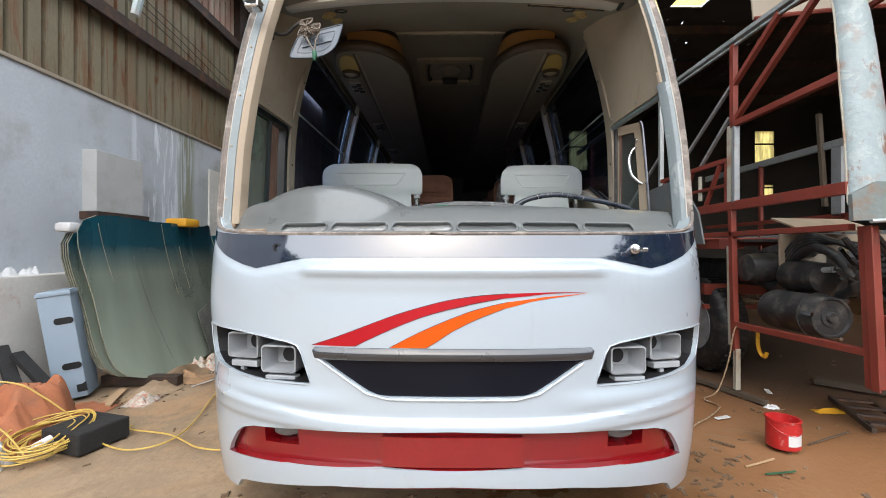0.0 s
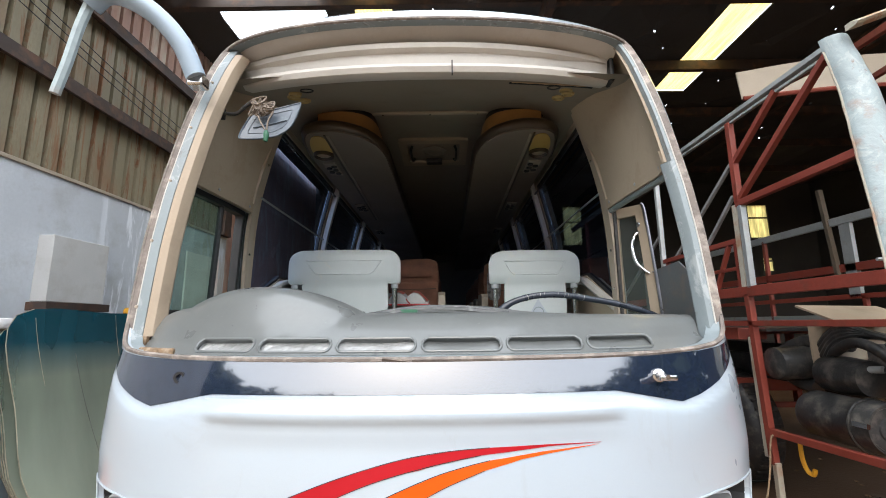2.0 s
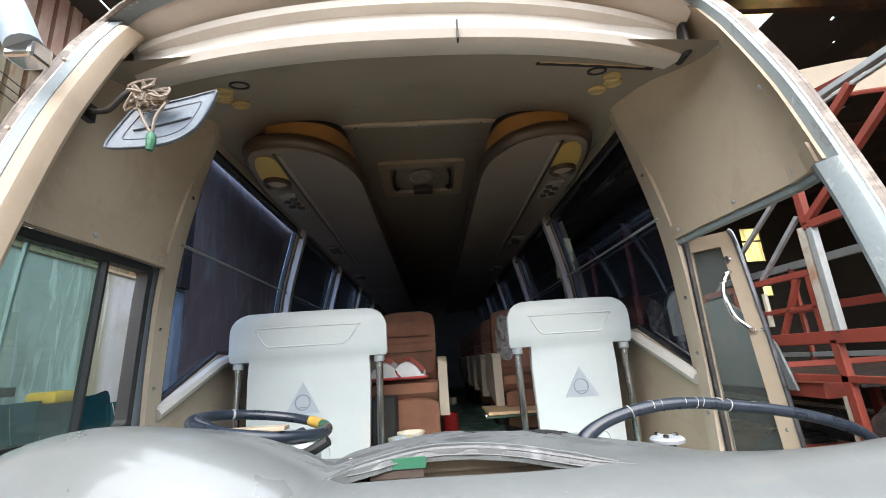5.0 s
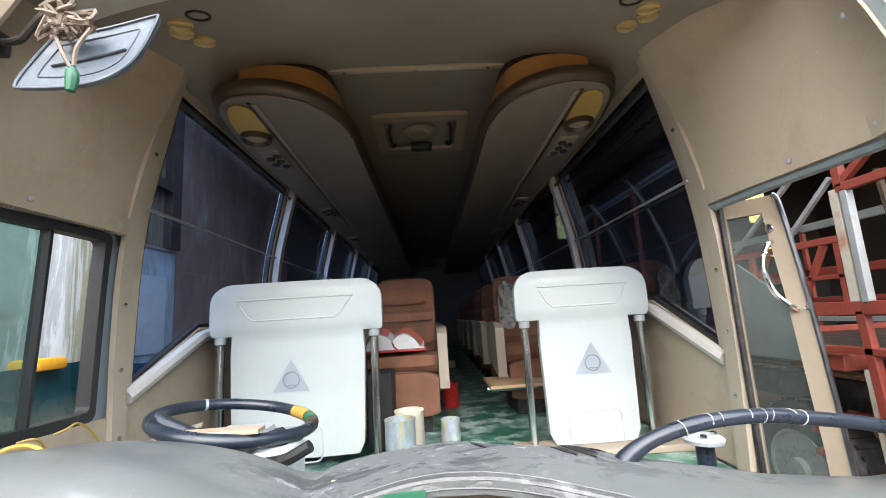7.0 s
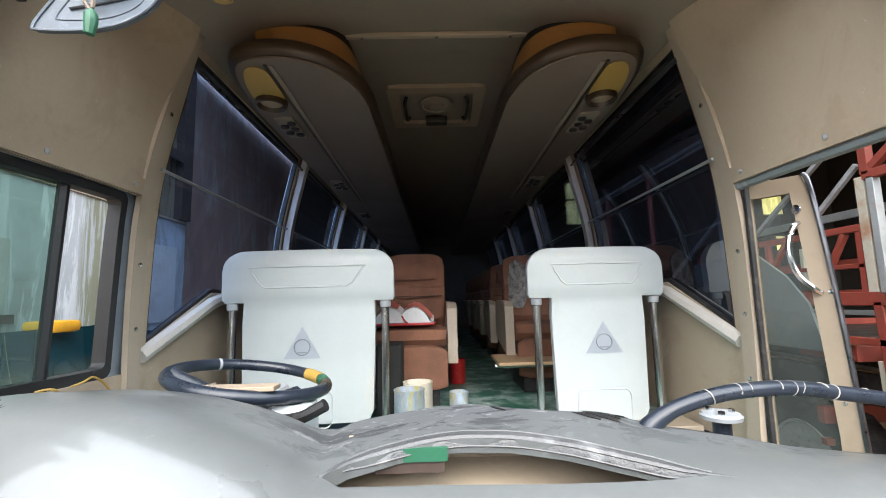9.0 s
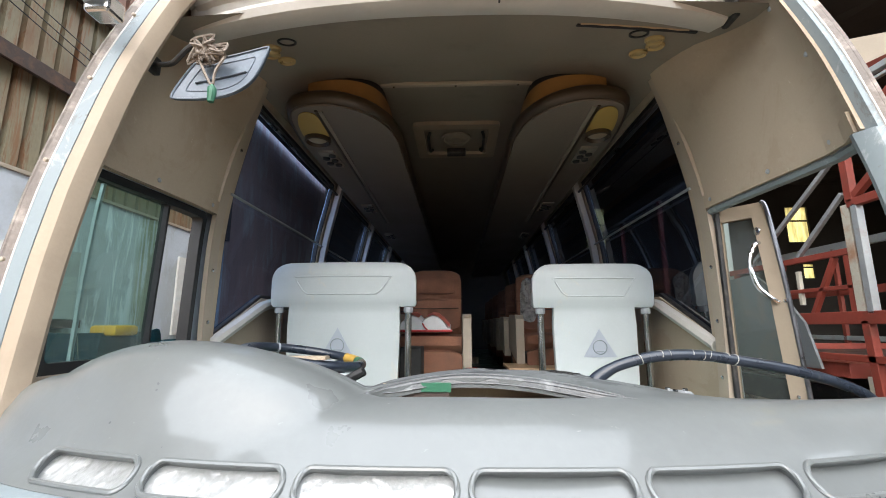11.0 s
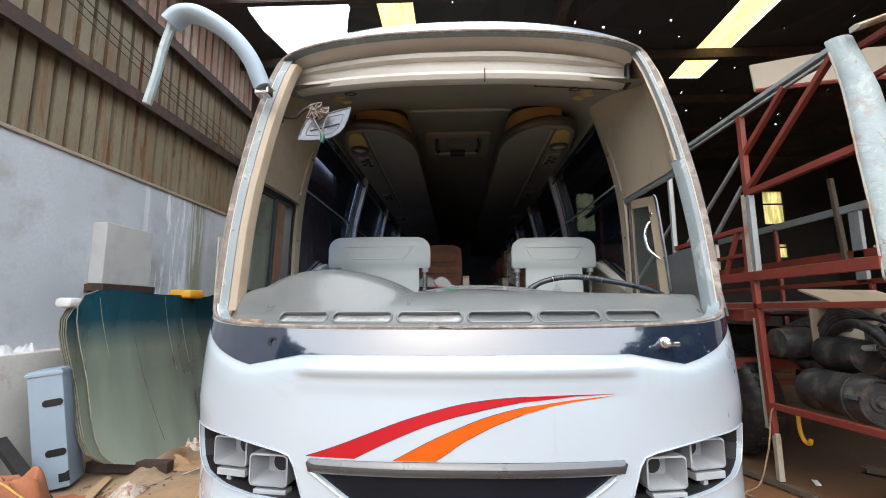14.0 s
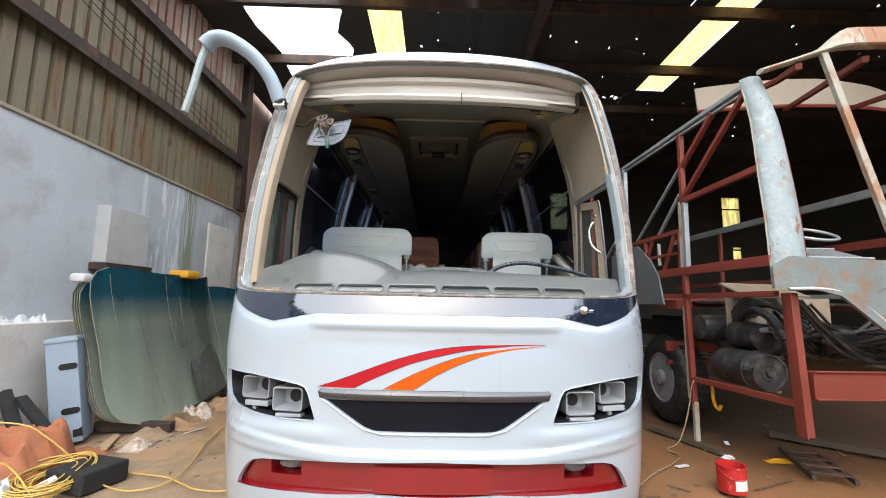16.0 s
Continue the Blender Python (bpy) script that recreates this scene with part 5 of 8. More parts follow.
for x0, d0, ln, wd in ((0.2, 0.40, 0.07, 0.012), (0.222, 0.405, 0.09, 0.016), (0.245, 0.40, 0.06, 0.01), (0.265, 0.41, 0.05, 0.012), (0.28, 0.40, 0.035, 0.008), (0.05, 0.47, 0.05, 0.008)):
    tear = mapped([(0, -wd * 0.4), (ln * 0.5, -wd * 0.6), (ln, -wd * 0.2), (ln * 0.9, wd * 0.3), (ln * 0.4, wd * 0.6), (0.01, wd * 0.5)], [], lambda u, v, d: dash_at(x0 + 0.03 + 0.5 * u + v, d0 + 0.05 - 0.8 * u + 0.4 * v, -0.0012 - d), 0.008, 0.0008, (0.01, 0.006))
    part("torn_vinyl", tear, "rubber", hood, "dark torn flap of vinyl", smooth=True)


# steering wheel
def wheel_at(a, r=0.207):
    return (-0.565 + r * math.cos(a), 2.64 + r * math.sin(a), 1.622 - 0.16 * r * math.cos(a))


sw = part("steering_wheel", T([wheel_at(2 * math.pi * k / 56) for k in range(56)], 0.0174, seg=12, closed=True), "grip", coach, "blue-black steering wheel", smooth=True)
for lab, mt, a0, a1 in (("yellow tape", "tape_yellow", 0.62, 1.0), ("green tape", "tape_green", 0.33, 0.58), ("olive tape", "rim_brown", 0.02, 0.3), ("pale tape", "cup", 2.42, 2.46)):
    part("tape", T([wheel_at(a0 + (a1 - a0) * k / 6) for k in range(7)], 0.0188, seg=12), mt, sw, lab, smooth=True)
for a in (-0.6, 3.6):
    part("spoke", T(spline([wheel_at(a, 0.205), Vector(wheel_at(a, 0.14)) - Vector((0, 0, 0.03)), Vector(wheel_at(a, 0.05)) - Vector((0, 0, 0.075))], 4), 0.02, seg=10, flat=1.3), "grip", sw, smooth=True)
bm = bmesh.new()
lathe(bm, [(0.03, -0.3), (0.04, -0.04), (0.06, -0.03), (0.065, 0.0), (0.05, 0.012)], (-0.565, 2.64, 1.535), "z", 20)
part("hub", bm, "rubber", sw, smooth=True)
part("hub_plate", B(-0.63, -0.43, 2.452, 2.50, 1.622, 1.634, bevel=0.002), "beige_dull", sw, "bare broken hub plate")
part("column_box", B(-0.62, -0.47, 2.47, 2.70, 1.36, 1.6, bevel=0.015), "cup", sw, "bare pale grey column cover")
part("switch_pod", B(-0.468, -0.36, 2.48, 2.62, 1.42, 1.575, bevel=0.02), "shell", sw, "white switch pod")
part("stalk", T(spline([(-0.42, 2.48, 1.545), (-0.36, 2.45, 1.56), (-0.30, 2.44, 1.59)], 4), 0.015, seg=8), "rubber", sw, "black stalk", smooth=True)
gb = spline([(0.335, 2.165, 1.575), (0.352, 2.163, 1.607), (0.402, 2.16, 1.638), (0.48, 2.16, 1.659), (0.559, 2.163, 1.666), (0.64, 2.175, 1.662), (0.72, 2.186, 1.65), (0.84, 2.2, 1.63), (0.96, 2.215, 1.6), (1.05, 2.23, 1.567), (1.1, 2.245, 1.535)], 8)
part("grab_bar", T([p - Vector((0, 0, 0.007)) for p in gb], 0.0138, seg=14, taper=[1.75 - 0.75 * min(1, k / 15) ** 0.7 for k in range(len(gb))]), "grip", coach, "black tubular grab bar wound with tape", smooth=True)
r7 = random.Random(5)
for k in (22, 27, 29, 35, 38, 40, 45, 47, 52):
    ax = (gb[k + 1] - gb[k]).normalized() + Vector((0, r7.uniform(-0.35, 0.35), r7.uniform(-0.35, 0.35)))
    sp, wd = r7.uniform(1.6, 4.5), r7.uniform(0.0013, 0.0026)
    f1 = ax.cross(Vector((0, 0, 1))).normalized()
    f2 = ax.cross(f1).normalized()
    a0 = r7.uniform(2.2, 4.2)
    part("tape_wrap", T([gb[k] - Vector((0, 0, 0.007)) + (f1 * math.cos(a0 + sp * j / 10) + f2 * math.sin(a0 + sp * j / 10)) * 0.0143 for j in range(11)], 0.55 * wd, seg=6), "tape_white", coach, "frayed whitish tape", smooth=True)
part("grab_post", T([(0.735, 2.56, 1.2), (0.735, 2.56, 1.5)], 0.024, seg=12), "grip", coach, "black upright post", smooth=True)
bm = bmesh.new()
lathe(bm, [(0.024, -0.012), (0.05, -0.006), (0.052, 0.004), (0.046, 0.01), (0.01, 0.012)], (0.735, 2.56, 1.503), "z", 20)
plate = part("post_plate", bm, "cup", coach, "grey round plate on the post", smooth=True)
for k in range(3):
    bm = bmesh.new()
    lathe(bm, [(0.009, 0.0), (0.009, 0.01), (0.004, 0.012)], (0.735 + 0.03 * math.cos(2.1 * k), 2.56 + 0.03 * math.sin(2.1 * k), 1.512), "z", 6)
    part("bolt", bm, "chrome", plate)

# sides, roof, floor of the coach


def side(sg, y, z, inset):
    a, y0, deep = curve(HALF, z), curve(NOSE, z), lerp(ROUND, z)
    a += (half(z) - a) * (1 - smooth_step(2.3, 2.9, y))
    inset += 0.07 * smooth_step(2.25, 3.0, z) * smooth_step(2.6, 3.05, y)
    c = max(0.0, 1 - max(0.0, y - 0.3 * inset - y0) / deep)
    return Vector((sg * (a * (1 - min(1.0, c) ** POW) ** (1 / POW) - inset), y, z))


def side_patch(sg, outline, holes, inset, thick, step=0.08, grid=(0.25, 0.09)):
    return mapped(outline, holes, lambda y, z, d: side(sg, y, z, inset + d), step, thick, grid)


def panel_front(sg, z):
    """How far forward the upper side panel runs before it meets the screen flange."""
    want = lerp([(b, a) for a, b in pill], z) - 0.034
    y = 2.6
    while y > 2.0 and abs(side(sg, y, z, 0.045).x) > want:
        y -= 0.005
    return y


wins = [(3.16, 4.58), (4.70, 6.05), (6.17, 7.5), (7.62, 8.95), (9.07, 10.4)]


def pane_line(a, b, g):
    lo = 1.9 - g
    if a < 3.3:
        return [(a - g, 1.68 - g), (a + 0.5, lo), (b + g, lo), (b + g, 2.935 + g), (a - g, 2.935 + g)]
    return rounded(a - g, b + g, lo, 2.935 + g, 0.04, 3)


for sg in (-1, 1):
    holes = [pane_line(a, b, 0.0) for a, b in wins]
    if sg < 0:
        holes.append(rounded(2.46, 2.97, 1.60, 2.25, 0.01, 3))
    wallp = part("side_wall", side_patch(sg, [(2.45, 0.42), (11.0, 0.42), (11.0, 3.08), (2.62, 3.08), (2.62, 2.3), (2.45, 2.3)] if sg < 0 else [(3.06, 0.42), (11.0, 0.42), (11.0, 3.08), (2.62, 3.08), (2.62, 2.3), (3.06, 2.3)], holes, 0.0, 0.012), "white", coach, "white coach side", smooth=True)
    part("lining", side_patch(sg, [(3.07, 1.2), (10.98, 1.2), (10.98, 3.0), (3.07, 3.0)], holes[:5], 0.04, 0.012), "beige", wallp, "beige inner lining", smooth=True)
    for a, b in wins:
        w = part("window", side_patch(sg, pane_line(a, b, 0.01), [pane_line(a, b, -0.02)], 0.012, 0.03), "rubber", wallp, "side window with black seal")
        part("pane", side_patch(sg, pane_line(a, b, 0.0), [], 0.02, 0.0, 0.2), "tinted_lit" if sg < 0 else "tinted", w, "dark tinted glass", smooth=True, normals=False)
        part("curtain_rail", T([side(sg, a - 0.05, 2.40, 0.068), side(sg, b + 0.06, 2.40, 0.068)], 0.0075, seg=8), "galv", w, "thin curtain rail", smooth=True)
        part("top_rail", T([side(sg, a - 0.05, 2.86, 0.075), side(sg, b + 0.06, 2.86, 0.075)], 0.011, seg=8), "bar", w, "upper curtain rail", smooth=True)
    for a in [3.07] + [0.5 * (wins[k][1] + wins[k + 1][0]) for k in range(4)]:
        first = a == 3.07
        pl = [side(sg, a, 1.2 + 1.78 * k / 20, (0.075 - 0.035 * math.sin(math.pi * k / 20)) if first else 0.058) for k in range(21)]
        bm = bmesh.new()
        wdt, deep = (0.036, 0.022) if first else (0.03, 0.045)
        prev = None
        for p in pl:
            q = [bm.verts.new(p + Vector(o)) for o in ((0, -wdt, 0), (-sg * deep, -wdt, 0), (-sg * deep, wdt, 0), (0, wdt, 0))]
            if prev:
                for i in range(3):
                    bm.faces.new((prev[i], prev[i + 1], q[i + 1], q[i]))
            prev = q
        part("window_pillar", bm, "beige_light" if first else "visor", wallp, "pale window pillar", smooth=True)
        if first:
            for zz in (1.5, 1.75, 2.0, 2.62):
                bm = bmesh.new()
                lathe(bm, [(0.009, -sg * 0.02), (0.009, -sg * 0.027), (0.004, -sg * 0.03)], side(sg, a, zz, 0.075 - 0.035 * math.sin(math.pi * (zz - 1.2) / 1.78)), "x", 10)
                part("screw", bm, "chrome", wallp, smooth=True)
    part("sill_rail", T([side(sg, 3.13, 1.637, 0.05), side(sg, 3.62, 1.845, 0.07), side(sg, 3.75, 1.87, 0.07), side(sg, 10.9, 1.87, 0.07)], 0.032, seg=8, flat=1.0), "visor", wallp, "pale sill rail", smooth=True)
    up = [(3.04, 2.27), (3.04, 3.1), (2.5, 3.08), (2.44, 3.04)] + [(panel_front(sg, z), z) for z in (2.97, 2.85, 2.7, 2.55, 2.4, 2.27)]
    pan = part("upper_panel", mapped(up, [], lambda y, z, d: side(sg, y, z, 0.045 + d + 0.06 * smooth_step(2.55, 2.95, z) * smooth_step(2.5, 2.85, y)), 0.05, 0.01, (0.08, 0.06)), "beige", wallp, "flat beige panel fixed with screws", smooth=True)
    y_lo = panel_front(sg, 2.3) + 0.02
    part("panel_strip", side_patch(sg, [(y_lo, 2.272), (3.03, 2.272), (3.03, 2.335), (y_lo, 2.335)], [], 0.058, 0.01), "beige", pan, "raised beige strip along the panel's foot")
    for y, z in ((2.35, 2.305), (2.62, 2.305), (2.98, 2.305), (2.33, 2.6), (2.42, 2.84)):
        bm = bmesh.new()
        lathe(bm, [(0.01, 0.0), (0.01, -sg * 0.004), (0.004, -sg * 0.007)], side(sg, y, z, 0.066 if z < 2.35 else 0.057), "x", 10)
        part("screw", bm, "cup", pan, smooth=True)
    if sg < 0:
        part("lower_panel", side_patch(sg, [(2.24, 1.2), (3.04, 1.2), (3.04, 1.585), (2.24, 1.585)], [], 0.045, 0.012), "beige", wallp, "beige panel below the driver's window")
        win = part("driver_window", side_patch(sg, rounded(2.285, 2.985, 1.585, 2.265, 0.03, 3), [rounded(2.32, 2.955, 1.62, 2.235, 0.02, 3)], 0.0, 0.05), "channel", wallp, "black framed sliding window with chipped paint")
        part("pane", side_patch(sg, [(2.3, 1.61), (2.74, 1.61), (2.74, 2.25), (2.3, 2.25)], [], 0.02, 0.0, 0.2), "green_glass", win, "pale green glass pane slid open", normals=False)
        part("stile", T([side(sg, 2.735, 1.6, 0.025), side(sg, 2.735, 2.25, 0.025)], 0.017, seg=6), "channel", win)
    else:
        part("door_header", T([side(sg, 2.19 + 0.085 * k, 2.262, 0.04) for k in range(11)], 0.02, seg=8), "frame_grey", wallp, "pale grey door header rail")

for pts in ([(-1.14, 2.72, 1.6), (-1.12, 2.742, 1.61), (-1.12, 2.782, 1.617), (-1.12, 2.837, 1.579), (-1.12, 2.9, 1.504), (-1.12, 2.93, 1.45)], [(-1.13, 2.59, 1.61), (-1.1, 2.614, 1.612), (-1.1, 2.651, 1.572), (-1.1, 2.68, 1.5)]):
    part("frayed_string", T(spline(pts, 5), 0.0035, seg=6), "tape_yellow", coach, "yellowed string over the sill", smooth=True)

# passenger door, folded
def leaf(u, z, d=0.0):
    return Vector((1.215 + 0.62 * u + 0.78 * d, 3.03 - 0.78 * u + 0.62 * d, z))


door = part("door_leaf", mapped([(0.0, 0.8), (0.275, 0.8), (0.262, 1.3), (0.235, 1.8), (0.2, 2.2), (0.18, 2.262), (0.0, 2.262)], [[(0.02, 0.9), (0.205, 0.9), (0.2, 1.34), (0.172, 1.85), (0.143, 2.2), (0.02, 2.2)]],
                                leaf, 0.05, 0.03, (0.1, 0.1)), "beige_dull", coach, "folded door leaf, beige with chrome edge")
part("edge_strip", T(spline([leaf(0.28, 0.8), leaf(0.267, 1.3), leaf(0.24, 1.8), leaf(0.205, 2.2), leaf(0.185, 2.265)], 5), 0.009, seg=8), "edge_steel", door, "chrome edge strip", smooth=True)
part("seal", T([leaf(0.008, 0.8, -0.005), leaf(0.008, 2.26, -0.005)], 0.012, seg=6), "rubber", door, "black rubber seal")
part("pane", mapped([(0.015, 0.895), (0.21, 0.895), (0.205, 1.34), (0.177, 1.85), (0.148, 2.205), (0.015, 2.205)], [], lambda u, z, d: leaf(u, z, 0.015), 0.2, 0.0, (0.1, 0.2)), "door_glass", door, "dusty glass", normals=False)
part("handle", T(spline([leaf(0.158, 2.085, -0.002), leaf(0.146, 2.065, -0.03), leaf(0.13, 1.99, -0.045), leaf(0.145, 1.90, -0.045), leaf(0.178, 1.85, -0.03), leaf(0.2, 1.825, -0.002)], 6), 0.0095, seg=8), "chrome", door, "curved chrome grab handle", smooth=True)
bm = bmesh.new()
lathe(bm, [(0.018, 0.0), (0.018, -0.006), (0.008, -0.008)], leaf(0.16, 2.135, -0.001), "x", 12)
part("lock", bm, "chrome", door, smooth=True)
for z in (1.45, 1.83):
    bm = bmesh.new()
    lathe(bm, [(0.008, 0.0), (0.008, -0.004), (0.004, -0.006)], leaf(0.225, z, -0.001), "x", 8)
    part("screw", bm, "chrome", door)

# headlining and roof
ZC = [(2.28, 2.85), (2.5, 2.9), (2.76, 2.97), (3.0, 3.05), (3.31, 3.13), (3.6, 3.18), (4.0, 3.225), (11, 3.225)]


def lining_z(x, y):
    zc = lerp(ZC, y)
    edge = 2.95 - 0.04 * (1 - smooth_step(2.3, 3.0, y))
    return zc - max(0.03, zc - edge) * min(1.2, abs(x) / 1.1) ** 2.6


def grid_mesh(xs, ys, f):
    bm = bmesh.new()
    vs = [[bm.verts.new(f(x, y)) for x in xs] for y in ys]
    for j in range(len(ys) - 1):
        for i in range(len(xs) - 1):
            bm.faces.new((vs[j][i], vs[j][i + 1], vs[j + 1][i + 1], vs[j + 1][i]))
    return bm


lx = [-1.13 + 2.26 * k / 30 for k in range(31)]
lining = part("headlining", grid_mesh(lx, [2.40 + 0.06 * k for k in range(34)] + [5, 7, 9, 11], lambda x, y: (x, y, lining_z(x, y))), "ceiling", coach, "grimy grey headlining", smooth=True, normals=False)
part("roof", grid_mesh(lx, [2.52, 2.6, 2.75, 2.9, 3.5, 5, 8, 11.0], lambda x, y: (x, y, 3.27 + 0.08 * smooth_step(2.5, 3.2, y) - 0.22 * (abs(x) / 1.13) ** 4)), "white", coach, "white roof", smooth=True, normals=False)
part("coach_floor", B(-1.2, 1.2, 2.42, 11.0, 1.14, 1.2), "floor_green", coach, "worn green lino floor")
part("rear_wall", B(-1.2, 1.2, 10.95, 11.0, 0.45, 3.3), "ceiling", coach, "dark rear wall")
part("front_bulkhead", B(-1.0, 1.0, 2.38, 2.41, 0.5, 1.36), "housing", coach, "dark front bulkhead")
bm = bmesh.new()
box(bm, -0.44, 0.44, 3.30, 3.33, 3.105, 3.125, 0.004)
part("trim_strip", bm, "beige_light", lining, "cream ceiling trim strip")
for x in (-0.36, 0.0, 0.36):
    bm = bmesh.new()
    lathe(bm, [(0.007, 0.0), (0.007, -0.004), (0.003, -0.006)], (x, 3.315, 3.104), "z", 8)
    part("screw", bm, "chrome", lining)
vent = part("roof_hatch", mapped(rounded(-0.325, 0.325, 3.98, 4.62, 0.03, 3), [rounded(-0.25, 0.25, 4.06, 4.54, 0.03, 3)], lambda u, v, d: Vector((u, v, lining_z(0, v) - 0.035 + d)), 0.1, 0.03, (0.2, 0.2)), "beige_dull", lining, "cream framed roof hatch")
part("hatch_plate", mapped(rounded(-0.25, 0.25, 4.06, 4.54, 0.03, 3), [], lambda u, v, d: Vector((u, v, lining_z(0, v) - 0.008 - 0.0 * d)), 0.1, 0.0, (0.2, 0.2)), "ceiling", vent, "grey hatch plate")
bm = bmesh.new()
lathe(bm, [(0.12, 0.0), (0.12, -0.012), (0.10, -0.016), (0.09, -0.008), (0.06, -0.012), (0.05, -0.02), (0.02, -0.02)], (0, 4.25, 3.205), "z", 28)
part("fan_ring", bm, "ceiling", vent, "round grey fan grille", smooth=True)
for sg in (-1, 1):
    part("hatch_handle", T(spline([(sg * 0.2, 4.12, 3.2), (sg * 0.215, 4.16, 3.165), (sg * 0.215, 4.4, 3.165), (sg * 0.2, 4.46, 3.2)], 4), 0.012, seg=8), "rubber", vent, smooth=True)
part("latch", B(-0.08, 0.08, 4.42, 4.50, 3.15, 3.2, bevel=0.01), "rubber", vent, "black hatch latch")


def on_lining(x, y):
    p = Vector((x, y, lining_z(x, y)))
    u = Vector((x + 0.02, y, lining_z(x + 0.02, y))) - p
    v = Vector((x, y + 0.02, lining_z(x, y + 0.02))) - p
    n = u.cross(v).normalized()
    return Matrix.Translation(p) @ n.to_track_quat("Z", "Y").to_matrix().to_4x4()


for sg, wide in ((-1, 0.0), (1, 0.045)):
    for x, y in ((0.81, 2.712), (0.84, 2.772), (0.80, 2.852)):
        bm = bmesh.new()
        lathe(bm, [(0.04, 0.006), (0.04, -0.008), (0.035, -0.013), (0.031, -0.008), (0.026, -0.011), (0.02, -0.007), (0.014, -0.01)], (0, 0, 0), "z", 20)
        bm.transform(on_lining(sg * (x + wide), y))
        part("speaker", bm, "speaker", lining, "round amber lamp cover", smooth=True)
    bm = bmesh.new()
    lathe(bm, [(0.04, 0.006), (0.04, -0.005), (0.032, -0.005), (0.03, 0.003)], (0, 0, 0), "z", 20)
    bm.transform(on_lining(sg * (0.722 + wide), 2.66))
    part("empty_lamp_hole", bm, "housing", lining, smooth=True)
slot = part("slot", T([on_lining(0.487 + 0.05 * k, 2.576 + 0.0058 * k).translation for k in range(11)], 0.009, seg=6), "housing", lining, "dark splintered slot")
part("splinter", T([on_lining(0.5 + 0.05 * k, 2.566 + 0.006 * k).translation + Vector((0, 0, -0.003 + 0.003 * (k % 2))) for k in range(10)], 0.0035, seg=5), "wood", slot, "bare torn edge")

# visor box above the windscreen
bm = bmesh.new()
prev = None
n = 48
for k in range(n + 1):
    x = -1.03 + 2.06 * k / n
    e = abs(x) / 1.03
    zb = 2.815 + 0.05 * e ** 2 - 0.012 * max(0, 1 - abs(x - 0.15) / 0.02)
    zt = zb + 0.165 - 0.03 * e ** 2
    yo = 2.285 + 0.2 * e ** 2.2
    ring = [(yo + 0.14, zb + 0.035), (yo + 0.05, zb), (yo + 0.02, zb + 0.006), (yo + 0.005, zb + 0.03), (yo + 0.012, zb + 0.05), (yo + 0.05, zb + 0.058), (yo + 0.06, zb + 0.075), (yo + 0.05, zt - 0.03), (yo + 0.015, zt - 0.022), (yo + 0.008, zt), (yo + 0.02, zt + 0.012), (yo + 0.12, zt + 0.014)]
    q = [bm.verts.new((x, y, z)) for y, z in ring]
    if prev:
        for i in range(len(q) - 1):
            bm.faces.new((prev[i], prev[i + 1], q[i + 1], q[i]))
    else:
        bm.faces.new(q)
    prev = q
bm.faces.new(prev[::-1])
visor = part("visor_box", bm, "visor", coach, "cream moulded header box, cracked", smooth=True)
part("crack", B(0.147, 0.153, 2.287, 2.312, 2.803, 2.875), "rubber", visor, "dark crack")
part("end_cap", B(1.032, 1.06, 2.47, 2.56, 2.86, 3.0, bevel=0.012), "rubber", visor, "dark rubber end")
bm = bmesh.new()
prev = None
for k in range(41):
    x = -1.0 + 2.0 * k / 40
    x *= 1.06
    zo = lerp([(0, 3.078), (0.5, 3.072), (0.8, 3.062), (1.02, 3.05), (1.06, 3.03)], abs(x))
    p = nose(s_of(x, zo), zo, 0.05, False)
    q = [bm.verts.new(c) for c in ((x, p.y, zo - 0.004), (x, p.y + 0.1, zo - 0.05), (x, p.y + 0.12, zo - 0.13))]
    if prev:
        for i in range(2):
            bm.faces.new((prev[i], prev[i + 1], q[i + 1], q[i]))
    prev = q
part("header_trim", bm, "visor", coach, "beige header trim", smooth=True, normals=False)

# luggage racks


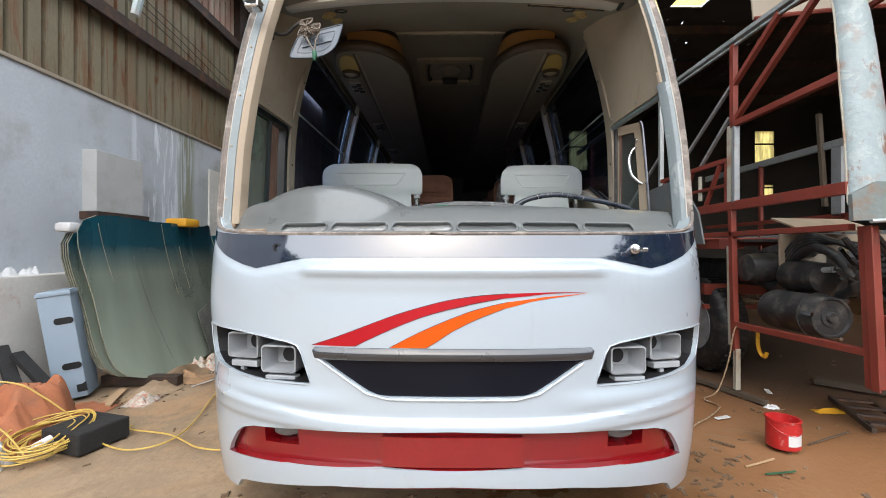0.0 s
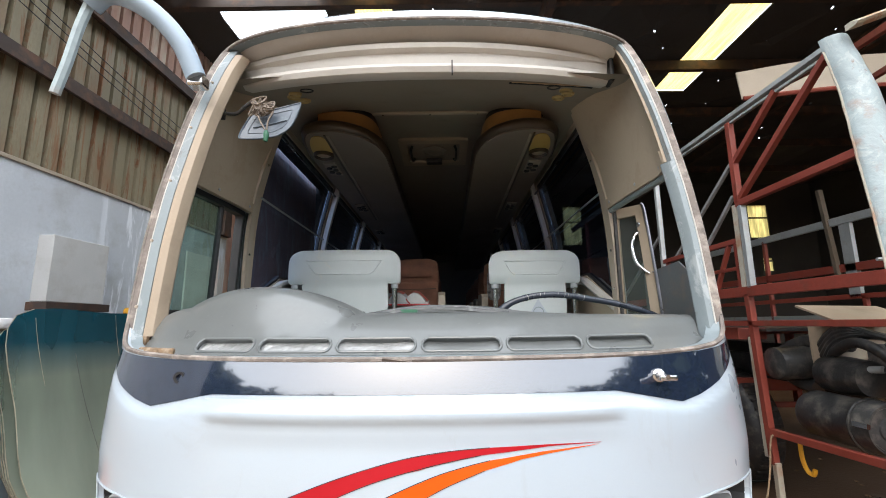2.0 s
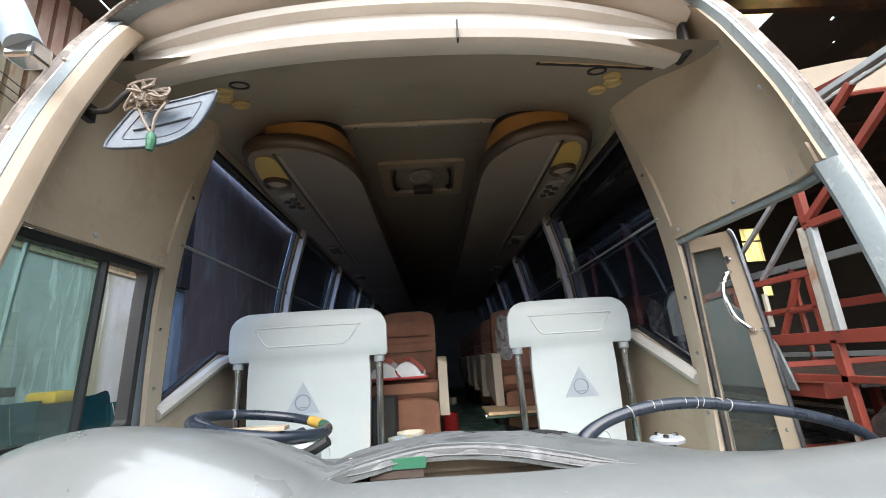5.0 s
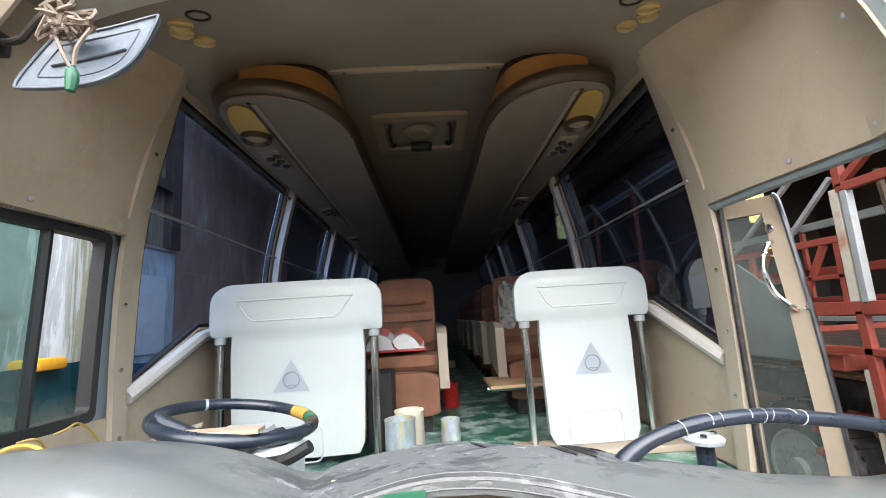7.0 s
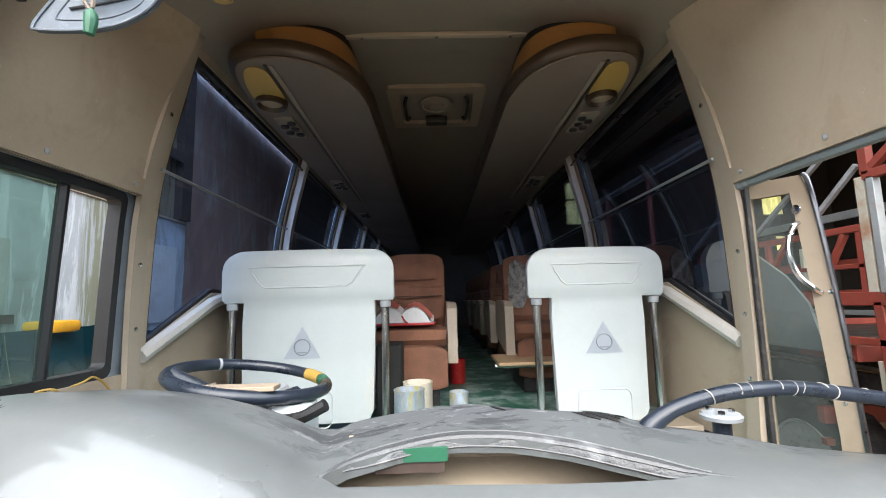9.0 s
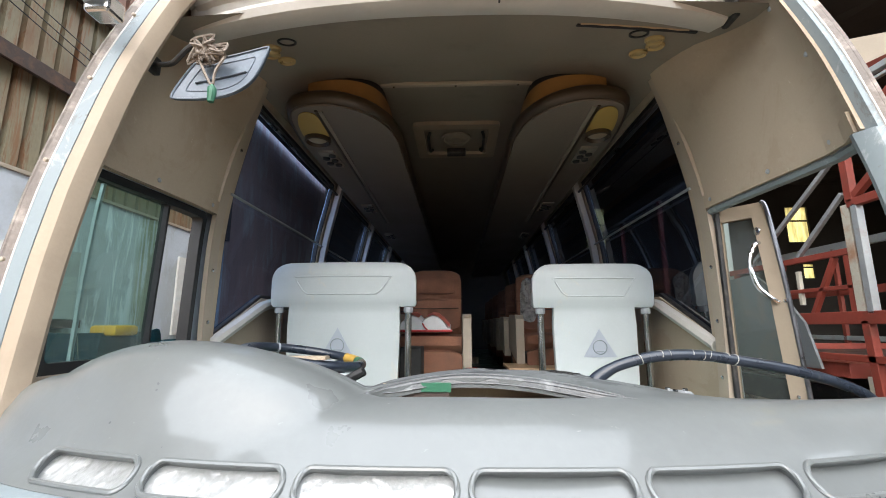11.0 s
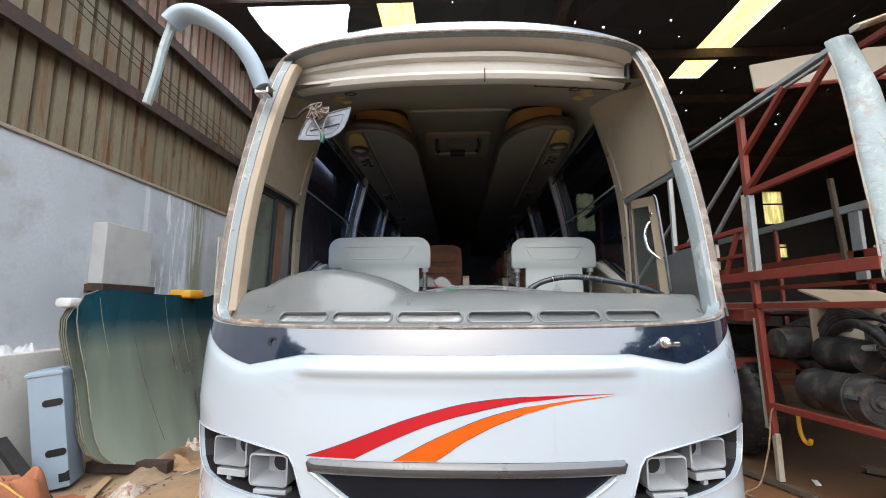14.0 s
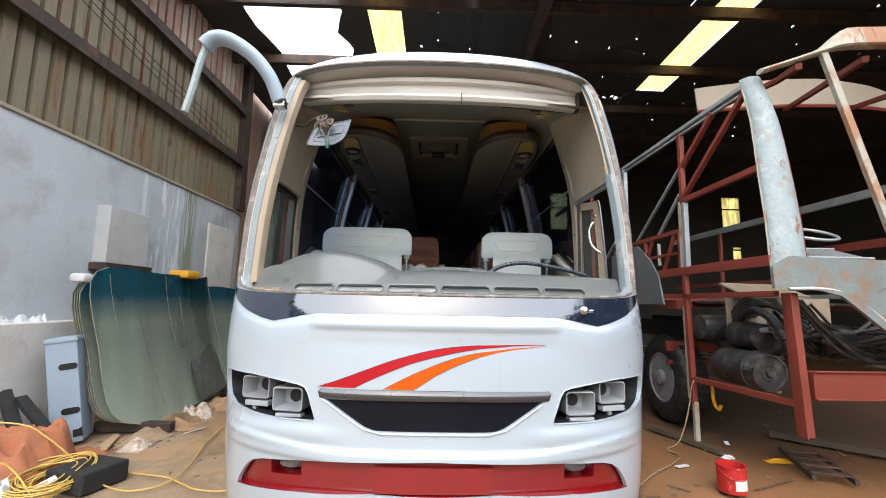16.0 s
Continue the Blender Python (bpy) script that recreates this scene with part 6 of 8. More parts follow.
def rack(sg):
    plan = [(0.95, 3.6), (0.935, 3.42), (0.905, 3.22), (0.865, 3.11), (0.80, 3.06), (0.70, 3.045), (0.58, 3.05), (0.48, 3.09), (0.41, 3.18), (0.37, 3.3), (0.35, 3.45)]
    sp = [(p.x, p.y) for p in spline([(x, y, 0) for x, y in plan], 4)]
    back = [(0.35, 10.9), (0.95, 10.9)]

    def zb(x):
        return 2.815 + 0.03 * smooth_step(0.4, 0.7, x)
    r = part("luggage_rack", mapped(sp + back, [], lambda u, v, d: Vector((sg * u, v, zb(u) + d)), 0.06, 0.03, (0.09, 0.5)), "rack", coach, "long overhead luggage rack", smooth=True)
    bm = bmesh.new()
    path = [Vector((sg * x, y, zb(x) + 0.045)) for x, y in sp + [(0.35, 10.9)]]
    tube(bm, path, 0.032, seg=10, flat=1.2)
    part("rim", bm, "rim_brown", r, "olive brown moulded rim", smooth=True)
    bm = bmesh.new()
    ins = [(0.80, 3.14), (0.68, 3.11), (0.56, 3.12), (0.47, 3.17), (0.42, 3.26), (0.40, 3.38)]
    sp2 = [(p.x, p.y) for p in spline([(x, y, 0) for x, y in ins], 4)]
    prism(bm, [(sg * x, y) for x, y in sp2 + [(0.40, 10.9), (0.80, 10.9)]], 2.86, 3.03, "z")
    part("fascia", bm, "amber", r, "amber upper fascia", smooth=True)
    # solid black block in place of the shaded gap above the fascia
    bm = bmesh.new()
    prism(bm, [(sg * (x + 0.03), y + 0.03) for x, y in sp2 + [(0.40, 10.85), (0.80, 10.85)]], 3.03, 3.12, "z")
    part("opening", bm, "housing", r, "black block standing in for the shaded rack opening", smooth=True)
    well = [(p.x, p.y) for p in spline([(0.75, 3.13, 0), (0.80, 3.10, 0), (0.845, 3.14, 0), (0.88, 3.24, 0), (0.90, 3.38, 0), (0.875, 3.45, 0), (0.79, 3.45, 0), (0.757, 3.41, 0), (0.745, 3.25, 0)], 4, closed=True)]
    pod = part("lamp_recess", mapped(well, [], lambda u, v, d: Vector((sg * u, v, zb(u) - 0.004 - d)), 0.03, 0.004, (0.04, 0.04)), "lamp_well", r, "amber reading lamp recess", smooth=True)
    bm = bmesh.new()
    lathe(bm, [(0.078, 0.008), (0.076, -0.026), (0.066, -0.03), (0.06, -0.016), (0.056, -0.01)], (sg * 0.83, 3.42, zb(0.83) - 0.004), "z", 26)
    part("lamp_ring", bm, "rim_brown", pod, "dark brown lamp ring", smooth=True)
    bm = bmesh.new()
    lathe(bm, [(0.058, -0.006), (0.04, -0.016), (0.004, -0.02)], (sg * 0.83, 3.42, zb(0.83) - 0.006), "z", 22)
    part("lens", bm, "beige_dull", pod, "dull lamp lens", smooth=True)
    part("groove", Bm((sg * 0.735, 3.09, 2.843), (sg * 0.775, 5.6, 2.843), 0.014, 0.01), "rim_brown", r)
    part("strip", Bm((sg * 0.715, 3.10, 2.843), (sg * 0.752, 5.6, 2.843), 0.022, 0.007), "ceiling", r, "grey joint strip")
    for y in (3.75, 5.0, 6.3):
        bm = bmesh.new()
        box(bm, *sorted((sg * 0.79, sg * 0.895)), y - 0.14, y + 0.14, 2.833, 2.85, 0.004)
        cons = part("air_panel", bm, "ceiling", r, "grey reading panel")
        for k, dx in ((-0.08, 0.815), (0.0, 0.82), (0.08, 0.815), (-0.04, 0.865), (0.05, 0.865)):
            bm = bmesh.new()
            lathe(bm, [(0.024, 0.0), (0.022, -0.01), (0.01, -0.012)], (sg * dx, y + k, 2.833), "z", 14)
            part("air_nozzle", bm, "rubber", cons, smooth=True)


rack(-1)
rack(1)
part("rear_lamp", T([(-0.12, 9.9, 2.93), (-0.05, 9.88, 2.90), (0.1, 9.88, 2.90), (0.17, 9.9, 2.93)], 0.012, seg=8), "chrome", coach, "thin metal handle at the rear", smooth=True)

# mirrors
MIRROR = [(p.x, p.y) for p in spline([(-0.911, 2.461, 0), (-0.902, 2.51, 0), (-0.876, 2.59, 0), (-0.86, 2.605, 0), (-0.75, 2.636, 0), (-0.646, 2.662, 0), (-0.63, 2.652, 0), (-0.648, 2.562, 0), (-0.675, 2.507, 0), (-0.73, 2.47, 0), (-0.8, 2.455, 0), (-0.895, 2.451, 0)], 5, closed=True)]


def on_mirror(u, v, d):
    return Vector((u, 2.3 + d + 0.25 * (v - 2.55) - 0.5 * (u + 0.77) ** 2, v))


mir = part("inside_mirror", mapped(MIRROR, [], on_mirror, 0.03, 0.012, (0.04, 0.04)), "mirror", coach, "blue-grey backed inside mirror hung with string", smooth=True)
part("bracket", T(spline([(-1.055, 2.36, 2.64), (-1.0, 2.33, 2.615), (-0.95, 2.31, 2.608), (-0.90, 2.29, 2.635), (-0.86, 2.28, 2.65), (-0.82, 2.28, 2.62)], 5), 0.009, seg=8), "rubber", mir, "black bracket arm", smooth=True)
part("mirror_rim", T([on_mirror(u, v, -0.002) for u, v in MIRROR], 0.0035, seg=6, closed=True), "mirror", mir, "worn blue rim", smooth=True)
cu = (sum(u for u, v in MIRROR) / len(MIRROR), sum(v for u, v in MIRROR) / len(MIRROR))
part("ridge", T([on_mirror(cu[0] + 0.72 * (u - cu[0]), cu[1] + 0.66 * (v - cu[1]), -0.001) for u, v in MIRROR], 0.0018, seg=6, closed=True), "mirror", mir, "raised ring", smooth=True)
part("rib", T([on_mirror(-0.85 + 0.018 * k, 2.515 + 0.0048 * k, -0.003) for k in range(10)], 0.005, seg=6, flat=0.5), "mirror", mir, "dark slot across the back", smooth=True)
part("bracket_foot", B(-1.075, -1.05, 2.33, 2.39, 2.61, 2.67, bevel=0.005), "rubber", mir)
part("clamp", T([(-0.835, 2.272, 2.6), (-0.77, 2.268, 2.605)], 0.017, seg=10), "beige_dull", mir, "stub wrapped in string", smooth=True)
bm = bmesh.new()
r3 = random.Random(5)
pts = [(-0.805 + r3.gauss(0, 0.026), 2.262 + r3.gauss(0, 0.012), 2.612 + r3.gauss(0, 0.02)) for _ in range(110)]
tube(bm, spline(pts, 4), 0.0045, seg=5)
part("knotted_string", bm, "cord", mir, "knotted pale string", smooth=True)
part("cord", T(spline([(-0.835, 2.262, 2.6), (-0.80, 2.25, 2.53), (-0.768, 2.245, 2.482), (-0.762, 2.245, 2.53), (-0.742, 2.255, 2.585)], 5), 0.0045, seg=5), "cord", mir, smooth=True)
part("tassel", T([(-0.767, 2.245, 2.485), (-0.767, 2.245, 2.472), (-0.766, 2.245, 2.452), (-0.768, 2.245, 2.425)], 0.013, seg=9, taper=[0.25, 1, 1.05, 0.75]), "tape_green", mir, "green tassel", smooth=True)
arm = part("mirror_arm", T(spline([(-1.07, 2.14, 2.70), (-1.13, 2.1, 2.85), (-1.23, 2.06, 2.97), (-1.36, 2.02, 3.045), (-1.45, 2.0, 3.045), (-1.51, 2.0, 2.99)], 6), 0.062, seg=14, flat=0.7), "duct", coach, "pale blue outside mirror arm without mirror", smooth=True)
part("arm_rod", T(spline([(-1.50, 2.0, 3.0), (-1.535, 2.0, 2.87), (-1.565, 2.0, 2.70), (-1.6, 2.0, 2.55)], 4), 0.022, seg=8), "peeling", arm, "bare rusty rod", smooth=True)
part("hinge", B(-1.11, -1.03, 2.12, 2.19, 2.66, 2.72, bevel=0.01), "chrome", arm)


# things inside the coach
def partition(x0, x1, b0, b1, zt, zs, zb, tri_x, tri_w, label):
    p = thing("partition_panel", label, "partition", group="partition panels behind the dashboard", at=((x0 + x1) / 2, 3.53, 1.2))
    y = 3.5
    r = 0.105
    o = []
    for k in range(7):
        a = radians(90 * k / 6)
        o.append((x1 - r + r * math.sin(a), zt - r + r * math.cos(a)))
    o += [(x1, zs + 0.015), (x1 - 0.01, zs), (b1 + 0.0, zs)]
    o += [(b1 + 0.005, zs - 0.1), (b1 - 0.005, zb + 0.05), (b1 - 0.03, zb)]
    q = []
    for k in range(7):
        a = radians(90 * k / 6)
        q.append((x0 + r - r * math.sin(a), zt - r + r * math.cos(a)))
    q += [(x0, zs + 0.015), (x0 + 0.01, zs), (b0, zs), (b0 - 0.005, zs - 0.1), (b0 + 0.005, zb + 0.05), (b0 + 0.03, zb)]
    out = o + q[::-1]

    def place(u, v, d):
        cx = (x0 + x1) / 2
        curve = 0.05 * ((u - cx) / ((x1 - x0) / 2)) ** 2
        lip = 0.025 * smooth_step(zt - 0.06, zt, v) ** 2
        sh = -0.018 * smooth_step(zs - 0.01, zs + 0.04, v)
        return Vector((u - cx, y - 3.53 + curve + lip + sh + d, v - 1.2))
    body = part("shell", mapped(out, [], place, 0.03, 0.045, (0.035, 0.03)), "shell", p, "white moulded plastic shell", smooth=True)
    cx = (x0 + x1) / 2
    w = (x1 - x0) * 0.335
    tr = densify([(-w, zt - 0.085), (w, zt - 0.085), (w * 0.8, zt - 0.165), (w * 0.7, zt - 0.187), (-w * 0.7, zt - 0.187), (-w * 0.8, zt - 0.165)], 0.03)
    bm = bmesh.new()
    tube(bm, [place(u + cx, v, 0.0) for u, v in tr], 0.0045, seg=8, closed=True)
    part("raised_line", bm, "shell", body, smooth=True)
    tz = zs - 0.12
    bm = mapped([(tri_x - tri_w, tz - 0.155), (tri_x + tri_w, tz - 0.155), (tri_x, tz)], [], lambda u, v, d: place(u, v, d - 0.003), 0.03, 0.002, (0.03, 0.03))
    em = part("emblem", bm, "emblem", p, "grey triangular badge")
    bm = bmesh.new()
    tube(bm, [place(tri_x + 0.038 * math.cos(a), tz - 0.1 + 0.038 * math.sin(a), -0.004) for a in [radians(15 * k) for k in range(24)]], 0.003, seg=5, closed=True)
    part("ring", bm, "frame_grey", em)
    part("bar", mapped([(tri_x - 0.022, tz - 0.128), (tri_x + 0.022, tz - 0.128), (tri_x + 0.022, tz - 0.123), (tri_x - 0.022, tz - 0.123)], [], lambda u, v, d: place(u, v, d - 0.005), 0.03, 0.002), "frame_grey", em)
    hz = zb + 0.02
    bm = bmesh.new()
    hw = min(0.13, (b1 - b0) * 0.3)
    tube(bm, [place(cx + u, v, -0.001) for u, v in rounded(-hw, hw, hz - 0.04, hz + 0.13, 0.035, 5)], 0.0045, seg=8, closed=True)
    part("pocket_line", bm, "shell", body, smooth=True)
    for x in (x0 + 0.045, x1 - 0.045):
        post = part("post", T([(x - cx, 0.03, 0.0), (x - cx, 0.03, zs - 1.2 - 0.005)], 0.02, seg=14), "chrome", p, "chrome post", smooth=True)
        bm = bmesh.new()
        lathe(bm, [(0.026, -0.03), (0.028, -0.025), (0.028, 0.0), (0.02, 0.004)], (x - cx, 0.03, zs - 1.2 - 0.005), "z", 14)
        part("collar", bm, "cup", post, smooth=True)
        bm = bmesh.new()
        lathe(bm, [(0.04, 0.0), (0.04, 0.01), (0.024, 0.014)], (x - cx, 0.03, 0.0), "z", 14)
        part("foot", bm, "chrome", post, smooth=True)
    return p


partition(-1.10, -0.243, -0.985, -0.34, 2.10, 1.842, 1.26, -0.685, 0.09, "wide white plastic partition on chrome posts")
partition(0.435, 1.125, 0.55, 1.005, 2.082, 1.832, 1.235, 0.79, 0.093, "narrow white plastic partition on chrome posts")


def seat(x, y, w=0.43, group="coach seats", label="brown plush coach seat with cream armrest"):
    p = thing("passenger_seat", label, "seat", group=group, at=(x, y, 1.2))

    def pad(pro, half, rnd=0.16):
        bm = bmesh.new()
        prev = None
        nn = 14
        cy = sum(a for a, b in pro) / len(pro)
        cz = sum(b for a, b in pro) / len(pro)
        for k in range(nn + 1):
            u = -half * math.cos(math.pi * k / nn)
            e = abs(u) / half
            q = []
            for a, b in pro:
                s = rnd * e ** 5
                q.append(bm.verts.new((u * (1 - (0.06 if b > cz else 0.02) * abs(b - cz) / 0.3 * (b - cz > 0.2)), cy + (a - cy) * (1 - 0.25 * e ** 6), cz + (b - cz) * (1 - s))))
            if prev:
                for i in range(len(q)):
                    bm.faces.new((prev[i], prev[(i + 1) % len(q)], q[(i + 1) % len(q)], q[i]))
            else:
                bm.faces.new(q)
            prev = q
        bm.faces.new(prev[::-1])
        return bm
    back = [(-0.02, 0.42), (-0.06, 0.5), (-0.03, 0.62), (-0.02, 0.72), (0.0, 0.74), (-0.01, 0.78), (0.0, 0.9), (0.05, 0.97), (0.11, 0.98), (0.16, 0.93), (0.16, 0.6), (0.12, 0.42)]
    part("backrest", pad(back, w / 2), "plush", p, "brown plush back", smooth=True)
    head = [(-0.035, 0.78), (-0.045, 0.80), (-0.045, 0.88), (-0.03, 0.90), (0.02, 0.90), (0.02, 0.78)]
    part("head_pad", pad(head, w * 0.36, 0.1), "plush", p, "stitched head pad", smooth=True)
    part("seam", T([(-w * 0.45, -0.058, 0.665), (0, -0.07, 0.66), (w * 0.45, -0.058, 0.665)], 0.004, seg=5), "girt", p)
    cush = [(-0.46, 0.36), (-0.5, 0.40), (-0.49, 0.46), (-0.4, 0.48), (-0.1, 0.45), (-0.02, 0.44), (-0.02, 0.34), (-0.4, 0.33)]
    part("cushion", pad(cush, w / 2), "plush", p, "brown plush cushion", smooth=True)
    skirt = [(-0.5, 0.11), (-0.52, 0.15), (-0.51, 0.36), (-0.47, 0.37), (-0.44, 0.15), (-0.45, 0.11)]
    part("leg_rest", pad(skirt, w / 2, 0.22), "plush", p, "hanging brown leg rest", smooth=True)
    part("frame", B(-w / 2 + 0.05, w / 2 - 0.05, -0.4, 0.05, 0.0, 0.34), "rubber", p, "dark seat frame")
    for sg in (-1, 1):
        bm = bmesh.new()
        xx = sg * (w / 2 + 0.035)
        prism(bm, [(-0.42, 0.25), (-0.40, 0.58), (-0.36, 0.61), (0.0, 0.62), (0.06, 0.58), (0.06, 0.34), (-0.3, 0.27)], xx - 0.03, xx + 0.03, "x")
        part("armrest", bm, "beige_light", p, "cream plastic armrest", smooth=True)
    return p


first = seat(-0.185, 4.45)
copy_thing(first, pose(-0.69, 4.45, 1.2))
for k in range(6):
    for x in (-0.69, -0.185, 0.72):
        y = (5.3 if x < 0 else 4.75) + 0.86 * k
        if y < 10.2:
            copy_thing(first, pose(x, y, 1.2))

bm = mapped([(p.x, p.y) for p in spline([(-0.14, -0.2, 0), (0.1, -0.22, 0), (0.15, 0.0, 0), (0.12, 0.22, 0), (-0.1, 0.25, 0), (-0.16, 0.05, 0)], 5, closed=True)], [],
            lambda u, v, d: Vector((0.60 + 0.45 * u, 4.70 + 0.03 * noise.noise((u * 14, v * 9, 1)) + d - 0.03, 1.93 + 0.72 * v + 0.02 * noise.noise((u * 9, 3, v * 9)))), 0.03, 0.012, (0.03, 0.03))
solid("draped_cloth", bm, "cloth", "grey patterned cloth draped over a seat back", "cloth", smooth=True)


def book():
    b = thing("open_book", "open book with red cover lying on brown seat", "book", at=(-0.235, 4.02, 1.69))
    for sg in (-1, 1):
        bm = bmesh.new()
        prev = None
        for k in range(9):
            u = sg * 0.155 * k / 8
            h = 0.045 * math.sin(math.pi * min(1, k / 8 + 0.12)) ** 0.7 + 0.012
            q = [bm.verts.new((u, -0.09, 0.008)), bm.verts.new((u, -0.09, h)), bm.verts.new((u, 0.11, h + 0.015)), bm.verts.new((u, 0.11, 0.008))]
            if prev:
                for i in range(4):
                    bm.faces.new((prev[i], prev[(i + 1) % 4], q[(i + 1) % 4], q[i]))
            else:
                bm.faces.new(q)
            prev = q
        bm.faces.new(prev[::-1])
        part("page_block", bm, "paper", b, "white page block", smooth=True)
    part("bookmark", T([(0, -0.09, 0.03), (0.01, -0.11, 0.02), (0.03, -0.115, 0.006)], 0.004, seg=5), "can_red", b, "red ribbon")
    for sg in (-1, 1):
        part("page_tint", mapped([(sg * 0.02, -0.088), (sg * 0.15, -0.088), (sg * 0.15, 0.108), (sg * 0.02, 0.108)], [], lambda u, v, d: Vector((u, v, 0.017 + 0.045 * math.sin(math.pi * min(1, abs(u) / 0.155 + 0.12)) ** 0.7 + 0.015 * (v + 0.09) / 0.2)), 0.03, 0.0, (0.03, 0.06)), "book_pink", b, "red tinted leaf", normals=False)
    part("cover", B(-0.165, 0.165, -0.1, 0.12, 0.0, 0.007, bevel=0.002), "can_red", b, "red cover")
    b.scale = (1.2, 1.0, 1.8)


book()


def tin(x, y, z, r, h, material, label, name="paint_tin", lid=None):
    t = thing(name, label, "tin", at=(x, y, z))
    bm = bmesh.new()
    lathe(bm, [(r * 0.97, 0.0), (r, 0.006), (r, h - 0.01), (r * 1.04, h - 0.006), (r * 1.04, h), (r * 0.92, h), (r * 0.9, h - 0.02), (r * 0.9, h * 0.6)], (0, 0, 0), "z", 26)
    part("body", bm, material, t, smooth=True)
    bm = bmesh.new()
    lathe(bm, [(r * 0.89, h * 0.62), (r * 0.89, h * 0.63)], (0, 0, 0), "z", 24)
    part("contents", bm, lid or "rubber", t)
    return t


solid("partition_base", B(0.38, 1.19, 3.40, 3.62, 1.2, 1.232, bevel=0.006), "beige_light", "pale low plinth under the partition", "plinth")
solid("dark_box", B(-0.36, -0.225, 3.72, 3.95, 1.2, 1.60, bevel=0.01), "black_box", "dark upright box beside a brown seat", "box")
for k, (a, b) in enumerate((((-1.05, 2.86, 1.5), (-0.82, 2.95, 1.555)), ((-0.98, 2.9, 1.5), (-0.74, 2.92, 1.53)), ((-1.06, 2.8, 1.497), (-0.9, 2.95, 1.51)))):
    solid("broken_board", Bm(a, b, 0.05, 0.01, bevel=0.002), "beige_dull", "splintered plywood board leaning beside the steering wheel", "board")
solid("side_console", B(-1.15, -0.72, 2.6, 3.0, 1.2, 1.49, bevel=0.02), "mirror", "dull blue-grey console beside the driver's place", "console")
solid("yellow_wire", T(spline([(-1.13, 2.43, 1.5), (-1.1, 2.5, 1.6), (-1.04, 2.52, 1.617), (-0.97, 2.5, 1.59), (-0.94, 2.47, 1.52)], 5), 0.006, seg=6), "yellow_cable", "loose yellow wire by the driver's window", "wire", smooth=True)
tin(-0.16, 3.36, 1.2, 0.068, 0.24, "tin", "yellow and blue printed paint tin with drips")
tin(-0.13, 3.56, 1.2, 0.072, 0.235, "cream_tin", "cream paint tin with brown rim", lid="rim_brown")
tin(0.07, 3.5, 1.2, 0.046, 0.195, "tin", "small grubby paint tin with lid", lid="cream_tin")
tin(0.12, 4.75, 1.2, 0.062, 0.18, "can_red", "small red bucket on the green floor", name="red_bucket")
tin(0.24, 7.3, 1.2, 0.05, 0.09, "cream_tin", "small jar far down the aisle", name="jar")
bm = bmesh.new()
for j in range(9):
    tube(bm, spline([(-0.02 + r3.gauss(0, 0.04), 3.42 + r3.gauss(0, 0.03), 1.22 + r3.uniform(0, 0.03)) for _ in range(5)], 3), 0.006, seg=5)
solid("red_rag", bm, "can_red", "small crumpled red rag on the floor", "rag", smooth=True)
bm = B(0.34, 0.72, 4.0, 4.4, 1.43, 1.45, bevel=0.004)
sh = solid("board_shelf", bm, "wood", "pale plywood board across a metal bracket", "board")
part("bracket", T([(0.33, 4.1, 1.415), (0.8, 4.1, 1.415)], 0.014, seg=8), "chrome", sh, smooth=True)
part("bracket_leg", T([(0.7, 4.1, 1.415), (0.7, 4.1, 1.2)], 0.014, seg=8), "chrome", sh, smooth=True)

# the stripped bus frame next to it
skel = thing("bus_frame", "stripped bus skeleton of red and grey steel", "bus")
SX = 2.67


def bar(name, a, b, w, h, material="rust_red", parent=skel, label="", bevel=0.004):
    return part(name, Bm(a, b, w, h, bevel=bevel), material, parent, label)


def Y(y, z, x=SX):
    return (x, y, z)


bar("roof_rail", Y(8.8, 3.38), Y(2.78, 3.325), 0.05, 0.04, "galv", label="grey roof rail")
bar("roof_rail", Y(8.8, 3.325), Y(2.78, 3.27), 0.03, 0.022, "galv", label="thin grey rail under the roof rail")
bar("upright", Y(3.92, 3.29), Y(3.92, 2.545), 0.05, 0.055)
bar("upright", Y(3.895, 2.53), Y(3.895, 1.8), 0.05, 0.045, "galv", label="bare grey upright")
bar("upright", Y(3.965, 2.54), Y(3.965, 1.8), 0.04, 0.06, "peel_cream", label="flaking upright behind the grey one")
bar("upright", Y(3.95, 1.76), Y(3.9, 0.42), 0.05, 0.055)
bar("upright_foot", Y(3.88, 0.44), Y(3.88, 0.06), 0.045, 0.045, "peel_cream", label="flaking pale foot of the upright")
bar("strut", Y(3.985, 1.4), Y(3.96, 0.46), 0.035, 0.04, "peel_cream", label="flaking cream strut")
bar("brace", Y(3.93, 2.9), Y(3.36, 3.285), 0.045, 0.045)
bar("brace", Y(3.91, 2.57), Y(2.9, 3.285), 0.045, 0.045)
bar("rail", Y(3.94, 2.54), Y(2.82, 2.56), 0.05, 0.055)
bar("rail", Y(8.5, 1.765), Y(2.76, 1.78), 0.05, 0.085)
bar("rail", Y(8.5, 1.5), Y(2.74, 1.515), 0.05, 0.045)
bar("rail", Y(3.9, 0.665), Y(2.7, 0.69, 2.735), 0.05, 0.05)
bar("front_post", Y(2.72, 1.52, 2.755), Y(2.665, 0.46, 2.755), 0.09, 0.06, label="red front corner post")
for y in (5.3, 6.6, 7.9):
    bar("upright", Y(y, 3.34), Y(y, 1.5), 0.05, 0.05, "galv" if y < 6 else "rust_red")
bar("brace", Y(3.96, 2.915), Y(5.0, 2.24), 0.03, 0.032, "rim_grey")
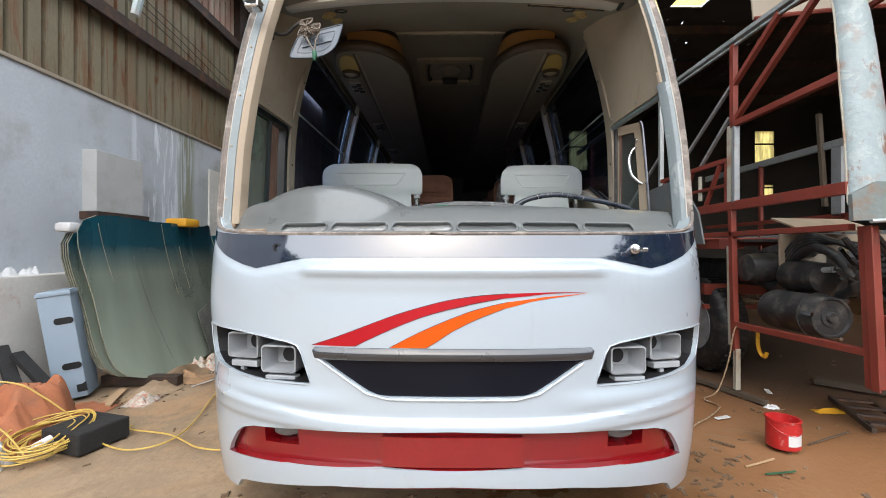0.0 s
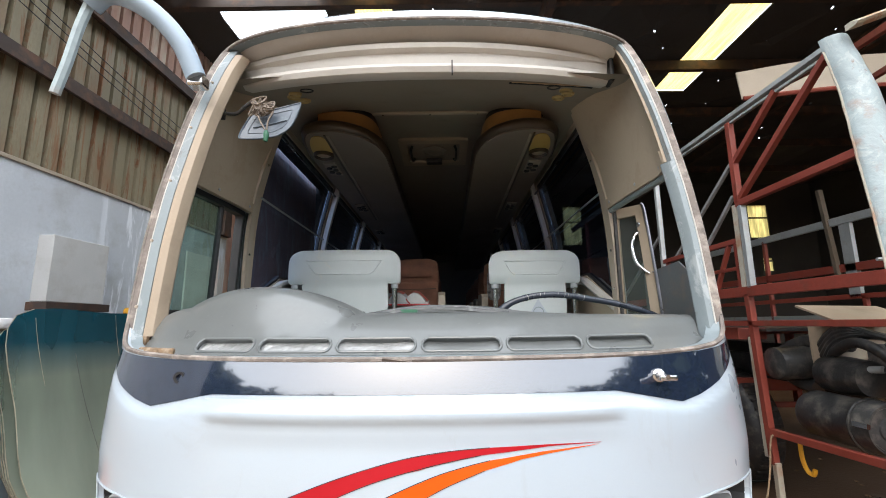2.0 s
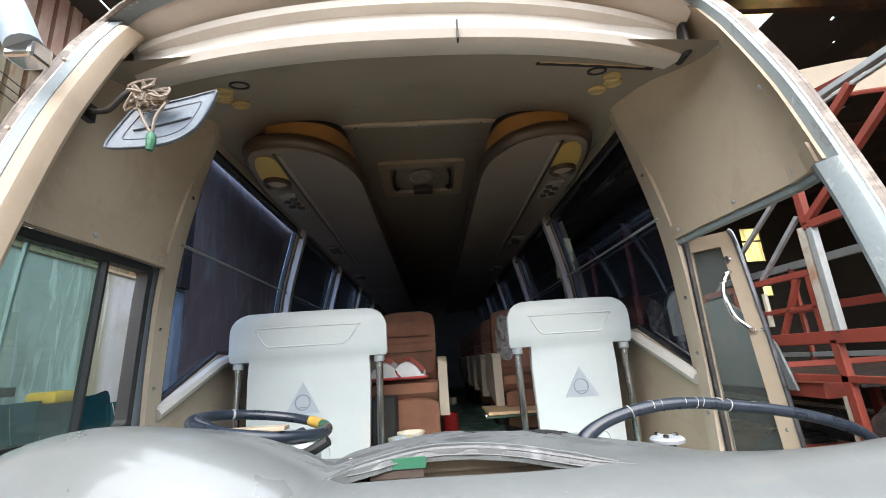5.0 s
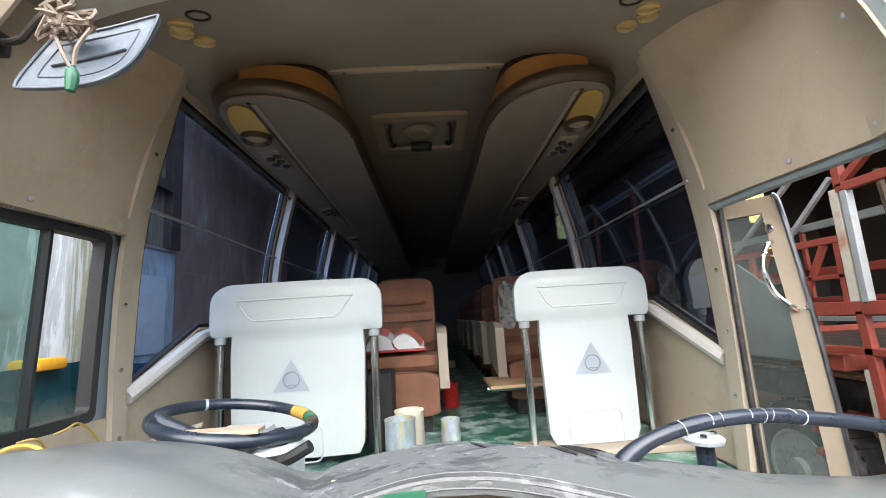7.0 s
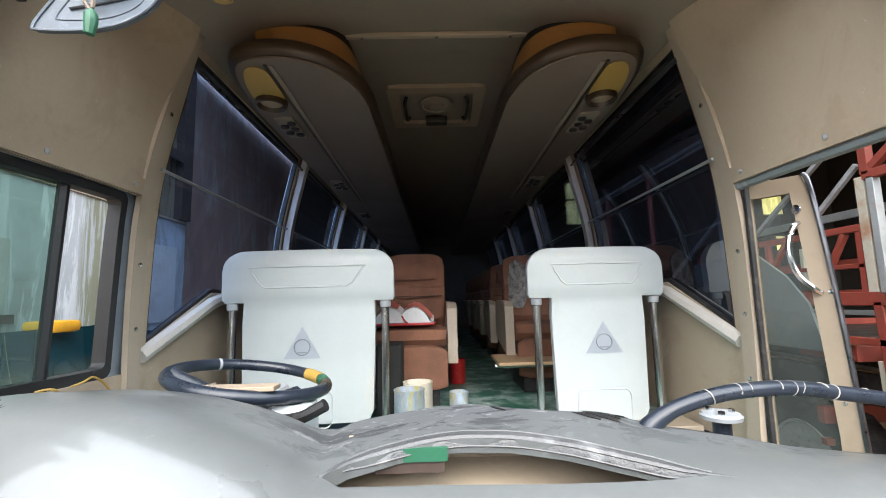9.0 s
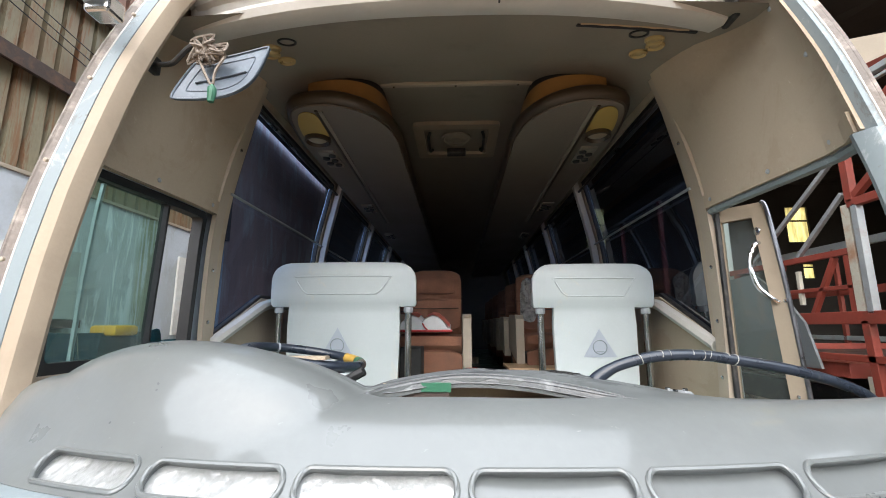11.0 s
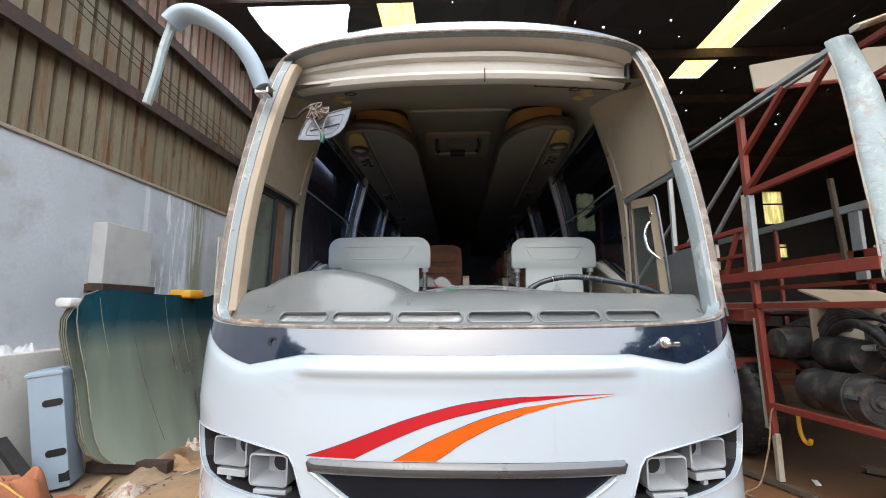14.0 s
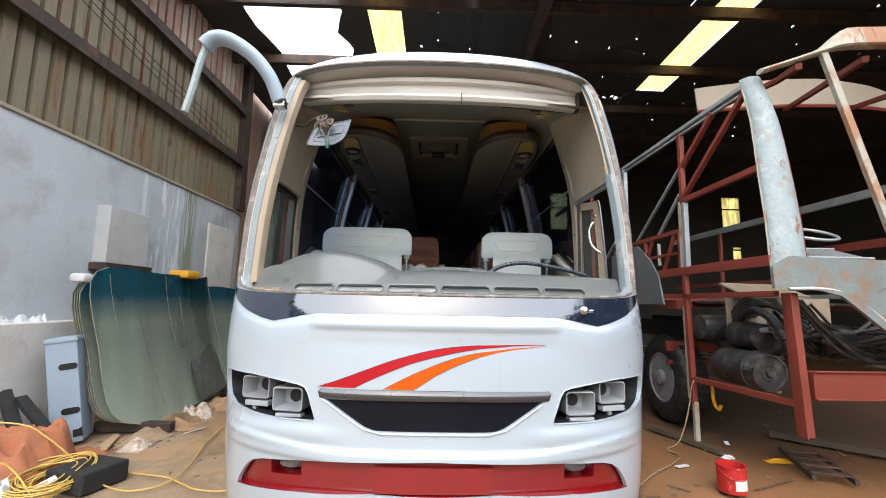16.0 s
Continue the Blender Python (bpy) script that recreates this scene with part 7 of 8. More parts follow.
bar("brace", Y(3.98, 2.625), Y(4.45, 2.24), 0.03, 0.032, "rim_grey")
bar("brace", Y(6.6, 1.8), Y(5.3, 2.55), 0.03, 0.035, "rim_grey")
bar("rail", Y(5.3, 2.22), Y(4.0, 2.225), 0.04, 0.045)
bar("rail", Y(4.75, 1.985), Y(4.0, 1.985), 0.035, 0.03)
for y in (4.02, 4.78, 5.2, 5.7):
    bar("bracing", Y(y, 1.8), Y(y, 2.2), 0.035, 0.04)
bar("bracing", Y(4.12, 2.2), Y(4.37, 1.8), 0.035, 0.035)
bar("bracing", Y(4.6, 2.2), Y(4.9, 1.8), 0.035, 0.035)
bar("bracing", Y(4.46, 2.14), Y(4.46, 1.88), 0.03, 0.03, "peel_cream", label="short pale bar")
# far side of the skeleton
for y in (2.9, 4.1, 5.5, 7.0):
    bar("far_upright", Y(y, 2.75 if y < 3 or y > 6 else 1.82, 5.15), Y(y, 0.9, 5.15), 0.05, 0.05, "rust_red")
for z, mt in ((0.9, "galv"), (1.55, "galv"), (1.8, "rust_red"), (2.16, "rust_red"), (2.765, "galv")):
    bar("far_rail", Y(8.5, z, 5.15), Y(2.8, z + 0.02, 5.15), 0.05, 0.06 if z < 2.1 else 0.1, mt)
bar("far_upright", Y(5.6, 2.72, 5.15), Y(5.6, 1.8, 5.15), 0.05, 0.15, "galv", label="wide grey upright")
bar("leaning_pole", (5.12, 5.86, 3.24), (5.12, 5.76, 1.95), 0.06, 0.05, "old_wood", label="thin brown pole leaning in the frame")
bar("cross_bar", (2.78, 4.6, 0.93), (3.8, 4.6, 0.93), 0.06, 0.12)
bar("cross_bar", (2.78, 4.6, 0.74), (3.8, 4.6, 0.74), 0.05, 0.05)
bar("cross_bar", (3.47, 4.6, 1.44), (3.47, 4.6, 0.7), 0.05, 0.06)
bar("far_brace", Y(4.1, 2.6, 5.15), Y(2.9, 1.8, 5.15), 0.045, 0.045, "galv")
part("deck", B(2.85, 5.1, 4.05, 9.0, 1.44, 1.465), "oily", skel, "dark plywood floor deck")
bar("deck_rail", (2.7, 4.55, 1.44), (5.1, 4.55, 1.42), 0.06, 0.06)
bar("deck_rail", (2.8, 6.0, 1.5), (5.1, 6.0, 1.5), 0.06, 0.06)
bar("roof_brace", (4.3, 4.4, 3.85), (3.44, 2.6, 3.42), 0.05, 0.05)
bar("roof_brace", (5.02, 4.4, 3.85), (4.5, 2.62, 3.45), 0.05, 0.05)
bar("roof_brace", (3.28, 3.3, 3.6), (2.9, 2.62, 3.35), 0.05, 0.05)
bar("roof_brace", (3.28, 3.3, 3.6), (3.4, 4.5, 3.85), 0.05, 0.05)
part("roof_panel", mapped([(3.3, 3.87), (6.3, 3.87), (6.25, 3.95), (5.9, 4.08), (5.4, 4.19), (4.7, 4.245), (4.0, 4.24), (3.3, 4.2)], [], lambda u, v, d: Vector((u, 4.55 - 0.25 * math.sin(math.pi * (u - 3.3) / 3.0) + 0.12 * (v - 3.87) + d, v)), 0.15, 0.02, (0.2, 0.1)), "beige_light", skel, "cream loose roof panel on top")
part("panel_edge", T([(3.3 + 0.25 * k, 4.54 - 0.25 * math.sin(math.pi * 0.25 * k / 3.0), 3.865) for k in range(13)], 0.024, seg=6), "rust_red", skel, "red edge under the panel")
# cab front
PILLAR = [(1.66, 2.803, 0.143), (1.82, 2.803, 0.142), (2.1, 2.8, 0.14), (2.48, 2.778, 0.133), (2.97, 2.742, 0.112), (3.2, 2.69, 0.095), (3.34, 2.655, 0.085)]


def pillar_at(k, z, lift=0.0):
    """k runs -1 to 1 across the rounded face."""
    c, w = curve([(a, b) for a, b, _ in PILLAR], z), curve([(a, b) for a, _, b in PILLAR], z)
    a = k * radians(88)
    lump = 0.004 * noise.noise((k * 3, z * 14, 1)) + 0.002 * noise.noise((k * 9, z * 40, 3))
    return Vector((c + (w + lift) * math.sin(a), 2.77 + 0.05 * (z - 1.7) - (0.09 + lift) * math.cos(a) - lump, z))


pil = mapped([(-1.0, 1.665), (1.0, 1.665), (1.0, 3.34), (-1.0, 3.34)], [], lambda k, z, d: pillar_at(k, z, -d), 0.05, 0.03, (0.08, 0.03))
part("pillar_edge", T([pillar_at(0.93, 1.68 + 0.083 * k, 0.003) for k in range(20)], 0.012, seg=7), "rust_red", skel, "red oxide edge of the pillar", smooth=True)
part("pillar_edge", T([pillar_at(-0.96, 1.68 + 0.083 * k, 0.002) for k in range(20)], 0.007, seg=7), "peel_cream", skel, "rusty cream edge of the pillar", smooth=True)
part("corner_pillar", pil, "peeling", skel, "pale blue corner pillar with peeling paint", smooth=True)
hl = spline([(2.62, 2.64, 3.31, ), (2.85, 2.6, 3.38), (3.06, 2.55, 3.44), (3.25, 2.5, 3.47), (3.9, 2.48, 3.48), (4.5, 2.52, 3.46), (5.1, 2.66, 3.32)], 6)
bm = bmesh.new()
prev = None
for p in hl:
    hh = 0.04 + 0.13 * smooth_step(3.0, 3.26, p.x) * (1 - smooth_step(4.5, 4.8, p.x))
    q = [bm.verts.new(p + Vector(o)) for o in ((0, 0, 0), (0, -0.015, 0.012), (0, 0.0, hh * 0.6), (0, 0.03, hh), (0, 0.07, hh), (0, 0.07, 0))]
    if prev:
        for i in range(6):
            bm.faces.new((prev[i], prev[(i + 1) % 6], q[(i + 1) % 6], q[i]))
    else:
        bm.faces.new(q)
    prev = q
bm.faces.new(prev[::-1])
hdr = part("windscreen_header", bm, "peel_cream", skel, "cream ribbed windscreen header", smooth=True)
for k in range(12):
    x = 3.32 + 0.1 * k
    part("rib", T([(x, 2.485, 3.5), (x, 2.488, 3.55), (x, 2.508, 3.62)], 0.009, seg=6), "peel_cream", hdr, smooth=True)
bar("windscreen_post", (3.07, 2.58, 3.45), (3.46, 2.52, 1.80), 0.045, 0.05, "peel_cream", label="cream windscreen post with rust")
cab = mapped([(0.0, 1.72), (0.14, 1.80), (0.5, 1.78), (2.45, 1.72), (2.45, 0.95), (0.95, 1.05), (0.68, 1.28), (0.45, 1.5), (0.25, 1.555), (0.0, 1.55)], [],
             lambda u, v, d: Vector((SX - 0.1 + u, 2.62 - 0.12 * math.sin(math.pi * u / 2.45) + 0.05 * (v - 1.5) + d, v)), 0.06, 0.03, (0.08, 0.08))
part("cab_panel", cab, "cab_paint", skel, "scraped front panel with rust patches", smooth=True)
part("panel_seam", T([(2.93, 2.585, 1.69), (3.06, 2.565, 1.6), (3.2, 2.545, 1.5)], 0.005, seg=5), "girt", skel)
part("panel_seam", T([(3.24, 2.535, 1.52), (3.45, 2.515, 1.62), (3.7, 2.5, 1.7)], 0.005, seg=5), "girt", skel)
part("arch_trim", T(spline([(2.66, 2.6, 1.545), (2.9, 2.58, 1.55), (3.1, 2.56, 1.5), (3.32, 2.52, 1.29), (3.6, 2.48, 1.04)], 6), 0.014, seg=8), "galv", skel, smooth=True)
bar("front_beam", (2.83, 2.69, 0.83), (5.1, 2.69, 0.84), 0.09, 0.2, label="red front cross beam")
for z in (0.735, 0.935):
    bar("beam_flange", (2.83, 2.64, z), (5.1, 2.64, z + 0.01), 0.03, 0.012)
bar("post_flange", (2.70, 2.665, 1.52), (2.70, 2.61, 0.46), 0.012, 0.06)
part("cab_steering_wheel", T([(3.25 + 0.2 * math.cos(a), 3.05 + 0.2 * math.sin(a) * 0.9, 2.05 + 0.08 * math.sin(a)) for a in [radians(15 * k) for k in range(24)]], 0.013, seg=8, closed=True), "galv", skel, "grey steering wheel", smooth=True)
bm = bmesh.new()
for k in range(8):
    tube(bm, [(3.1 + 0.06 * k, 2.85, 1.82), (3.1 + 0.06 * k, 3.2, 1.94)], 0.01, seg=6)
tube(bm, [(3.05, 2.85, 1.82), (3.6, 2.85, 1.82)], 0.012, seg=6)
tube(bm, [(3.05, 3.2, 1.94), (3.6, 3.2, 1.94)], 0.012, seg=6)
part("wire_basket", bm, "galv", skel, "grey wire rack")
part("sheet_panel", B(2.9, 3.95, 3.66, 3.68, 1.2, 1.5, bevel=0.004), "beige_dull", skel, "stained olive-brown board behind the engine")
part("hatch_lid", Bm((2.9, 3.6, 1.585), (3.5, 3.55, 1.57), 0.4, 0.015, up=(0.0, -0.32, 1.0)), "beige_dull", skel, "dull tan board on the rail")
part("inner_fender", mapped([(-0.65, 1.42), (0.75, 1.42), (0.75, 2.12), (-0.06, 2.17), (-0.38, 1.95), (-0.55, 1.75)], [], lambda u, v, d: Vector((2.61 + d, 4.95 + u, v)), 0.2, 0.02, (0.3, 0.3)), "sheet_grey", skel, "bare grey side sheet")
bar("chassis_rail", (3.2, 4.3, 1.1), (3.2, 9.0, 1.1), 0.08, 0.22, "oily", label="black chassis rail")
bar("chassis_rail", (4.6, 2.8, 1.1), (4.9, 9.0, 1.1), 0.08, 0.22, "oily", label="black chassis rail")
bar("cross_member", (3.02, 4.3, 1.12), (4.86, 4.3, 1.12), 0.12, 0.16, "rust_red")
bar("bracket_plate", (2.8, 4.6, 1.42), (2.8, 4.15, 1.42), 0.25, 0.1, "rust_red")


def wheel(x, y, z):
    bm = bmesh.new()
    lathe(bm, [(0.29, 0.06), (0.30, -0.01), (0.36, -0.02), (0.46, -0.012), (0.51, 0.02), (0.525, 0.06), (0.528, 0.22), (0.51, 0.27), (0.4, 0.29), (0.29, 0.25)], (x, y, z), "x", 48)
    ty = part("tyre", bm, "rubber", skel, "worn black tyre", smooth=True)
    for k in range(44):
        a = 2 * math.pi * k / 44
        bm = bmesh.new()
        box(bm, 0.05, 0.24, -0.014, 0.014, 0.52, 0.537, 0.0, Matrix.Translation((x, y, z)) @ Matrix.Rotation(a, 4, "X"))
        part("tread_block", bm, "rubber", ty)
    bm = bmesh.new()
    lathe(bm, [(0.30, 0.0), (0.295, -0.015), (0.275, -0.012), (0.26, 0.03), (0.24, 0.07), (0.16, 0.06), (0.13, 0.03), (0.09, 0.0), (0.085, -0.05), (0.03, -0.06)], (x, y, z), "x", 40)
    rimp = part("rim", bm, "rim_grey", ty, "grey steel wheel rim", smooth=True)
    bm = bmesh.new()
    for k in range(10):
        a = 2 * math.pi * k / 10
        c = (x + 0.035, y + 0.155 * math.cos(a), z + 0.155 * math.sin(a))
        lathe(bm, [(0.014, 0.03), (0.014, -0.03), (0.008, -0.035)], c, "x", 6)
    part("wheel_nuts", bm, "oily", ty)
    for k in range(10):
        a = 2 * math.pi * (k + 0.5) / 10
        bm = bmesh.new()
        lathe(bm, [(0.024, 0.02), (0.024, -0.004), (0.004, -0.005)], (x + 0.055, y + 0.2 * math.cos(a), z + 0.2 * math.sin(a)), "x", 12)
        part("rim_hole", bm, "housing", rimp)


wheel(2.86, 4.88, 0.52)
bm = bmesh.new()
lathe(bm, [(0.05, -0.2), (0.15, -0.19), (0.165, -0.15), (0.16, 0.24), (0.166, 0.25), (0.166, 0.29), (0.158, 0.36), (0.154, 0.385), (0.14, 0.385), (0.13, 0.37), (0.075, 0.37), (0.07, 0.38), (0.045, 0.38), (0.035, 0.4), (0.015, 0.4)], (2.872, 3.5, 0.85), "y", 32)
bm.transform(Matrix.Translation((2.872, 3.5, 0.85)) @ Matrix.Rotation(radians(180), 4, "Z") @ Matrix.Translation((-2.872, -3.5, -0.85)))
tank = part("air_filter_drum", bm, "drum", skel, "oily black air filter drum", smooth=True)
part("rim_ring", T([(2.872 + 0.17 * math.cos(a), 3.235, 0.85 + 0.17 * math.sin(a)) for a in [radians(12 * k) for k in range(30)]], 0.009, seg=6, closed=True), "oily", tank, smooth=True)
for a in (40, 160, 280):
    part("clip", B(2.857, 2.887, 3.1, 3.2, 1.005, 1.027, m=Matrix.Translation((2.872, 3.5, 0.85)) @ Matrix.Rotation(radians(a), 4, "Y") @ Matrix.Translation((-2.872, -3.5, -0.85))), "chrome", tank)
bm = bmesh.new()
lathe(bm, [(0.05, -0.3), (0.12, -0.28), (0.13, -0.2), (0.13, 0.2), (0.1, 0.26)], (2.98, 3.8, 1.2), "x", 24)
part("starter_drum", bm, "oily", skel, "greasy black drum across the engine", smooth=True)
bm = bmesh.new()
lathe(bm, [(0.04, -0.2), (0.12, -0.18), (0.135, 0.0), (0.125, 0.16)], (2.96, 3.46, 1.14), "y", 24)
part("filter_housing", bm, "oily", skel, "round oily filter housing", smooth=True)
part("engine_block", B(3.15, 3.6, 3.6, 4.1, 0.95, 1.35, bevel=0.05), "oily", skel, "greasy black engine block")
bm = bmesh.new()
lathe(bm, [(0.09, -0.12), (0.12, -0.08), (0.12, 0.08), (0.06, 0.12)], (3.35, 3.0, 1.15), "x", 20)
part("alternator", bm, "oily", skel, "oily round alternator", smooth=True)
r4 = random.Random(11)
for k in range(26):
    y = r4.uniform(2.75, 3.2)
    x0 = r4.uniform(2.85, 3.2)
    pts = [(x0, y, r4.uniform(1.1, 1.5)), (x0 + 0.3, y + r4.uniform(-0.1, 0.1), r4.uniform(0.98, 1.2)), (x0 + 0.7, y, r4.uniform(0.98, 1.25)), (x0 + 1.1 + r4.random(), y, r4.uniform(1.0, 1.5))]
    part("hose", T(spline(pts, 5), r4.uniform(0.008, 0.02), seg=6), "oily", skel, "black hose" if k == 0 else "", smooth=True)
for k in range(5):
    part("hose", T(spline([(3.0, 3.7 + 0.05 * k, 1.1), (2.95, 3.5, 1.35 + 0.03 * k), (3.0, 3.2, 1.42), (3.1, 2.95, 1.2 + 0.04 * k)], 5), 0.025, seg=8), "oily", skel, smooth=True)
part("intake_pipe", T(spline([(2.95, 3.72, 1.02), (2.93, 3.95, 1.1), (2.95, 4.02, 1.25), (3.0, 3.8, 1.36), (3.05, 3.5, 1.36)], 6), 0.06, seg=12), "oily", skel, "black intake pipe", smooth=True)
part("coil_hose", T(spline([(2.92, 3.5, 1.3), (2.9, 3.3, 1.38), (2.92, 3.12, 1.3), (2.98, 3.05, 1.1), (3.0, 3.2, 1.0)], 6), 0.035, seg=10), "rubber", skel, "black corrugated hose", smooth=True)
part("pale_block", B(2.95, 3.22, 3.56, 3.64, 1.24, 1.325, bevel=0.008), "peel_cream", skel, "small cream block")
part("bright_elbow", T([(2.92, 3.35, 1.13), (2.94, 3.28, 1.2), (2.96, 3.2, 1.21)], 0.025, seg=10), "galv", skel, "bare metal elbow", smooth=True)
part("rope", T(spline([(2.7, 3.86, 0.66), (2.62, 3.84, 0.62), (2.53, 3.78, 0.36), (2.4, 3.73, 0.1), (2.29, 3.75, 0.018), (2.32, 3.58, 0.015), (2.1, 3.35, 0.015), (1.87, 3.17, 0.015), (1.6, 2.9, 0.015)], 8), 0.007, seg=6), "foam", skel, "old tan rope", smooth=True)
part("hook", T(spline([(2.75, 3.72, 0.66), (2.75, 3.72, 0.52), (2.76, 3.70, 0.44), (2.77, 3.66, 0.42), (2.77, 3.64, 0.46)], 4), 0.016, seg=8), "yellow", skel, "small yellow hook", smooth=True)

# things on the ground and against the wall


def screen(i, label, far=0.0, length=2.2):
    w = thing("windscreen_glass", label, "windscreen", group="spare windscreens leaning on the wall", at=(0, 0, 0))

    def place(u, v, d):
        k = u / length
        x = -3.47 - (0.04 * i + 0.07 if i else 0) + 0.2 * math.sin(math.pi * min(1, max(0, k))) ** 0.8 + 0.36 * max(0, 1 - v / 1.57) ** 1.7
        y = 3.88 + far + 0.02 * i + u - 0.06 * (v / 1.6)
        return Vector((x + d, y, 0.1 + v * (0.92 if i else 1)))
    e = length
    o = [(p.x, p.y) for p in spline([(0.06, 0.04, 0), (0.0, 0.8, 0), (0.02, 1.54, 0), (0.8, 1.57, 0), (e - 0.5, 1.57, 0), (e - 0.05, 1.54, 0), (e, 0.8, 0), (e - 0.07, 0.03, 0), (e / 2, 0.0, 0)], 5, closed=True)]
    part("pane", mapped(o, [], place, 0.08, 0.006, (0.12, 0.1)), "dusty_glass", w, "dusty green glass", smooth=True)
    part("edge", T([place(u, v, 0.003) for u, v in o if u < 0.2], 0.004, seg=6), "joint", w, smooth=True)
    if i == 0 and far == 0:
        part("offcut", mapped([(1.05, 0.05), (1.95, 0.06), (1.9, 0.5), (1.62, 0.66), (1.1, 0.5)], [], lambda u, v, d: place(u, v, 0.03 + 0.05 * (1 - v) + d), 0.08, 0.006, (0.12, 0.1)), "offcut", w, "grimy dark glass offcut", smooth=True)
        for u, a, b in ((0.14, 0.95, 1.52), (0.86, 0.75, 1.55), (1.1, 0.8, 1.3), (0.42, 0.1, 1.2)):
            part("pane_joint", T([place(u + 0.1 * (1.5 - v), v, 0.009) for v in [a + (b - a) * k / 10 for k in range(11)]], 0.0022, seg=5), "joint" if u != 0.42 else "offcut", w, smooth=True)


for i in range(5):
    screen(i, "curved green windscreen with teal sun band, dusty" if i == 0 else "dusty green windscreen stacked behind others")
for i in range(2):
    screen(2 * i + 1, "dark teal windscreen standing further along the wall", 2.15, 1.7)
for y in (4.1, 5.7, 7.0):
    solid("timber_bearer", B(-3.5, -2.72, y, y + 0.1, 0.0, 0.1, bevel=0.01), "girt", "dark timber bearer under the windscreens", "timber")
cap = solid("cloth_pad", B(-3.70, -3.54, 3.8, 3.94, 1.53, 1.62, bevel=0.03), "paper", "white pad on the glass edges", "pad", smooth=True)
solid("yellow_sponge", B(-3.42, -3.16, 4.95, 5.25, 1.64, 1.74, bevel=0.03), "yellow", "yellow foam scrap on the glass", "scrap", smooth=True)
boxw = solid("wall_cabinet", B(WX, WX + 0.17, 4.66, 5.4, 1.80, 2.5, bevel=0.006), "boxwhite", "whitewashed box fixed to the wall", "cabinet")
part("tray", B(WX + 0.002, WX + 0.22, 4.62, 5.45, 1.71, 1.795, bevel=0.005), "girt", boxw, "dark shelf under the box")
# niche on the wall
solid("wall_niche", B(WX - 0.001, WX + 0.03, 7.2, 8.2, 1.6, 2.75, bevel=0.01), "plinth", "mouldy bricked-up opening", "niche", kind="structure")

du = thing("metal_duct_box", "pale blue sheet metal box with black slots leaning on the wall", "box", at=(-3.52, 3.86, 0.0))
lean = Matrix.Rotation(radians(-7), 4, "Y") @ Matrix.Rotation(radians(4), 4, "X") @ Matrix.Rotation(radians(22), 4, "Z")
bm = bmesh.new()
box(bm, -0.115, 0.13, -0.14, 0.14, 0.0, 1.0, 0.006, lean)
part("body", bm, "duct", du)
bm = bmesh.new()
box(bm, -0.124, 0.139, -0.15, 0.15, 0.955, 0.985, 0.004, lean)
part("flange", bm, "duct", du)
for z in (0.30, 0.72):
    bm = bmesh.new()
    prism(bm, rounded(-0.02, 0.125, z - 0.03, z + 0.03, 0.028, 5), -0.146, -0.1415, "y")
    bm.transform(lean)
    part("slot", bm, "housing", du, "black rounded slot")
bm = bmesh.new()
prism(bm, [(0.06, 0.05), (0.135, 0.05), (0.135, 0.14), (0.1, 0.12), (0.06, 0.12)], -0.146, -0.1415, "y")
bm.transform(lean)
part("cutout", bm, "housing", du)


def crumple(cx, cy, w, d, h, seed, n=26, boxy=2.5, folds=1.0):
    bm = bmesh.new()
    vs = []
    for j in range(n + 1):
        row = []
        for i in range(n + 1):
            u, v = i / n * 2 - 1, j / n * 2 - 1
            rr = min(1, math.hypot(u, v))
            warp = noise.noise((u * 1.5, v * 1.5, seed + 5))
            fold = math.sin(6 * u + 4 * v + 6 * warp + seed)
            zz = h * (1 - rr ** boxy) * (0.66 + 0.42 * noise.noise((u * 1.7 + seed, v * 1.7, seed)) + 0.17 * folds * fold + 0.07 * math.sin(12 * v - 7 * u + 5 * warp) + 0.1 * folds * (1 - abs(math.sin(3.5 * u - 5 * v + 6 * warp))) ** 1.6)
            row.append(bm.verts.new((cx + u * w * (1 + 0.15 * noise.noise((v * 3, seed, u))), cy + v * d * (1 + 0.15 * noise.noise((u * 3, seed, v))), max(0.0, zz) - 0.01)))
        vs.append(row)
    for j in range(n):
        for i in range(n):
            bm.faces.new((vs[j][i], vs[j][i + 1], vs[j + 1][i + 1], vs[j + 1][i]))
    return bm


solid("orange_tarpaulin", crumple(-3.42, 2.95, 0.58, 0.42, 0.62, 3.3, 56, 4.0, 0.9), "orange_cloth", "faded orange tarpaulin in a heap on the ground", "tarpaulin", smooth=True)
solid("orange_flap", crumple(-3.12, 3.46, 0.2, 0.17, 0.05, 7.7, 16, 6.0), "orange_cloth", "loose orange flap spread over the earth", "tarpaulin", smooth=True)
for a, b in (((-3.74, 3.5, 0.47), (-3.22, 3.43, 0.03)), ((-3.98, 3.6, 0.5), (-3.36, 3.2, 0.04))):
    solid("black_plank", Bm(a, b, 0.1, 0.045, bevel=0.006), "black_box", "black plank leaning beside the tarpaulin", "plank")
solid("black_block", B(-0.18, 0.18, -0.175, 0.175, 0.0, 0.15, bevel=0.014, m=Matrix.Translation((-2.585, 2.87, -0.01)) @ Matrix.Rotation(radians(-16), 4, "Z")), "black_box", "flat black box on the ground", "box")
solid("white_tub", crumple(-2.95, 2.5, 0.15, 0.13, 0.26, 9.1, 12), "paper", "crumpled white plastic bag", "bag", smooth=True)
r5 = random.Random(21)
loops = []
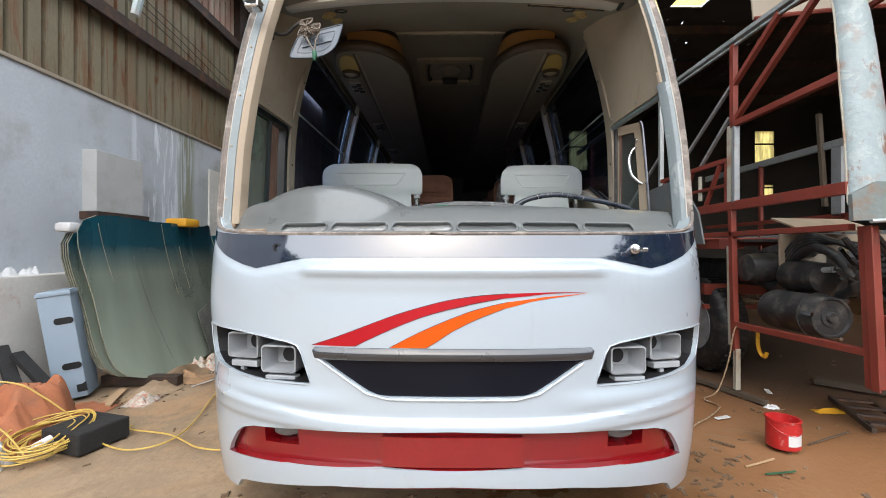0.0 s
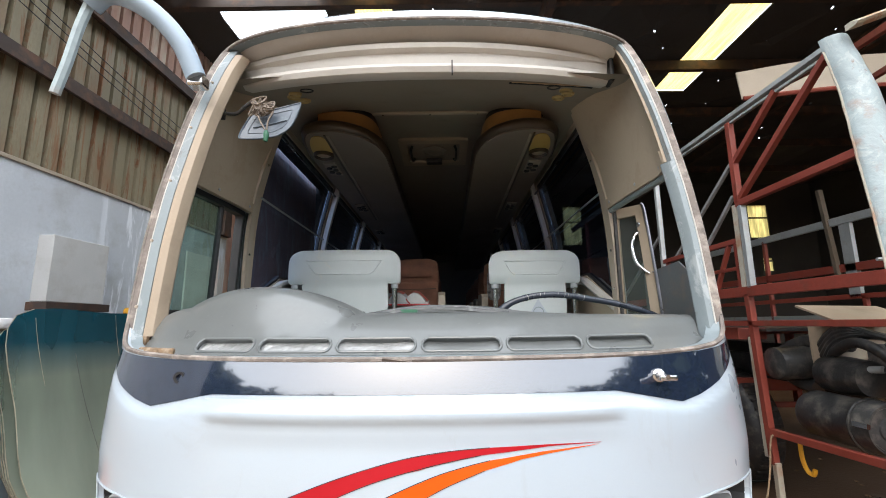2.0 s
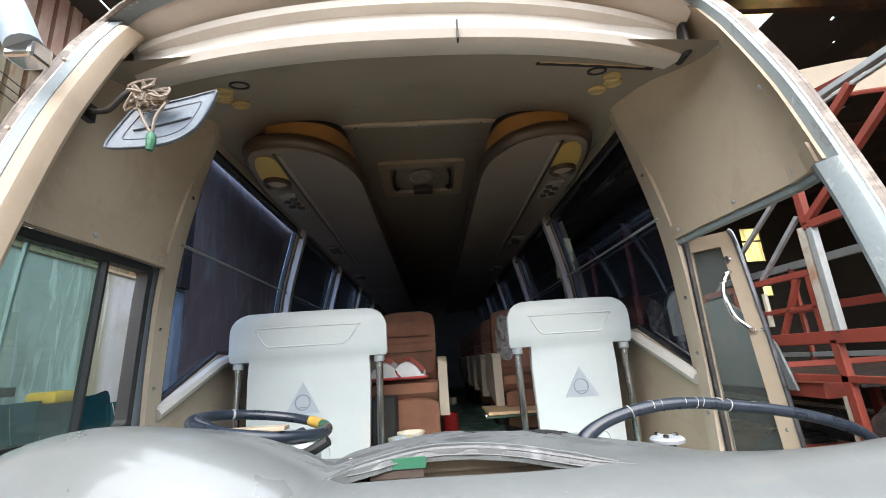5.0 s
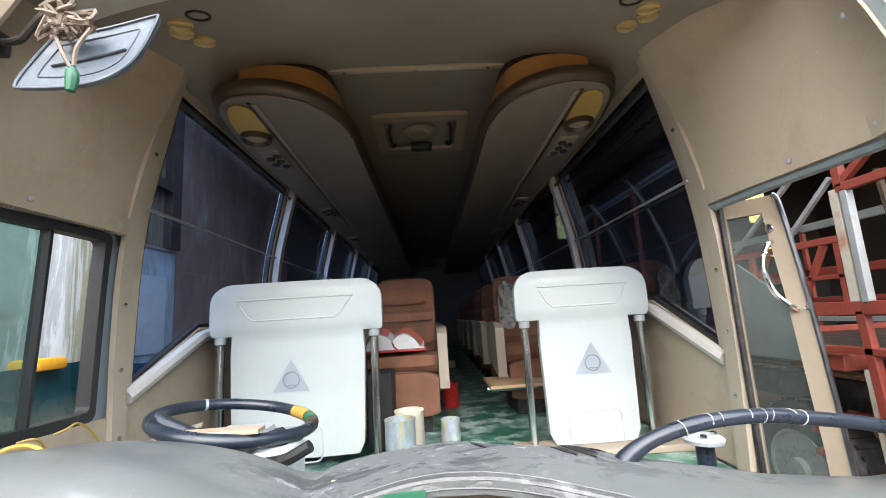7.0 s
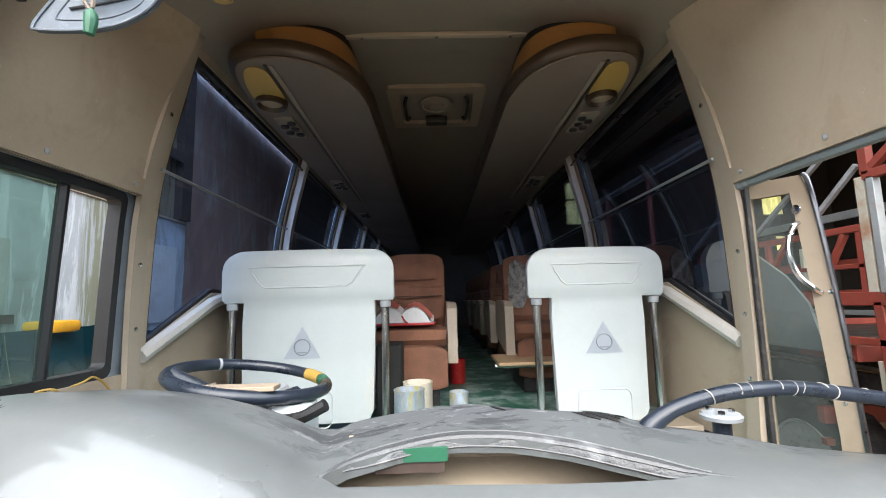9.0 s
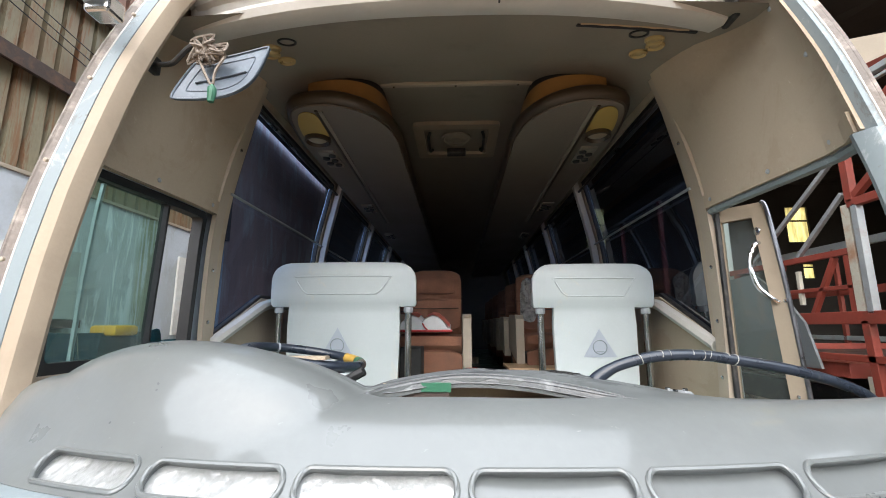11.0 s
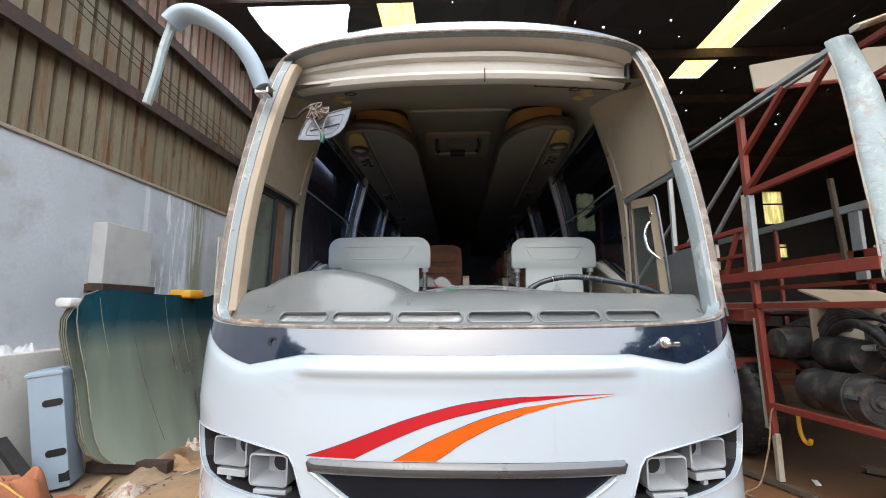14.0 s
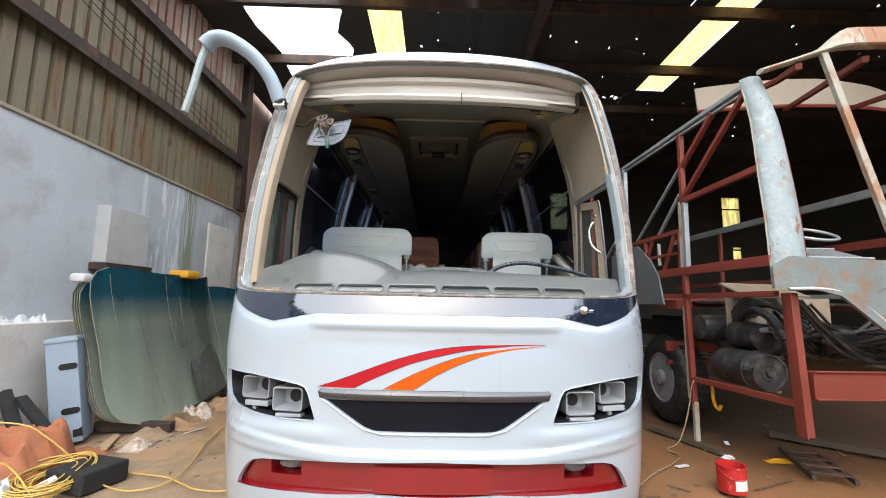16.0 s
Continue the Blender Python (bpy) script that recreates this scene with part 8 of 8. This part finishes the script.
for k in range(15):
    cx, cy, rad = -2.75 + r5.gauss(0, 0.025), 2.76 + r5.gauss(0, 0.03), r5.uniform(0.15, 0.27)
    ph, tilt = r5.uniform(0, 6), r5.uniform(0.1, 0.42)
    loops += [(cx + rad * 0.85 * math.cos(a), cy + rad * 1.1 * math.sin(a), 0.02 + 0.006 * k + tilt * rad * (1 + math.sin(a)) * 0.5 + 0.012 * math.sin(2 * a + ph)) for a in [2 * math.pi * j / 9 for j in range(9)]]
cab2 = solid("cable_coil", T(spline(loops, 4), 0.0052, seg=6), "yellow_cable", "tangled coil of yellow cable on the ground", "cable", smooth=True)
for end in ([(-2.65, 2.98, 0.07), (-2.59, 2.9, 0.03), (-2.32, 2.76, 0.012), (-2.13, 2.73, 0.012), (-1.99, 2.87, 0.012), (-2.02, 3.22, 0.012), (-2.2, 3.84, 0.012), (-2.3, 4.5, 0.012)],
            [(-2.45, 3.12, 0.012), (-2.4, 3.05, 0.012), (-2.07, 2.97, 0.012), (-1.87, 2.85, 0.012), (-1.72, 2.76, 0.012), (-1.5, 2.74, 0.012), (-1.2, 2.9, 0.012)],
            [(-2.8, 3.0, 0.12), (-2.95, 2.92, 0.3), (-3.1, 2.85, 0.42), (-3.4, 2.7, 0.48)],
            [(-2.7, 2.55, 0.03), (-2.86, 2.56, 0.2), (-2.95, 2.5, 0.26), (-3.2, 2.4, 0.1)]):
    part("loose_end", T(spline(end, 8), 0.006, seg=6), "yellow_cable", cab2, smooth=True)
part("plug", T([(-2.74, 2.62, 0.06), (-2.7, 2.72, 0.09)], 0.026, seg=12), "paper", cab2, "white plug", smooth=True)
for a, b, w in (((-2.97, 3.52), (-3.14, 3.93), 0.06), ((-3.05, 3.6), (-3.17, 3.97), 0.04), ((-2.91, 3.8), (-2.87, 4.1), 0.035), ((-2.9, 4.12), (-2.88, 4.45), 0.05), ((-2.93, 4.42), (-3.0, 4.8), 0.04)):
    solid("board_splinter", Bm((*a, 0.012), (*b, 0.022), w, 0.012), "wood", "pale splinter of broken board in the earth", "board")
solid("red_white_rag", crumple(-2.78, 3.7, 0.11, 0.15, 0.07, 2.9, 18, 3.0, 1.8), "print_rag", "torn red and white rag on the earth", "rag", smooth=True)
solid("red_white_rag", crumple(-2.82, 4.78, 0.2, 0.2, 0.16, 5.1, 20, 3.0, 1.8), "print_rag", "heap of orange and white rags", "rag", smooth=True)
solid("rag", crumple(-2.62, 5.3, 0.42, 0.3, 0.16, 4.4), "rag", "tan rags along the foot of the glass", "rags", smooth=True)
solid("rag", crumple(-2.85, 4.35, 0.3, 0.16, 0.08, 6.2), "rag", "dirty scraps of cloth on the ground", "rags", smooth=True)
for k in range(3):
    solid("crumpled_foil", crumple(WX + 0.1, 3.55 + 0.2 * k, 0.08, 0.085, 0.07, 12.0 + k, 16, 3.5, 2.2), "paper", "crumpled white paper on the ledge", "paper", smooth=True).location.z = 1.125

solid("soil_ridge", crumple(-2.9, 4.75, 0.22, 1.05, 0.13, 8.8, 30), "dirt", "low ridge of swept soil along the glass", "soil", smooth=True)
for k, (x, y, r, w, mt, lb) in enumerate(((-2.52, 4.2, 1.1, 0.24, "paper", "dirty paper strip on the ground"), (-2.4, 4.9, 0.2, 0.2, "rag", "scrap of cloth on the ground"), (2.0, 2.65, 0.35, 0.26, "wood", "thin pale stick on wet earth"), (1.93, 2.93, 2.5, 0.16, "old_wood", "dark stick on wet earth"), (2.03, 2.52, 0.1, 0.2, "tape_green", "green plastic scrap on wet earth"), (2.75, 3.0, 0.4, 0.5, "old_wood", "broken lath on wet earth"), (2.2, 3.35, 0.2, 0.12, "paper", "white paper scrap on wet earth"), (3.04, 3.99, 1.2, 0.1, "paper", "white paper scrap on wet earth"))):
    d = Vector((math.cos(r), math.sin(r), 0)) * w / 2
    g = ground_height(x, y) + 0.012
    solid("scrap", Bm(Vector((x, y, g)) - d, Vector((x, y, g + 0.008)) + d, 0.012 if w > 0.15 else 0.04, 0.006), mt, lb, "scrap")
tc = thing("paint_bucket", "red printed paint tin standing on wet earth", "tin", at=(2.31, 2.865, 0.0))
bm = bmesh.new()
lathe(bm, [(0.095, 0.0), (0.1, 0.006), (0.1, 0.16), (0.105, 0.164), (0.105, 0.175), (0.093, 0.175), (0.09, 0.16), (0.09, 0.1)], (0, 0, 0), "z", 30)
part("body", bm, "can_red", tc, smooth=True)
bm = bmesh.new()
for k in range(7):
    a = radians(250 + 9 * k)
    p = Vector((0.1012 * math.cos(a), 0.1012 * math.sin(a), 0))
    bm.faces.new([bm.verts.new(q) for q in (p + Vector((0, 0, 0.03)), Vector((0.1012 * math.cos(a + 0.157), 0.1012 * math.sin(a + 0.157), 0.03)), Vector((0.1012 * math.cos(a + 0.157), 0.1012 * math.sin(a + 0.157), 0.1)), p + Vector((0, 0, 0.1)))])
part("label", bm, "paper", tc, "white label patch", normals=False)
part("handle", T([(0.103 * math.cos(a), 0.103 * math.sin(a), 0.155 - 0.06 * abs(math.sin(a))) for a in [radians(180 + 12 * k) for k in range(16)]], 0.003, seg=5), "can_red", tc)

tc.scale = (1.0, 1.0, 1.12)

lad = thing("wooden_rack", "short wooden slatted frame lying on the ground", "frame", at=(3.38, 3.33, 0.0))
lad.rotation_euler.z = radians(-21)
for x in (-0.14, 0.14):
    part("rail", Bm((x, -0.35, 0.03), (x, 0.35, 0.05), 0.03, 0.04), "girt", lad)
for k in range(4):
    part("slat", B(-0.14, 0.14, -0.3 + 0.19 * k, -0.24 + 0.19 * k, 0.052, 0.066), "girt", lad)
bm = bmesh.new()
beam(bm, (2.48, 4.5, 0.03), (2.75, 3.62, 0.03), 0.06, 0.04)
solid("timber_strip", bm, "old_wood", "dull timber strip lying on the ground", "timber")
bm = bmesh.new()
beam(bm, (3.7, 4.25, 0.04), (4.7, 3.3, 0.04), 0.08, 0.06)
solid("timber_strip", bm, "old_wood", "long weathered timber strip in the dirt", "timber")
solid("yellow_scrap", crumple(3.25, 3.53, 0.16, 0.05, 0.03, 2.2, 10), "yellow", "yellow plastic strip in the mud", "scrap", smooth=True)
solid("clear_scrap", crumple(2.78, 3.6, 0.07, 0.05, 0.03, 5.5, 14, 3.0, 2.0), "paper", "crumpled clear plastic on the mud", "scrap", smooth=True)
r6 = random.Random(31)
bm = bmesh.new()
for k in range(360):
    x, y = (r6.gauss(-2.88, 0.13), r6.uniform(3.55, 6.0)) if k < 220 else (r6.gauss(1.55, 0.22), r6.uniform(1.7, 3.0)) if k < 340 else (r6.uniform(-3.6, -1.4), r6.uniform(2.2, 4.0))
    s = r6.uniform(0.008, 0.032)
    box(bm, -s, s, -s * r6.uniform(0.15, 0.5), s * 0.3, 0, 0.004, 0.0, Matrix.Translation((x, y, ground_height(x, y) + 0.004)) @ Euler((r6.uniform(-0.2, 0.2), r6.uniform(-0.2, 0.2), r6.uniform(0, 6))).to_matrix().to_4x4())
solid("litter", bm, "rubble_mix", "flat chips of leaf, paper and wood in the dirt", "litter", kind="stuff")
bm = bmesh.new()
for k in range(240):
    if k < 30:
        x, y = r6.gauss(-2.75, 0.12), r6.uniform(3.6, 6.2)
    elif k < 120:
        x, y = r6.uniform(1.4, 5.0), r6.uniform(2.3, 6.0)
    else:
        x, y = r6.uniform(-1.3, 1.3), r6.uniform(1.55, 2.3)
    s = r6.uniform(0.006, 0.02)
    box(bm, -s, s, -s * r6.uniform(0.4, 1), s * 0.7, 0, s * r6.uniform(0.3, 0.8), 0.0, Matrix.Translation((x, y, ground_height(x, y))) @ Euler((r6.uniform(-0.3, 0.3), r6.uniform(-0.3, 0.3), r6.uniform(0, 6))).to_matrix().to_4x4())
solid("rubble", bm, "rubble_mix", "scattered chips of stone, wood and paper", "rubble", kind="stuff")
